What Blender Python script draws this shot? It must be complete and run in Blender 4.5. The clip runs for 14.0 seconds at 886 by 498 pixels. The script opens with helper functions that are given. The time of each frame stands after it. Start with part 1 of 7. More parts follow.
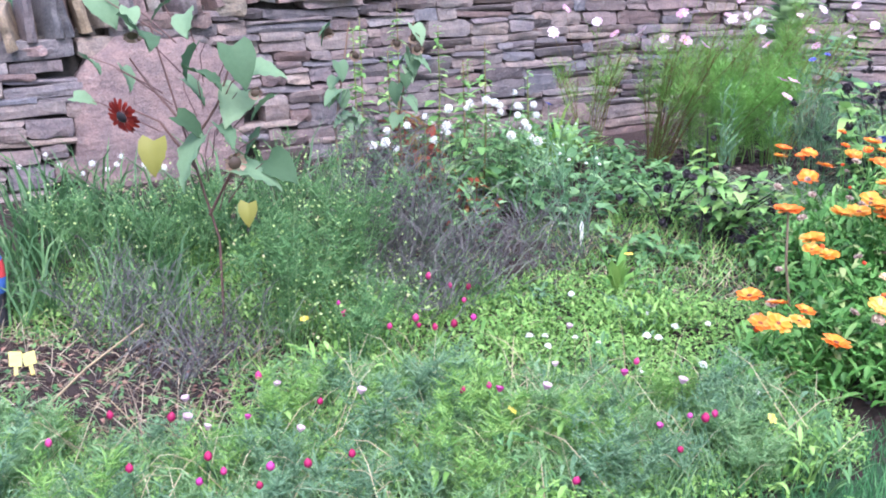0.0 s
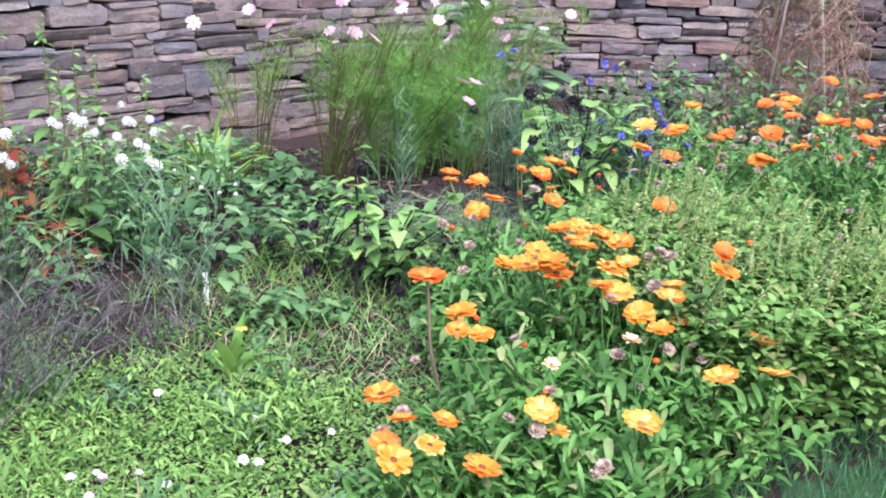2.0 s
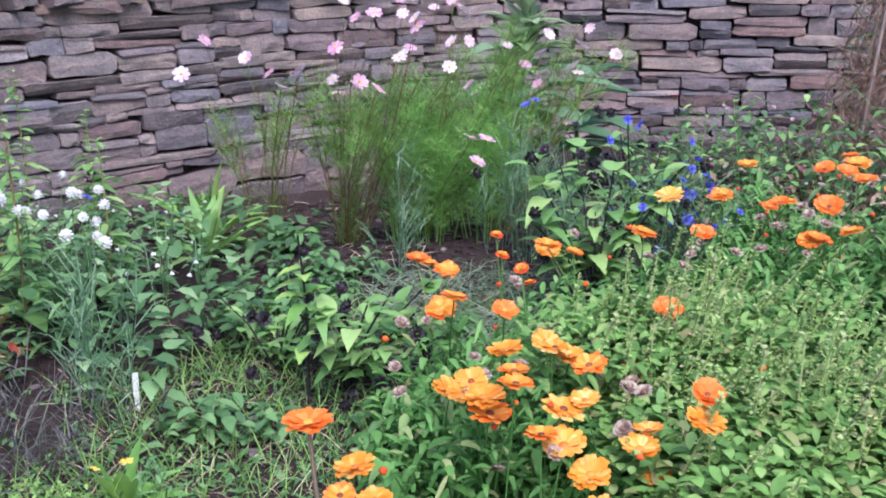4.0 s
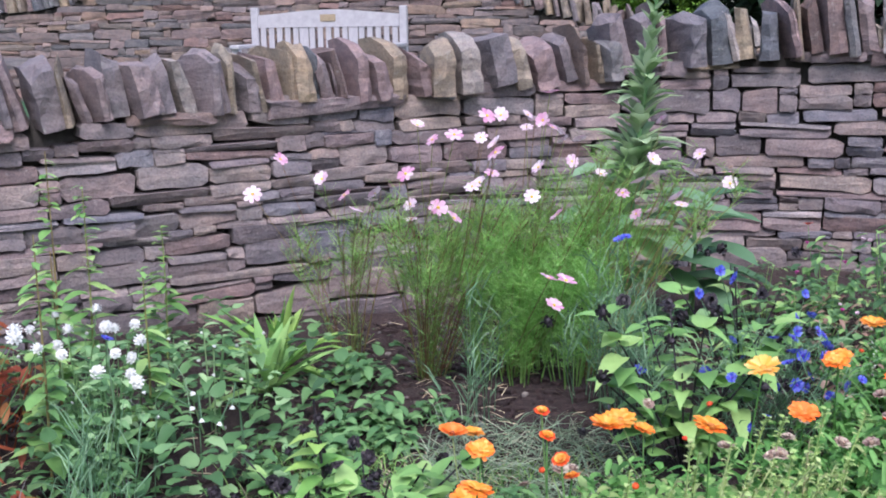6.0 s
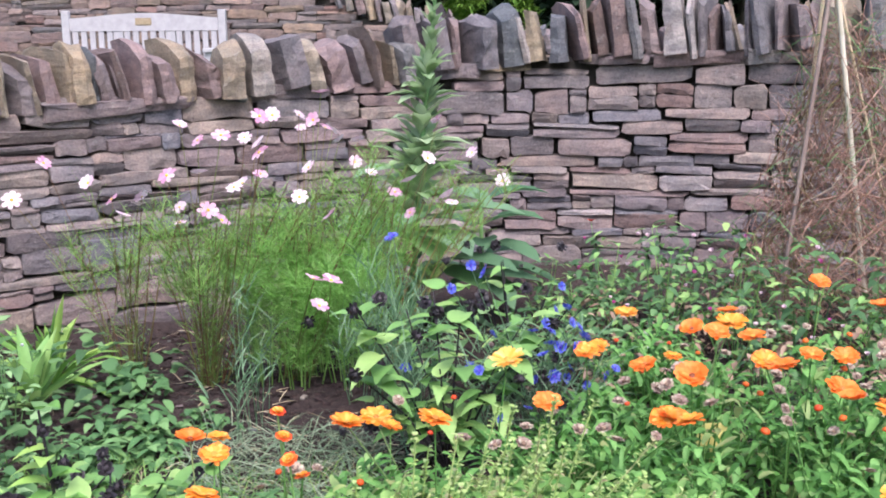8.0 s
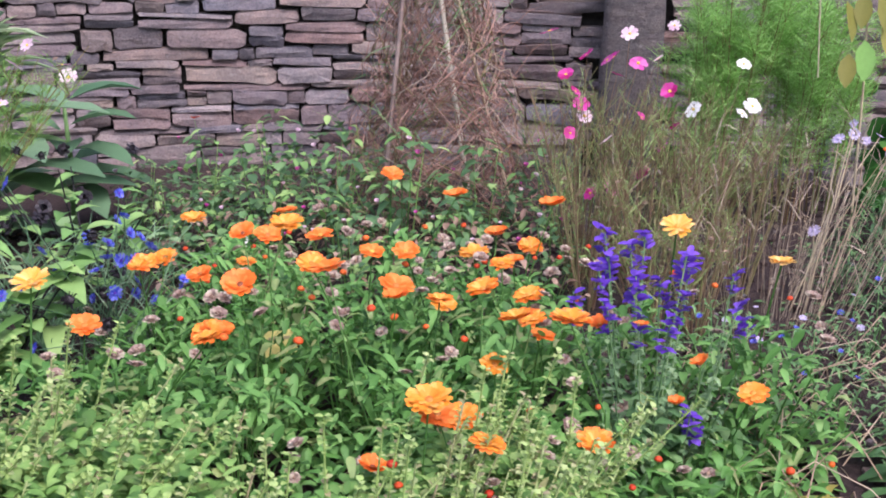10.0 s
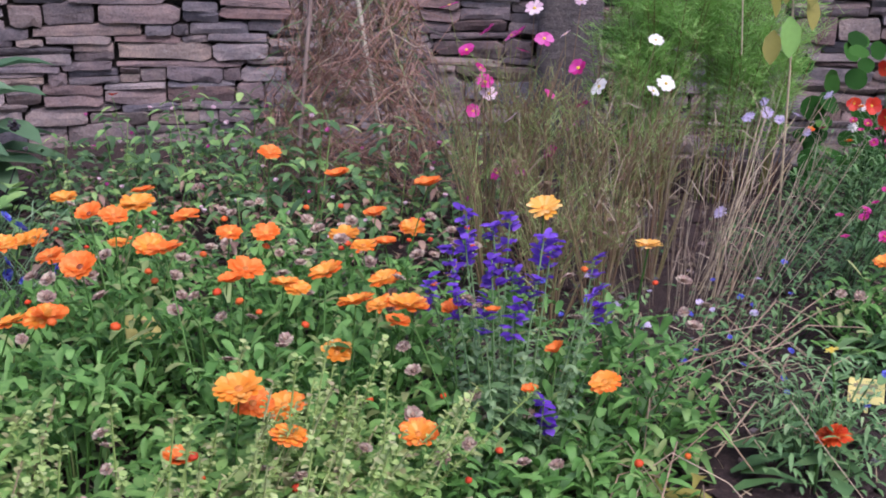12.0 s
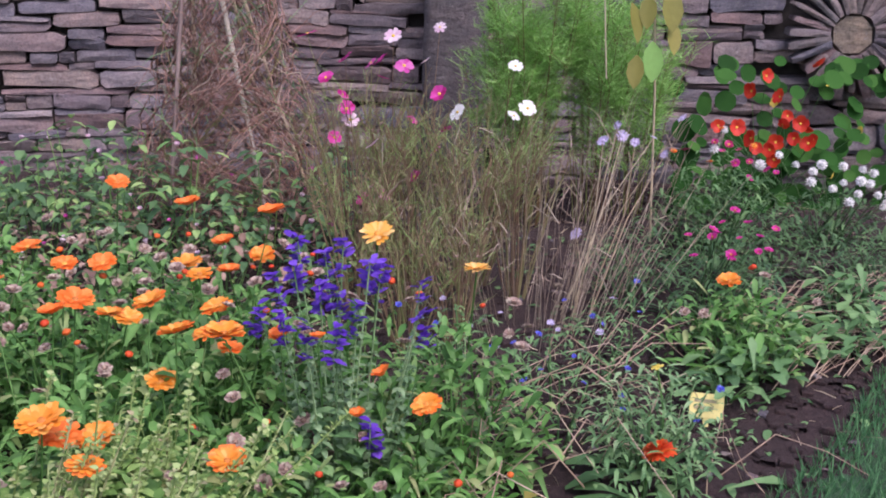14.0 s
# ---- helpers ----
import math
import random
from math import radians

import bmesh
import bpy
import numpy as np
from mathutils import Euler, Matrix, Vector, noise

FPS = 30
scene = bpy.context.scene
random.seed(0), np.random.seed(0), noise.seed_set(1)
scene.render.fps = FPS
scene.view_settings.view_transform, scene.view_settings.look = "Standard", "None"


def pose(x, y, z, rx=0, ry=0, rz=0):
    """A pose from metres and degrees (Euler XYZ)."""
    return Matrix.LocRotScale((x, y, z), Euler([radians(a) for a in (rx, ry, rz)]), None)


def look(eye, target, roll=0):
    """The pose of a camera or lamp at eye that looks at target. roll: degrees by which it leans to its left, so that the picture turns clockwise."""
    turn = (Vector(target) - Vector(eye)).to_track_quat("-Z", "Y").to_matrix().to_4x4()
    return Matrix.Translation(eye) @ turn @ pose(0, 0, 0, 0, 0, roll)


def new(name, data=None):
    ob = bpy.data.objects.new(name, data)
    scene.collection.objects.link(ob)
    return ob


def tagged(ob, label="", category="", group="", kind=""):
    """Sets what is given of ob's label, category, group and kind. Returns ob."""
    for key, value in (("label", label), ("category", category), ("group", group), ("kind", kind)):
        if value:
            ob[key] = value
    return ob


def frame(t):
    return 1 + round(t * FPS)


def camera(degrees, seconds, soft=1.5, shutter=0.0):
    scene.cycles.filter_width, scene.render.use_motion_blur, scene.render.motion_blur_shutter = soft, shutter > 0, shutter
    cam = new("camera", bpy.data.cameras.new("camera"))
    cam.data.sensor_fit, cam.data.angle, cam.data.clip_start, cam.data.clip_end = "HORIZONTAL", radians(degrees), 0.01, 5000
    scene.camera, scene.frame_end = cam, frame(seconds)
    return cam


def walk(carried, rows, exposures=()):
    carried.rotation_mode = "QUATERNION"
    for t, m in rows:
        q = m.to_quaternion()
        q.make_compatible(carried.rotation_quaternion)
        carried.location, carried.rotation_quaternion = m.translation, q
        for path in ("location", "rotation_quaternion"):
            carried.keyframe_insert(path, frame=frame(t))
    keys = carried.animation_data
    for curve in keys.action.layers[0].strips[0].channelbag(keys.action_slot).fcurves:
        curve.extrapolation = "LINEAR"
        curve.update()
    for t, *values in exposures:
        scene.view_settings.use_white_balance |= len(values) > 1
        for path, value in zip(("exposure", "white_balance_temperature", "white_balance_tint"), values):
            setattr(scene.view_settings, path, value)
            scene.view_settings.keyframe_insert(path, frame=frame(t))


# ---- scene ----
cam = camera(45.0, 14.0, soft=1.9)
PATH = [
    (0, (0.238, -0.19, 1.152), (0.024, 1.717, 0.585), -0.1),
    (0.5, (0.301, 0.038, 1.15), (0.248, 1.949, 0.563), -0.1),
    (1, (0.381, 0.234, 1.165), (0.537, 2.14, 0.58), -0.5),
    (1.5, (0.515, 0.472, 1.176), (0.715, 2.377, 0.6), -0.5),
    (2, (0.648, 0.65, 1.151), (0.862, 2.542, 0.538), 1.2),
    (2.2, (0.675, 0.717, 1.144), (0.899, 2.591, 0.482), 1.0),
    (4.3, (1.143, 1.235, 1.183), (1.02, 3.154, 0.633), -1.2),
    (4.5, (1.161, 1.298, 1.186), (1.001, 3.22, 0.656), -1.2),
    (5, (1.222, 1.439, 1.22), (1.047, 3.372, 0.736), -0.3),
    (5.5, (1.262, 1.494, 1.237), (0.996, 3.433, 0.827), -0.9),
    (6, (1.332, 1.526, 1.246), (0.971, 3.447, 0.825), -0.8),
    (6.5, (1.378, 1.548, 1.254), (0.949, 3.472, 0.911), -1.3),
    (7, (1.391, 1.56, 1.245), (0.928, 3.47, 0.874), -1.6),
    (7.5, (1.441, 1.57, 1.233), (1.063, 3.496, 0.848), -1.5),
    (8, (1.549, 1.57, 1.22), (1.464, 3.525, 0.809), -0.5),
    (8.5, (1.602, 1.56, 1.207), (1.743, 3.506, 0.768), -0.8),
    (9, (1.662, 1.605, 1.186), (1.984, 3.505, 0.649), -0.5),
    (9.2, (1.688, 1.636, 1.185), (2.067, 3.518, 0.623), -0.4),
    (11.3, (2.137, 1.788, 1.174), (2.64, 3.622, 0.556), 0.9),
    (11.5, (2.151, 1.774, 1.169), (2.637, 3.609, 0.541), 0.4),
    (12, (2.156, 1.736, 1.169), (2.613, 3.576, 0.534), 0.6),
    (12.5, (2.168, 1.647, 1.164), (2.597, 3.5, 0.546), 0.5),
    (13, (2.173, 1.578, 1.172), (2.61, 3.429, 0.552), 1.6),
    (13.5, (2.212, 1.579, 1.182), (2.685, 3.42, 0.56), 1.3),
    (14, (2.351, 1.652, 1.19), (2.914, 3.476, 0.593), 0.6),
]
walk(cam, [(t, look(eye, target, roll)) for t, eye, target, roll in PATH],
     exposures=((0.0, 1.79, 5900, 15), (1.0, 1.72, 6150, 15), (2.2, 1.57, 6280, 15), (4.3, 1.2, 5980, 17), (5.0, 1.16, 6040, 15), (6.5, 1.34, 6240, 14), (8.0, 1.53, 6560, 13), (9.0, 1.5, 6560, 17), (11.3, 0.91, 6370, 24), (12.5, 0.86, 6340, 26), (14.0, 0.9, 6400, 29)))

# ---- light ----
world = bpy.data.worlds.new("sky_world")
scene.world = world
world.use_nodes = True
wn = world.node_tree
sky = wn.nodes.new("ShaderNodeTexSky")
sky.sky_type = "NISHITA"
sky.sun_disc = False
sky.sun_elevation, sky.sun_rotation = radians(58), radians(162)
sky.air_density, sky.dust_density = 1.0, 3.0
wn.links.new(sky.outputs[0], wn.nodes["Background"].inputs[0])
wn.nodes["Background"].inputs[1].default_value = 0.15
sun = new("sun", bpy.data.lights.new("sun", "SUN"))
sun.data.energy, sun.data.angle, sun.data.color = 1.6, radians(40), (0.95, 0.95, 1.0)
sun.matrix_world = look((1.5, -4.6, 7.7), (0, 0, 0))


# ---- mesh helpers ----
class Builder:
    """Collects vertices and faces of one mesh."""

    def __init__(self):
        self.v, self.f, self.m, self.n = [], [], [], 0

    def add(self, verts, faces, slot=0):
        self.v.extend([tuple(map(float, p)) for p in verts])
        self.f.extend([tuple(i + self.n for i in f) for f in faces])
        self.m.extend([slot] * len(faces))
        self.n += len(verts)

    def mesh(self, name, mats, smooth=True):
        me = bpy.data.meshes.new(name)
        me.from_pydata(self.v, [], self.f)
        for m in mats:
            me.materials.append(m)
        me.polygons.foreach_set("material_index", self.m)
        me.polygons.foreach_set("use_smooth", [smooth] * len(self.f))
        me.update()
        return me


def rnd(a, b):
    return random.uniform(a, b)


def unit(v):
    v = np.asarray(v, float)
    return v / (np.linalg.norm(v) + 1e-9)


def tube(b, pts, r0, r1, sides=4, slot=0):
    """A tapered stem along pts."""
    pts = [np.asarray(p, float) for p in pts]
    n, verts, faces = len(pts), [], []
    for i, p in enumerate(pts):
        d = unit(pts[min(i + 1, n - 1)] - pts[max(i - 1, 0)])
        a = unit(np.cross(d, (0.31, 0.87, 0.2) if abs(d[2]) > 0.8 else (0, 0, 1)))
        c = np.cross(d, a)
        r = r0 + (r1 - r0) * i / (n - 1)
        for k in range(sides):
            w = 2 * math.pi * k / sides
            verts.append(p + r * (math.cos(w) * a + math.sin(w) * c))
    for i in range(n - 1):
        for k in range(sides):
            q = (k + 1) % sides
            faces.append((i * sides + k, i * sides + q, (i + 1) * sides + q, (i + 1) * sides + k))
    b.add(verts, faces, slot)


def blades(b, base, tip, width, bend=0.15, slot=0):
    """Many thin bent blades at once, from rows of base to rows of tip."""
    base, tip = np.asarray(base, float), np.asarray(tip, float)
    n = len(base)
    d = tip - base
    side = np.cross(d, np.random.normal(size=(n, 3)))
    side /= np.linalg.norm(side, axis=1, keepdims=True) + 1e-9
    w = np.broadcast_to(np.asarray(width, float).reshape(-1, 1) / 2, (n, 1))
    ln = np.linalg.norm(d, axis=1, keepdims=True)
    mid = base + d * 0.55 + np.array((0, 0, 1)) * bend * ln
    v = np.stack([base - side * w, base + side * w, mid + side * w * 0.8, mid - side * w * 0.8, tip], 1).reshape(-1, 3)
    k = 5 * np.arange(n)[:, None] + b.n
    b.v.extend(map(tuple, v.tolist()))
    b.f.extend(map(tuple, (k + [0, 1, 2, 3]).tolist()))
    b.f.extend(map(tuple, (k + [3, 2, 4]).tolist()))
    b.m.extend([slot] * (2 * n))
    b.n += 5 * n


def leaves(b, base, way, length, width, droop=0.4, fold=0.25, shape=None, slot=0):
    """Many leaves at once: rows of base and way, and each one's length and width."""
    base, way = np.asarray(base, float), np.asarray(way, float)
    n = len(base)
    if not n:
        return
    shape = np.array(shape or OVAL)
    k = len(shape)
    way = way / (np.linalg.norm(way, axis=1, keepdims=True) + 1e-9)
    side = np.cross(way, (0.01, 0.02, 1.0))
    side /= np.linalg.norm(side, axis=1, keepdims=True) + 1e-9
    up = np.cross(side, way)
    ln = np.broadcast_to(np.asarray(length, float).reshape(-1, 1, 1), (n, 1, 1))
    wd = np.broadcast_to(np.asarray(width, float).reshape(-1, 1, 1), (n, 1, 1))
    dr = np.broadcast_to(np.asarray(droop, float).reshape(-1, 1, 1), (n, 1, 1))
    t, w = shape[:, 0].reshape(1, k, 1), shape[:, 1].reshape(1, k, 1)
    mid = base[:, None] + way[:, None] * ln * t - np.array((0, 0, 1.0)) * dr * ln * t * t
    half = w * wd / 2
    lift = up[:, None] * fold * half
    v = np.stack([mid - side[:, None] * half + lift, mid, mid + side[:, None] * half + lift], 2).reshape(-1, 3)
    f = []
    for i in range(k - 1):
        q = 3 * i
        f += [(q, q + 1, q + 4, q + 3), (q + 1, q + 2, q + 5, q + 4)]
    faces = (3 * k * np.arange(n)[:, None, None] + np.array(f)[None] + b.n).reshape(-1, 4)
    b.v.extend(map(tuple, v.tolist()))
    b.f.extend(map(tuple, faces.tolist()))
    b.m.extend([slot] * len(faces))
    b.n += 3 * k * n


def spread(n, r, z0, z1, power=0.6):
    """n random places in a round clump of radius r between two heights."""
    a, q = np.random.uniform(0, 2 * np.pi, n), r * np.random.uniform(0, 1, n) ** power
    return np.stack([q * np.cos(a), q * np.sin(a), np.random.uniform(z0, z1, n)], 1)


def ways(n, rise=(-0.2, 0.9)):
    a = np.random.uniform(0, 2 * np.pi, n)
    return np.stack([np.cos(a), np.sin(a), np.random.uniform(*rise, n)], 1)


def many(n, a, c):
    return np.random.uniform(a, c, n)


LANCE = ((0.0, 0.25), (0.35, 0.95), (0.7, 0.8), (1.0, 0.04))
OVAL = ((0.0, 0.12), (0.25, 0.85), (0.55, 1.0), (0.82, 0.62), (1.0, 0.03))
HEART = ((0.0, 0.45), (0.08, 0.85), (0.22, 1.0), (0.42, 0.93), (0.64, 0.66), (0.84, 0.32), (1.0, 0.02))
SPOON = ((0.0, 0.18), (0.4, 0.45), (0.75, 1.0), (1.0, 0.35))
TONGUE = ((0.0, 0.35), (0.3, 0.75), (0.65, 1.0), (0.88, 0.7), (1.0, 0.1))
DIAMOND = ((0.0, 0.25), (0.5, 1.0), (1.0, 0.05))
PETAL = ((0.0, 0.3), (0.45, 0.9), (0.8, 1.0), (1.0, 0.6))


def leaf(b, base, way, length, width, droop=0.4, fold=0.25, shape=OVAL, slot=0, wave=0.0):
    """A folded, drooping leaf blade from base along way."""
    way = unit(way)
    side = unit(np.cross(way, (0.01, 0.02, 1)))
    up = np.cross(side, way)
    verts, faces = [], []
    for i, (t, w) in enumerate(shape):
        mid = np.asarray(base) + way * length * t - np.array((0, 0, 1)) * droop * length * t * t
        half = w * width / 2
        tip = wave * half * (1 if i % 2 else -1)
        verts += [mid - side * half + up * (fold * half + tip), mid, mid + side * half + up * (fold * half - tip)]
    for i in range(len(shape) - 1):
        k = 3 * i
        faces += [(k, k + 1, k + 4, k + 3), (k + 1, k + 2, k + 5, k + 4)]
    b.add(verts, faces, slot)


def part(name, mesh, parent, label="", m=None):
    """Links a mesh as one object under a thing or a part."""
    ob = new(name, mesh)
    ob.parent = parent
    if m is not None:
        ob.matrix_local = m
    return tagged(ob, label)


def thing(name, label, category, at=(0, 0, 0), group="", kind=""):
    """An Empty at a thing's base, which parents its parts."""
    ob = new(name)
    ob.location = at
    ob.empty_display_size = 0.05
    return tagged(ob, label, category, group, kind)


def facing(p, n, spin=0.0, s=1.0):
    """A pose at p whose z axis points along n."""
    q = Vector(n).to_track_quat("Z", "Y").to_matrix().to_4x4()
    return Matrix.Translation(p) @ q @ Matrix.Rotation(spin, 4, "Z") @ Matrix.Scale(s, 4)


# ---- materials ----
def nodes_of(name):
    mat = bpy.data.materials.new(name)
    mat.use_nodes = True
    nt = mat.node_tree
    return mat, nt, nt.nodes["Principled BSDF"]


def mix_rgb(nt, fac, a, c, kind="MIX"):
    m = nt.nodes.new("ShaderNodeMix")
    m.data_type, m.blend_type = "RGBA", kind
    for socket, value in ((m.inputs[0], fac), (m.inputs[6], a), (m.inputs[7], c)):
        if isinstance(value, (int, float)):
            socket.default_value = value
        elif isinstance(value, tuple):
            socket.default_value = (*value, 1)
        else:
            nt.links.new(value, socket)
    return m.outputs[2]


def noise_of(nt, scale, detail=4.0, rough=0.6, coords="Object"):
    tc = nt.nodes.new("ShaderNodeTexCoord")
    n = nt.nodes.new("ShaderNodeTexNoise")
    n.inputs["Scale"].default_value, n.inputs["Detail"].default_value, n.inputs["Roughness"].default_value = scale, detail, rough
    nt.links.new(tc.outputs[coords], n.inputs["Vector"])
    return n.outputs["Fac"]


def ramp_of(nt, fac, stops, constant=False):
    r = nt.nodes.new("ShaderNodeValToRGB")
    r.color_ramp.interpolation = "CONSTANT" if constant else "LINEAR"
    e = r.color_ramp.elements
    while len(e) < len(stops):
        e.new(0.5)
    for el, (p, c) in zip(e, stops):
        el.position, el.color = p, (*c, 1)
    nt.links.new(fac, r.inputs[0])
    return r.outputs[0]


def piece_random(nt):
    """One random number a piece: of the object and of the island in its mesh."""
    o, g, a = nt.nodes.new("ShaderNodeObjectInfo"), nt.nodes.new("ShaderNodeNewGeometry"), nt.nodes.new("ShaderNodeMath")
    nt.links.new(o.outputs["Random"], a.inputs[0])
    nt.links.new(g.outputs["Random Per Island"], a.inputs[1])
    f = nt.nodes.new("ShaderNodeMath")
    f.operation = "FRACT"
    nt.links.new(a.outputs[0], f.inputs[0])
    return f.outputs[0]


def bump(nt, bsdf, height, strength, distance=0.01):
    n = nt.nodes.new("ShaderNodeBump")
    n.inputs["Strength"].default_value, n.inputs["Distance"].default_value = strength, distance
    nt.links.new(height, n.inputs["Height"])
    nt.links.new(n.outputs[0], bsdf.inputs["Normal"])


def leafy(name, stops, rough=0.55, through_light=0.3, grain=60.0):
    """Leaves, petals and stems: each blade has its own shade, with spots and some light through it."""
    mat, nt, bsdf = nodes_of(name)
    colour = ramp_of(nt, piece_random(nt), stops)
    spots = noise_of(nt, grain, 3.0)
    dark = mix_rgb(nt, 1.0, colour, (0.72, 0.72, 0.7), "MULTIPLY")
    colour = mix_rgb(nt, spots, dark, colour)
    nt.links.new(colour, bsdf.inputs["Base Color"])
    bsdf.inputs["Roughness"].default_value = rough
    bsdf.inputs["Specular IOR Level"].default_value = 0.35
    if through_light:
        tr, mx = nt.nodes.new("ShaderNodeBsdfTranslucent"), nt.nodes.new("ShaderNodeMixShader")
        nt.links.new(colour, tr.inputs[0])
        mx.inputs[0].default_value = through_light
        nt.links.new(bsdf.outputs[0], mx.inputs[1])
        nt.links.new(tr.outputs[0], mx.inputs[2])
        nt.links.new(mx.outputs[0], nt.nodes["Material Output"].inputs[0])
    return mat


def stony(name, stops):
    """Split stone: each piece its own colour, with layered streaks, mottling, pale bloom and a rough face."""
    mat, nt, bsdf = nodes_of(name)
    colour = ramp_of(nt, piece_random(nt), stops)
    mp = nt.nodes.new("ShaderNodeMapping")
    geo = nt.nodes.new("ShaderNodeNewGeometry")
    mp.inputs["Scale"].default_value = (6.0, 6.0, 22.0)
    nt.links.new(geo.outputs["Position"], mp.inputs["Vector"])

    def world_noise(scale, detail, rough, vector=None):
        n = nt.nodes.new("ShaderNodeTexNoise")
        n.inputs["Scale"].default_value, n.inputs["Detail"].default_value, n.inputs["Roughness"].default_value = scale, detail, rough
        nt.links.new(vector or geo.outputs["Position"], n.inputs["Vector"])
        return n.outputs["Fac"]

    streak = world_noise(1.6, 5.0, 0.65, mp.outputs[0])
    blotch, grain = world_noise(13.0, 5.0, 0.65), world_noise(120.0, 4.0, 0.7)
    colour = mix_rgb(nt, ramp_of(nt, blotch, ((0.38, (0, 0, 0)), (0.62, (1, 1, 1)))), colour, mix_rgb(nt, 1.0, colour, (1.42, 1.32, 1.24), "MULTIPLY"))
    colour = mix_rgb(nt, ramp_of(nt, streak, ((0.4, (0.5, 0.5, 0.5)), (0.55, (0, 0, 0)))), colour, mix_rgb(nt, 1.0, colour, (0.6, 0.58, 0.64), "MULTIPLY"))
    colour = mix_rgb(nt, ramp_of(nt, grain, ((0.38, (0.7, 0.7, 0.7)), (0.56, (0, 0, 0)))), colour, mix_rgb(nt, 1.0, colour, (0.55, 0.53, 0.56), "MULTIPLY"))
    colour = mix_rgb(nt, ramp_of(nt, world_noise(31.0, 6.0, 0.7), ((0.6, (0, 0, 0)), (0.7, (0.5, 0.5, 0.5)))), colour, (0.34, 0.315, 0.305))
    nt.links.new(colour, bsdf.inputs["Base Color"])
    bsdf.inputs["Roughness"].default_value = 0.88
    add = nt.nodes.new("ShaderNodeMath")
    add.operation = "ADD"
    nt.links.new(world_noise(38.0, 7.0, 0.75), add.inputs[0])
    nt.links.new(streak, add.inputs[1])
    bump(nt, bsdf, add.outputs[0], 0.85, 0.016)
    return mat


WALL_STOPS = ((0.0, (0.136, 0.114, 0.123)), (0.11, (0.209, 0.165, 0.156)), (0.22, (0.107, 0.100, 0.116)), (0.33, (0.257, 0.208, 0.185)), (0.44, (0.127, 0.128, 0.156)), (0.54, (0.165, 0.126, 0.131)),
              (0.64, (0.236, 0.198, 0.193)), (0.73, (0.097, 0.086, 0.098)), (0.82, (0.166, 0.111, 0.106)), (0.9, (0.161, 0.146, 0.163)), (1.0, (0.279, 0.248, 0.255)))
stone_mat = stony("purple_grey_sandstone", WALL_STOPS)
far_stone_mat = stony("brown_sandstone", ((0.0, (0.144, 0.115, 0.115)), (0.25, (0.190, 0.138, 0.124)), (0.45, (0.110, 0.106, 0.117)), (0.62, (0.213, 0.159, 0.124)), (0.78, (0.161, 0.101, 0.094)), (1.0, (0.132, 0.124, 0.133))))
coping_mat = stony("coping_slate", ((0.0, (0.094, 0.104, 0.125)), (0.16, (0.188, 0.147, 0.152)), (0.3, (0.075, 0.088, 0.107)), (0.42, (0.263, 0.206, 0.144)), (0.54, (0.125, 0.130, 0.147)), (0.66, (0.213, 0.156, 0.160)), (0.78, (0.131, 0.095, 0.092)), (0.88, (0.225, 0.188, 0.138)), (1.0, (0.256, 0.237, 0.244))))

# near-black wall core, far darker than the stones, so gaps between them read dark
core_mat, nt, bsdf = nodes_of("near_black_wall_core")
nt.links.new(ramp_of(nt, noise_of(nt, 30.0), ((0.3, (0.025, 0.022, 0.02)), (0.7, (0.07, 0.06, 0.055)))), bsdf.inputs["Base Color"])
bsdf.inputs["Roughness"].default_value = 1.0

soil_mat, nt, bsdf = nodes_of("dark_garden_soil")
crumbs = noise_of(nt, 55.0, 8.0, 0.75)
soil_col = ramp_of(nt, crumbs, ((0.3, (0.016, 0.008, 0.008)), (0.5, (0.04, 0.02, 0.02)), (0.7, (0.095, 0.056, 0.053))))
soil_col = mix_rgb(nt, ramp_of(nt, noise_of(nt, 4.0), ((0.4, (0, 0, 0)), (0.7, (0.7, 0.7, 0.7)))), soil_col, (0.048, 0.028, 0.025))
nt.links.new(soil_col, bsdf.inputs["Base Color"])
bsdf.inputs["Roughness"].default_value = 0.95
bump(nt, bsdf, crumbs, 1.0, 0.03)

turf_mat, nt, bsdf = nodes_of("lawn_turf")
nt.links.new(ramp_of(nt, noise_of(nt, 140.0, 6.0), ((0.3, (0.014, 0.045, 0.019)), (0.6, (0.032, 0.095, 0.036)), (0.8, (0.055, 0.13, 0.048)))), bsdf.inputs["Base Color"])
bsdf.inputs["Roughness"].default_value = 0.9
bump(nt, bsdf, noise_of(nt, 200.0, 5.0), 0.8, 0.02)

paint_mat, nt, bsdf = nodes_of("weathered_white_wood")
nt.links.new(ramp_of(nt, noise_of(nt, 14.0, 6.0), ((0.3, (0.27, 0.255, 0.275)), (0.7, (0.37, 0.35, 0.37)))), bsdf.inputs["Base Color"])
bsdf.inputs["Roughness"].default_value = 0.65
bump(nt, bsdf, noise_of(nt, 80.0), 0.15, 0.004)

brass_mat, nt, bsdf = nodes_of("dull_plaque")
nt.links.new(ramp_of(nt, noise_of(nt, 60.0), ((0.3, (0.26, 0.19, 0.12)), (0.7, (0.36, 0.28, 0.19)))), bsdf.inputs["Base Color"])
bsdf.inputs["Roughness"].default_value, bsdf.inputs["Metallic"].default_value = 0.5, 0.4

cane_mat, nt, bsdf = nodes_of("bamboo_cane")
nt.links.new(ramp_of(nt, noise_of(nt, 25.0), ((0.3, (0.4, 0.29, 0.19)), (0.7, (0.58, 0.46, 0.33)))), bsdf.inputs["Base Color"])
bsdf.inputs["Roughness"].default_value = 0.6

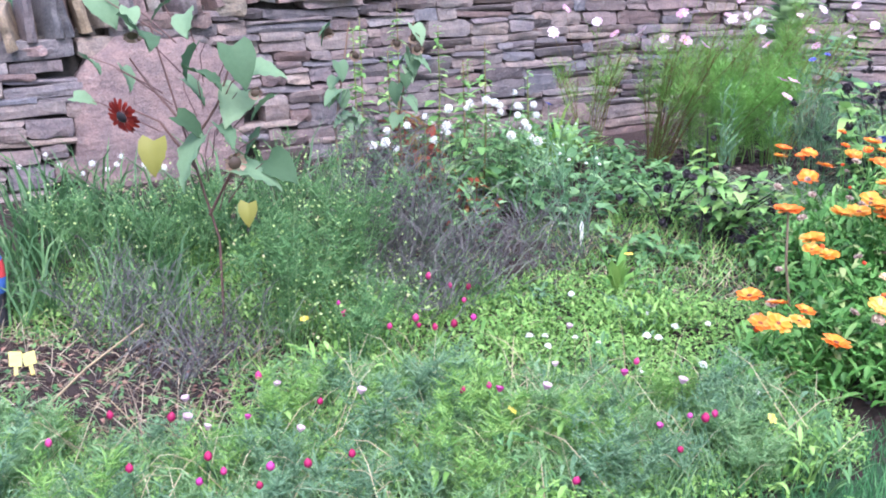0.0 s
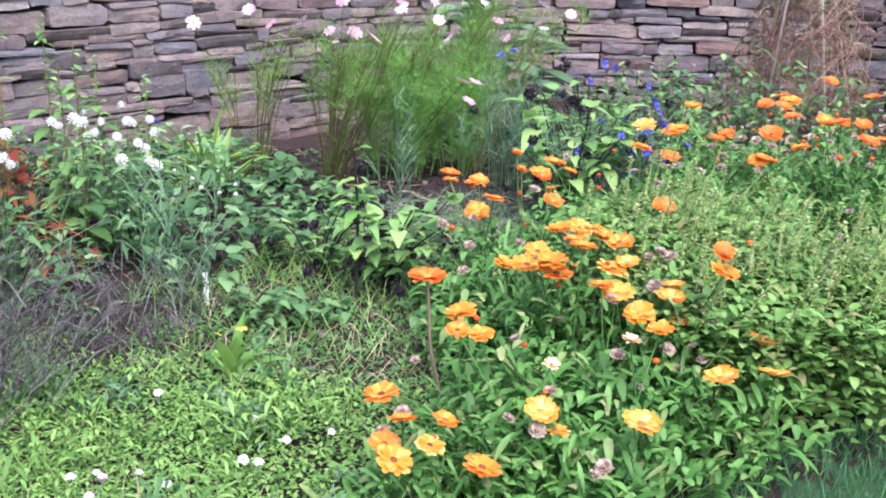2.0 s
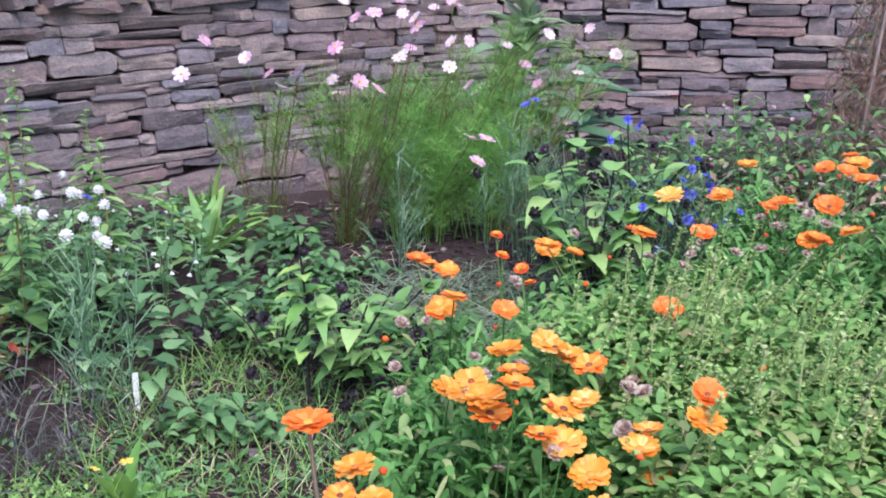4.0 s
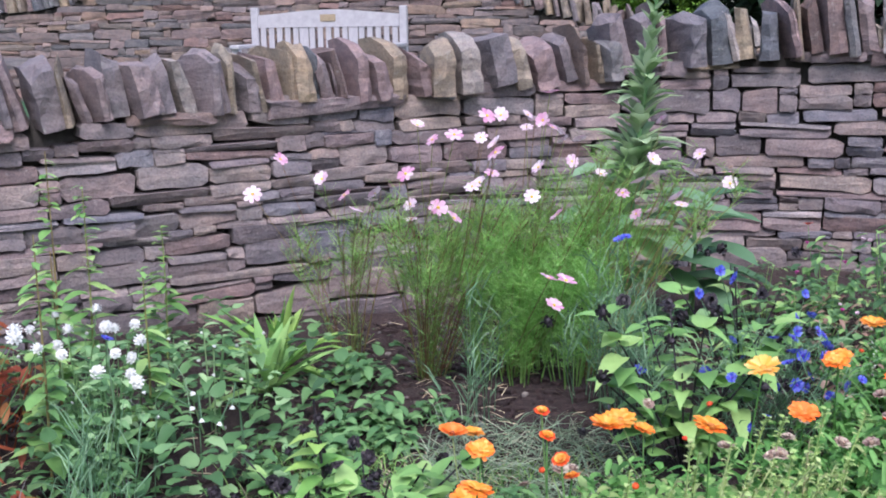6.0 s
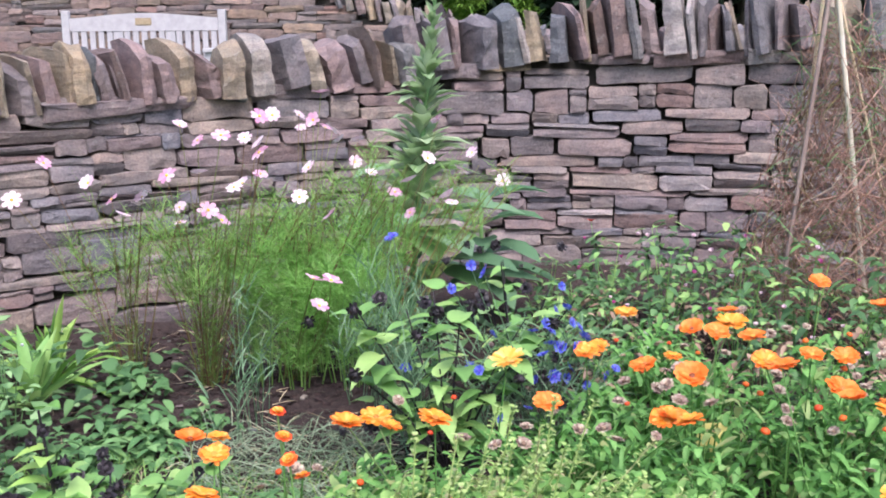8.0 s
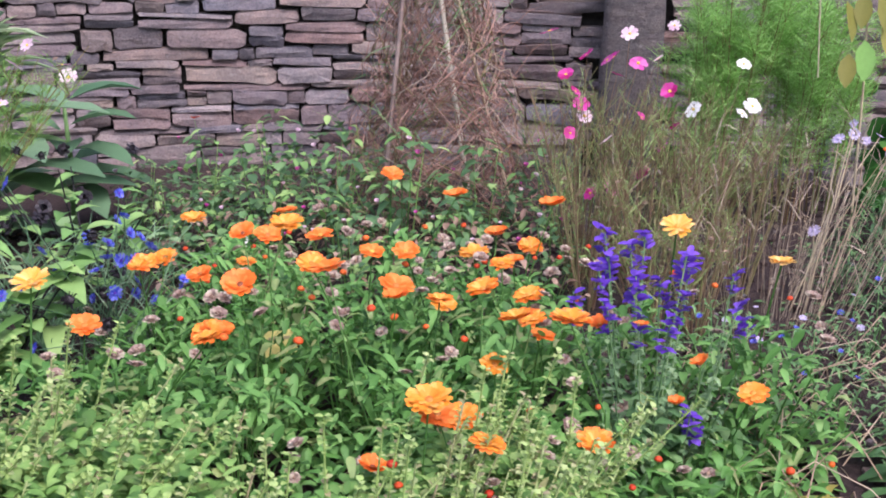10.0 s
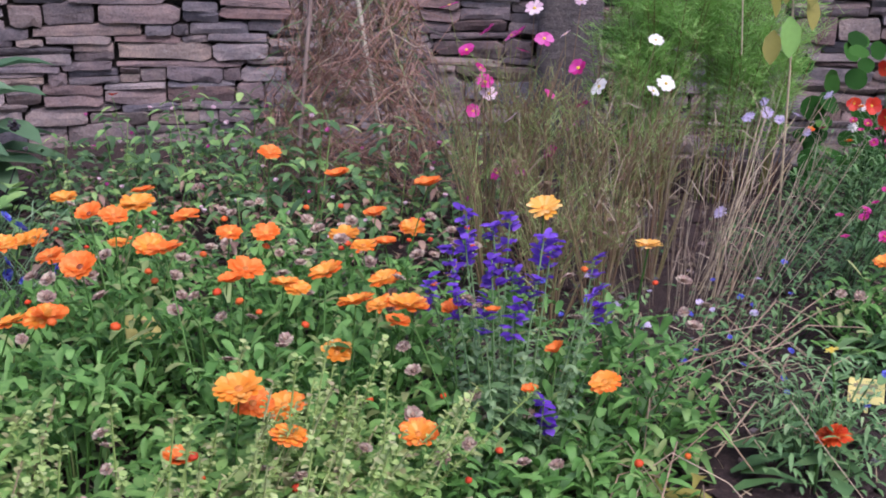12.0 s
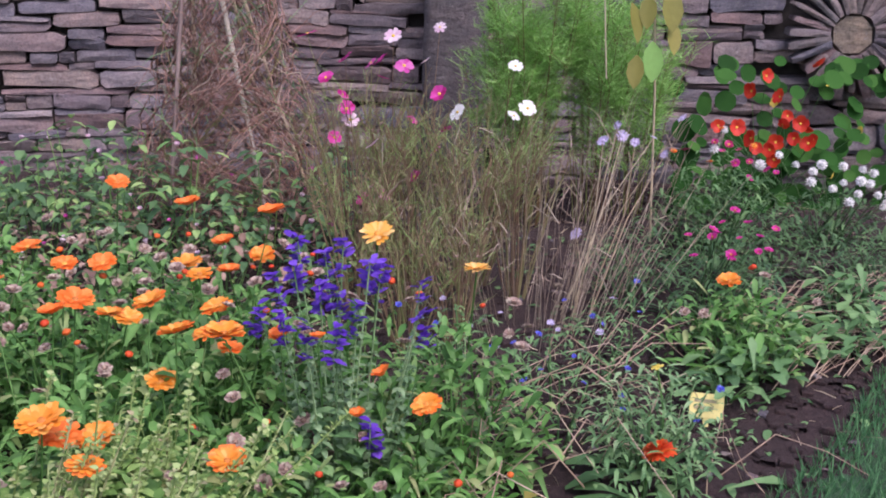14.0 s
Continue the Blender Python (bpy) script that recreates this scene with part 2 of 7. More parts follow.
label_mat, nt, bsdf = nodes_of("faded_yellow_card")
nt.links.new(ramp_of(nt, noise_of(nt, 30.0), ((0.3, (0.6, 0.52, 0.16)), (0.7, (0.74, 0.66, 0.25)))), bsdf.inputs["Base Color"])
bsdf.inputs["Roughness"].default_value = 0.5
ink_mat, nt, bsdf = nodes_of("faded_ink")
nt.links.new(ramp_of(nt, noise_of(nt, 90.0), ((0.3, (0.25, 0.22, 0.12)), (0.7, (0.4, 0.35, 0.18)))), bsdf.inputs["Base Color"])
white_tag_mat, nt, bsdf = nodes_of("white_plastic_tag")
nt.links.new(ramp_of(nt, noise_of(nt, 50.0), ((0.3, (0.7, 0.7, 0.68)), (0.7, (0.82, 0.82, 0.8)))), bsdf.inputs["Base Color"])

green = leafy("calendula_leaf", ((0.0, (0.05, 0.15, 0.032)), (0.4, (0.108, 0.285, 0.062)), (0.85, (0.195, 0.41, 0.115)), (1.0, (0.33, 0.38, 0.16))))
herb_green = leafy("yellow_green_herb", ((0.0, (0.09, 0.21, 0.05)), (0.5, (0.18, 0.36, 0.09)), (0.88, (0.29, 0.47, 0.14)), (1.0, (0.3, 0.27, 0.13))))
withered_brown = leafy("withered_brown", ((0.0, (0.07, 0.045, 0.035)), (1.0, (0.15, 0.1, 0.075))), through_light=0.0)
mauve_seed = leafy("withered_mauve_seed", ((0.0, (0.19, 0.115, 0.1)), (0.5, (0.33, 0.23, 0.19)), (1.0, (0.5, 0.44, 0.34))), through_light=0.1)
pod_leaf = leafy("fresh_green_leaf", ((0.0, (0.13, 0.28, 0.08)), (0.5, (0.22, 0.42, 0.13)), (1.0, (0.37, 0.54, 0.19))))
soft_green = leafy("soft_grey_green", ((0.0, (0.13, 0.26, 0.11)), (0.5, (0.22, 0.39, 0.17)), (1.0, (0.34, 0.5, 0.25))))
haze_green = leafy("hazy_thread_leaf", ((0.0, (0.15, 0.38, 0.06)), (0.5, (0.25, 0.52, 0.12)), (1.0, (0.38, 0.64, 0.22))), through_light=0.4)
moss_mauve = leafy("wispy_grey_mauve", ((0.0, (0.075, 0.065, 0.075)), (0.45, (0.128, 0.112, 0.124)), (0.7, (0.180, 0.169, 0.176)), (1.0, (0.150, 0.203, 0.112))), through_light=0.15)
seed_green = leafy("seed_spike", ((0.0, (0.27, 0.4, 0.12)), (0.5, (0.38, 0.53, 0.18)), (0.88, (0.5, 0.58, 0.27)), (1.0, (0.4, 0.32, 0.2))))
clary_green = leafy("clary_leaf", ((0.0, (0.1, 0.2, 0.09)), (0.5, (0.17, 0.3, 0.14)), (1.0, (0.28, 0.42, 0.22))))
pale_stalk = leafy("pale_fallen_stalk", ((0.0, (0.16, 0.24, 0.15)), (0.6, (0.27, 0.36, 0.24)), (1.0, (0.4, 0.42, 0.3))))
feather_green = leafy("feathery_green", ((0.0, (0.13, 0.28, 0.055)), (0.5, (0.23, 0.44, 0.1)), (1.0, (0.35, 0.57, 0.17))), through_light=0.4)
blue_green = leafy("blue_green_blade", ((0.0, (0.09, 0.19, 0.1)), (0.5, (0.16, 0.29, 0.165)), (1.0, (0.26, 0.4, 0.24))))
bright_green = leafy("bright_leaf", ((0.0, (0.125, 0.3, 0.07)), (0.5, (0.237, 0.463, 0.112)), (1.0, (0.4, 0.575, 0.154))))
dark_green = leafy("dark_leaf", ((0.0, (0.05, 0.115, 0.05)), (0.5, (0.085, 0.19, 0.075)), (1.0, (0.15, 0.28, 0.11))))
mid_green = leafy("mid_leaf", ((0.0, (0.07, 0.165, 0.065)), (0.5, (0.125, 0.27, 0.1)), (1.0, (0.22, 0.39, 0.155))))
bed_leaf = leafy("bed_leaf", ((0.0, (0.05, 0.125, 0.05)), (0.5, (0.09, 0.2, 0.075)), (1.0, (0.16, 0.3, 0.115))))
felt_green = leafy("felted_leaf", ((0.0, (0.14, 0.29, 0.11)), (0.5, (0.24, 0.43, 0.17)), (1.0, (0.36, 0.55, 0.26))), rough=0.8)
broad_felt = leafy("broad_felted_leaf", ((0.0, (0.07, 0.16, 0.085)), (0.5, (0.11, 0.22, 0.12)), (1.0, (0.16, 0.29, 0.16))), rough=0.8, grain=14.0)
spike_green = leafy("pale_spike_leaf", ((0.0, (0.245, 0.374, 0.180)), (0.5, (0.346, 0.475, 0.259)), (1.0, (0.446, 0.547, 0.360))), rough=0.8, through_light=0.4)
sun_leaf = leafy("sunflower_leaf", ((0.0, (0.06, 0.12, 0.06)), (0.4, (0.13, 0.22, 0.125)), (0.75, (0.19, 0.3, 0.175)), (1.0, (0.27, 0.38, 0.23))), rough=0.75, grain=9.0)
fennel_green = leafy("fennel_thread", ((0.0, (0.17, 0.4, 0.07)), (0.5, (0.28, 0.56, 0.14)), (1.0, (0.42, 0.7, 0.24))), through_light=0.4)
nasturtium_red = leafy("nasturtium_red", ((0.0, (0.55, 0.02, 0.012)), (1.0, (0.68, 0.05, 0.015))), through_light=0.25)
meadow_green = leafy("meadow_leaf", ((0.0, (0.11, 0.24, 0.06)), (0.5, (0.22, 0.42, 0.1)), (1.0, (0.36, 0.56, 0.17))))
lawn_green = leafy("lawn_blade", ((0.0, (0.05, 0.16, 0.065)), (0.6, (0.085, 0.25, 0.1)), (1.0, (0.14, 0.33, 0.13))))
grey_purple = leafy("withered_lavender", ((0.0, (0.064, 0.054, 0.064)), (0.4, (0.108, 0.092, 0.106)), (0.75, (0.160, 0.148, 0.152)), (1.0, (0.136, 0.184, 0.104))), through_light=0.1)
dry_reed = leafy("dry_reed", ((0.0, (0.22, 0.155, 0.12)), (0.5, (0.36, 0.28, 0.21)), (1.0, (0.5, 0.42, 0.33))), through_light=0.1)
straw_mat = leafy("dry_straw", ((0.0, (0.368, 0.276, 0.172)), (0.5, (0.529, 0.425, 0.287)), (1.0, (0.632, 0.54, 0.38))), through_light=0.15)
brown_stalk = leafy("dry_brown_stalk", ((0.0, (0.15, 0.085, 0.065)), (0.5, (0.27, 0.17, 0.125)), (1.0, (0.4, 0.28, 0.21))), through_light=0.1)
red_stem = leafy("reddish_stem", ((0.0, (0.17, 0.075, 0.045)), (0.4, (0.2, 0.15, 0.06)), (1.0, (0.21, 0.28, 0.08))), through_light=0.1)
tan_stem = leafy("tan_dry_stem", ((0.0, (0.2, 0.12, 0.08)), (0.5, (0.3, 0.2, 0.13)), (1.0, (0.26, 0.28, 0.11))), through_light=0.1)
thicket_green = leafy("half_dried_thread_leaf", ((0.0, (0.26, 0.17, 0.1)), (0.35, (0.24, 0.3, 0.11)), (1.0, (0.32, 0.5, 0.16))), through_light=0.3)
black_stem = leafy("black_stem", ((0.0, (0.012, 0.01, 0.014)), (1.0, (0.03, 0.022, 0.03))), through_light=0.0)
autumn_leaf = leafy("reddened_leaf", ((0.0, (0.210, 0.035, 0.021)), (0.5, (0.280, 0.070, 0.028)), (1.0, (0.210, 0.175, 0.042))))
orange = leafy("orange_petal", ((0.0, (0.86, 0.165, 0.015)), (0.5, (0.88, 0.21, 0.03)), (1.0, (0.9, 0.3, 0.07))), through_light=0.25, grain=30)
amber = leafy("amber_petal", ((0.0, (0.84, 0.27, 0.02)), (0.6, (0.87, 0.35, 0.045)), (1.0, (0.9, 0.47, 0.12))), through_light=0.25, grain=30)
golden = leafy("golden_petal", ((0.0, (0.86, 0.4, 0.05)), (0.6, (0.88, 0.5, 0.12)), (1.0, (0.88, 0.6, 0.25))), through_light=0.25, grain=30)
apricot = leafy("apricot_petal", ((0.0, (0.82, 0.5, 0.28)), (1.0, (0.86, 0.66, 0.48))), through_light=0.25, grain=30)
scarlet = leafy("scarlet_petal", ((0.0, (0.65, 0.05, 0.02)), (0.6, (0.75, 0.1, 0.02)), (1.0, (0.8, 0.18, 0.03))), through_light=0.25)
flower_eye = leafy("orange_centre", ((0.0, (0.4, 0.12, 0.02)), (0.6, (0.6, 0.22, 0.03)), (1.0, (0.7, 0.33, 0.05))), through_light=0.0)
dark_eye = leafy("dark_centre", ((0.0, (0.14, 0.03, 0.01)), (1.0, (0.3, 0.08, 0.02))), through_light=0.0)
yellow_eye = leafy("yellow_centre", ((0.0, (0.65, 0.4, 0.04)), (1.0, (0.8, 0.58, 0.08))), through_light=0.0)
pale_pink = leafy("pale_pink_petal", ((0.0, (0.66, 0.43, 0.56)), (0.5, (0.73, 0.55, 0.64)), (1.0, (0.78, 0.66, 0.72))), through_light=0.3)
pink = leafy("pink_petal", ((0.0, (0.58, 0.25, 0.43)), (0.5, (0.66, 0.38, 0.53)), (1.0, (0.72, 0.54, 0.63))), through_light=0.3)
magenta = leafy("magenta_petal", ((0.0, (0.42, 0.01, 0.15)), (0.5, (0.58, 0.03, 0.28)), (1.0, (0.66, 0.08, 0.38))), through_light=0.3)
white_petal = leafy("white_petal", ((0.0, (0.76, 0.75, 0.74)), (1.0, (0.84, 0.84, 0.83))), through_light=0.3)
blue_petal = leafy("cornflower_blue", ((0.0, (0.035, 0.05, 0.42)), (0.5, (0.07, 0.1, 0.58)), (1.0, (0.2, 0.22, 0.7))), through_light=0.3)
violet = leafy("violet_bract", ((0.0, (0.075, 0.02, 0.3)), (0.5, (0.13, 0.042, 0.46)), (1.0, (0.22, 0.1, 0.62))), through_light=0.3)
crimson = leafy("crimson_bud", ((0.0, (0.3, 0.01, 0.07)), (0.5, (0.45, 0.02, 0.13)), (1.0, (0.62, 0.07, 0.27))), through_light=0.2)
dark_red = leafy("dark_red_petal", ((0.0, (0.16, 0.012, 0.012)), (1.0, (0.32, 0.03, 0.02))), through_light=0.2)
yellow_petal = leafy("yellow_petal", ((0.0, (0.8, 0.6, 0.05)), (1.0, (0.85, 0.7, 0.2))), through_light=0.3)
lilac = leafy("lilac_petal", ((0.0, (0.45, 0.38, 0.62)), (1.0, (0.62, 0.55, 0.75))), through_light=0.3)
conifer_dark = leafy("dark_conifer", ((0.0, (0.012, 0.028, 0.015)), (0.5, (0.022, 0.048, 0.024)), (1.0, (0.036, 0.07, 0.034))), rough=0.95, through_light=0.1)
conifer_gold = leafy("golden_conifer", ((0.0, (0.06, 0.14, 0.02)), (0.5, (0.12, 0.24, 0.03)), (1.0, (0.2, 0.33, 0.05))), through_light=0.2)
bark_mat = leafy("rough_bark", ((0.0, (0.06, 0.045, 0.035)), (1.0, (0.11, 0.085, 0.07))), through_light=0.0)

# ---- ground ----
WALL = ((-4.6, 2.2), (-3.2, 2.95), (-2.3, 3.5), (-1.7, 3.9), (-1.1, 4.35), (-0.4, 4.95), (0.1, 5.42), (0.6, 5.86), (1.1, 6.1), (1.6, 6.24), (2.1, 6.24), (2.8, 6.1), (3.6, 5.78), (4.2, 5.5), (4.8, 5.22), (5.4, 4.98), (6.5, 4.6), (8.0, 4.2))
EDGE = ((-6, 1.0), (-1, 1.3), (0, 1.5), (0.54, 1.82), (1.03, 2.15), (1.4, 2.4), (1.9, 2.66), (2.6, 2.8), (3.2, 2.98), (3.74, 3.28), (4.1, 3.55), (5, 3.9), (9, 5.0))


def curve_y(pts, x):
    return float(np.interp(x, [p[0] for p in pts], [p[1] for p in pts]))


def ground_z(x, y):
    t = min(max((y - 1.7) / 3.0, 0.0), 1.0)
    z = 0.165 * t * t * (3 - 2 * t)
    u = min(max((y - 4.2) / 0.9, 0.0), 1.0)
    z -= 0.1 * math.exp(-((x - 0.5) / 0.5) ** 2) * u * u * (3 - 2 * u)
    behind = y - curve_y(WALL, x)
    if behind > 0.15 and -4.6 < x < 8:
        z += (0.45 - z) * min((behind - 0.15) / 0.1, 1.0)
    elif behind > 0.15:
        z = 0.45
    if curve_y(EDGE, x) < y and behind < 0:
        z += 0.012 * noise.noise((x * 3, y * 3, 0)) + 0.008 * noise.noise((x * 11, y * 11, 3))
    else:
        z -= 0.02 if behind < 0 else 0
    return z


def build_ground():
    xs = np.concatenate([[-900, -200, -60, -25, -12, -7], np.arange(-4.6, 8.01, 0.07), [10, 14, 25, 60, 200, 900]])
    ys = np.concatenate([[-900, -200, -60, -20, -8, -4, -2, -1], np.arange(0, 7.0, 0.07), [8, 10, 13, 18, 30, 80, 250, 900]])
    b = Builder()
    verts = [(x, y, ground_z(x, y)) for y in ys for x in xs]
    n = len(xs)
    b.add(verts, [])
    for j in range(len(ys) - 1):
        for i in range(n - 1):
            cx, cy = (xs[i] + xs[i + 1]) / 2, (ys[j] + ys[j + 1]) / 2
            bed = curve_y(EDGE, cx) < cy < curve_y(WALL, cx) + 0.3 and -4.6 < cx < 8
            b.f.append((j * n + i, j * n + i + 1, (j + 1) * n + i + 1, (j + 1) * n + i))
            b.m.append(1 if bed else 0)
    tagged(new("ground", b.mesh("ground", [turf_mat, soil_mat])), "mown green lawn around a bare brown flower bed", "ground", kind="structure")


build_ground()


# ---- dry stone walls ----
def stone_mesh(name, seed, mat, rough=1.0):
    """A unit stone, x along the wall, y into it, z up, with a bowed front and rounded, uneven rim."""
    r = random.Random(seed)
    wedge, bow = r.uniform(-0.3, 0.3) * rough, r.uniform(-0.07, 0.07) * rough
    left, right = r.uniform(0.015, 0.11), r.uniform(0.015, 0.11)
    tall = [r.uniform(0.07, 0.26) for _ in range(4)]
    ring = [(-0.5 + left, -0.5), (-0.12, -0.5), (0.2, -0.5), (0.5 - right, -0.5), (0.5, -0.5 + tall[0]), (0.5, 0.5 - tall[1]), (0.5 - right, 0.5), (0.15, 0.5), (-0.2, 0.5), (-0.5 + left, 0.5), (-0.5, 0.5 - tall[2]), (-0.5, -0.5 + tall[3])]
    ring = [(x + r.uniform(-0.02, 0.02) * rough, (z + r.uniform(-0.1, 0.08) * rough) * (1 + wedge * x) + bow * (0.25 - x * x)) for x, z in ring]
    n = len(ring)
    swing, nod = r.uniform(-0.16, 0.16), r.uniform(-0.15, 0.15)
    verts, faces = [], []
    for y, k in ((0.5, 0.97), (-0.4, 1.0), (-0.47, 0.975)):
        verts += [(x * (2 * k - 1 + (1 - k) * 1.4), y + (swing * x + nod * z if y < 0 else 0) + (r.uniform(-0.03, 0.03) if y < -0.4 else 0), z * (3 * k - 2)) for x, z in ring]
    for i in range(2):
        for k in range(n):
            q = (k + 1) % n
            faces.append((i * n + k, i * n + q, (i + 1) * n + q, (i + 1) * n + k))
    m = 2 * n
    verts += [(-0.26 + r.uniform(-0.05, 0.05), -0.5 + swing * -0.26 + r.uniform(-0.03, 0.02), r.uniform(-0.1, 0.1)), (0.24 + r.uniform(-0.05, 0.05), -0.5 + swing * 0.24 + r.uniform(-0.03, 0.02), r.uniform(-0.1, 0.1))]
    p, q = 3 * n, 3 * n + 1
    faces += [(m + k, m + k + 1, q) for k in (2, 3, 4, 5, 6)] + [(m + k, m + (k + 1) % n, p) for k in (8, 9, 10, 11, 0)] + [(m + 1, m + 2, q, p), (m + 7, m + 8, p, q)]
    b = Builder()
    b.add(verts, faces)
    return b.mesh(name, [mat], smooth=False)


def coping_mesh(name, seed, mat):
    """A unit upright coping slab, x its thickness, y its depth, z its height: split faces, chipped corners and a broken, sloping head."""
    r = random.Random(seed)
    taper, slope_x, slope_y = r.uniform(0.0, 0.3), r.uniform(-0.3, 0.22), r.uniform(-0.08, 0.2)
    chip_front, chip_back, bulge = r.choice((0.03, 0.1, 0.18, 0.3)), r.choice((0.05, 0.15, 0.3)), r.uniform(-0.12, 0.14)
    nx, ny, nz = 2, 3, 4
    index, verts, faces = {}, [], []

    def vert(i, j, k):
        if (i, j, k) not in index:
            x, y, z = i / nx - 0.5, j / ny - 0.5, k / nz
            head = 1 + slope_x * x + slope_y * y - (chip_front if j == 0 else chip_back if j == ny else 0.0) * r.uniform(0.75, 1.15)
            wide = (1 - taper * z) * (1 + bulge * math.sin(math.pi * z)) * (0.86 if j in (0, ny) else 1.0)
            index[i, j, k] = len(verts)
            verts.append((x * wide + r.uniform(-0.055, 0.055), y + r.uniform(-0.03, 0.03) - 0.05 * (1 - abs(2 * x)) * (j == 0), z * head + (r.uniform(-0.045, 0.045) if k else 0)))
        return index[i, j, k]

    for i in range(nx):
        for j in range(ny):
            faces += [(vert(i, j, nz), vert(i + 1, j, nz), vert(i + 1, j + 1, nz), vert(i, j + 1, nz))]
        for k in range(nz):
            faces += [(vert(i, 0, k), vert(i + 1, 0, k), vert(i + 1, 0, k + 1), vert(i, 0, k + 1)), (vert(i + 1, ny, k), vert(i, ny, k), vert(i, ny, k + 1), vert(i + 1, ny, k + 1))]
    for j in range(ny):
        for k in range(nz):
            faces += [(vert(0, j + 1, k), vert(0, j, k), vert(0, j, k + 1), vert(0, j + 1, k + 1)), (vert(nx, j, k), vert(nx, j + 1, k), vert(nx, j + 1, k + 1), vert(nx, j, k + 1))]
    b = Builder()
    b.add(verts, faces)
    return b.mesh(name, [mat], smooth=False)


class Line:
    """A plan curve by its length: place and the way into the wall."""

    def __init__(self, pts, step=0.05):
        x = np.array([p[0] for p in pts], float)
        y = np.array([p[1] for p in pts], float)
        fine = np.linspace(0, len(x) - 1, 600)
        px, py = np.interp(fine, range(len(x)), x), np.interp(fine, range(len(y)), y)
        k = np.ones(31) / 31
        sx, sy = np.convolve(np.pad(px, 15, "edge"), k, "valid"), np.convolve(np.pad(py, 15, "edge"), k, "valid")
        self.s = np.concatenate([[0], np.cumsum(np.hypot(np.diff(sx), np.diff(sy)))])
        self.x, self.y = sx, sy

    def at(self, s):
        x, y = np.interp(s, self.s, self.x), np.interp(s, self.s, self.y)
        x2, y2 = np.interp(s + 0.06, self.s, self.x), np.interp(s + 0.06, self.s, self.y)
        x1, y1 = np.interp(s - 0.06, self.s, self.x), np.interp(s - 0.06, self.s, self.y)
        a = math.atan2(y2 - y1, x2 - x1)
        return x, y, a

    def s_of_x(self, x):
        return float(np.interp(x, self.x, self.s))


def matrix_on(line, s, z, batter, base, depth_in=0.0, lean=0.0, tilt=0.0):
    x, y, a = line.at(s)
    back = depth_in + batter * (z - base)
    return Matrix.Translation((x - math.sin(a) * back, y + math.cos(a) * back, z)) @ Matrix.Rotation(a, 4, "Z") @ Matrix.Rotation(tilt, 4, "Y") @ Matrix.Rotation(lean, 4, "X")


def core(name, line, s0, s1, base, top, thick, mat, owner, batter, set_back=0.07):
    """The solid inside of a wall, behind its stones."""
    b, n = Builder(), 90
    verts = []
    for i in range(n + 1):
        s = s0 + (s1 - s0) * i / n
        x, y, a = line.at(s)
        zt = top(s)
        for z, back in ((base, set_back), (zt, set_back + batter * (zt - base)), (zt, thick), (base, thick)):
            verts.append((x - math.sin(a) * back, y + math.cos(a) * back, z))
    faces = []
    for i in range(n):
        for k in range(4):
            q = (k + 1) % 4
            faces.append((4 * i + k, 4 * i + q, 4 * i + 4 + q, 4 * i + 4 + k))
    faces += [(0, 3, 2, 1), (4 * n, 4 * n + 1, 4 * n + 2, 4 * n + 3)]
    b.add(verts, faces)
    return part(name, b.mesh(name, [mat]), owner)


def stone_wall(owner, line, s0, s1, base, top, variants, seed, batter, picked, holes=(), size=1.0, jut=0.02):
    """Courses of laid stones between s0 and s1 up to top(s). Stones for which picked(s, z) holds are objects, the rest one mesh. holes: (s, z, half length, half height)."""
    r = random.Random(seed)
    rest, count = Builder(), 0
    z = base
    while z < max(top(s0 + (s1 - s0) * k / 40) for k in range(41)):
        h = size * r.choice((0.028, 0.036, 0.046, 0.058, 0.07, 0.085, 0.1))
        s = s0 - r.uniform(0, 0.2)
        while s < s1:
            w = size * r.choice((0.07, 0.12, 0.17, 0.22, 0.29, 0.38)) * r.uniform(0.85, 1.15) * (1.0 if h > 0.04 * size else 1.3)
            mid = s + w / 2
            pick = r.random()
            if h < 0.05 * size or pick > 0.5:
                layers = [(z + h / 2, h * r.uniform(0.9, 1.1))]
            elif pick > 0.28:
                layers = [(z + h * 0.36, h * 0.74), (z + h * 0.86, h * 0.28)]
            else:
                layers = [(z + h * 0.28, h * 0.56), (z + h * 0.78, h * 0.46)]
            for zc, hh in layers:
                if zc + hh * 0.3 > top(mid) or any(abs(mid - hs) < hl and abs(zc - hz) < hv for hs, hz, hl, hv in holes):
                    continue
                wave = 0.016 * math.sin(mid * 2.1 + z * 3) + 0.006 * math.sin(mid * 7.7 + z * 11)
                m = matrix_on(line, mid, zc + wave, batter, base, 0.07 - jut * r.random(), tilt=r.uniform(-0.045, 0.045)) @ Matrix.Diagonal((w * 0.98, 0.14, hh * 0.975, 1))
                me = r.choice(variants)
                if picked(mid, zc) and count < 300:
                    part("stone", me, owner, m=m)
                    count += 1
                else:
                    rest.add([m @ v.co for v in me.vertices], [tuple(p.vertices) for p in me.polygons])
            s += w
        z += h
    if rest.f:
        ob = part("stones_beyond", rest.mesh("stones_beyond", list(variants[0].materials), smooth=False), owner)
        ob["kind"] = "stuff"


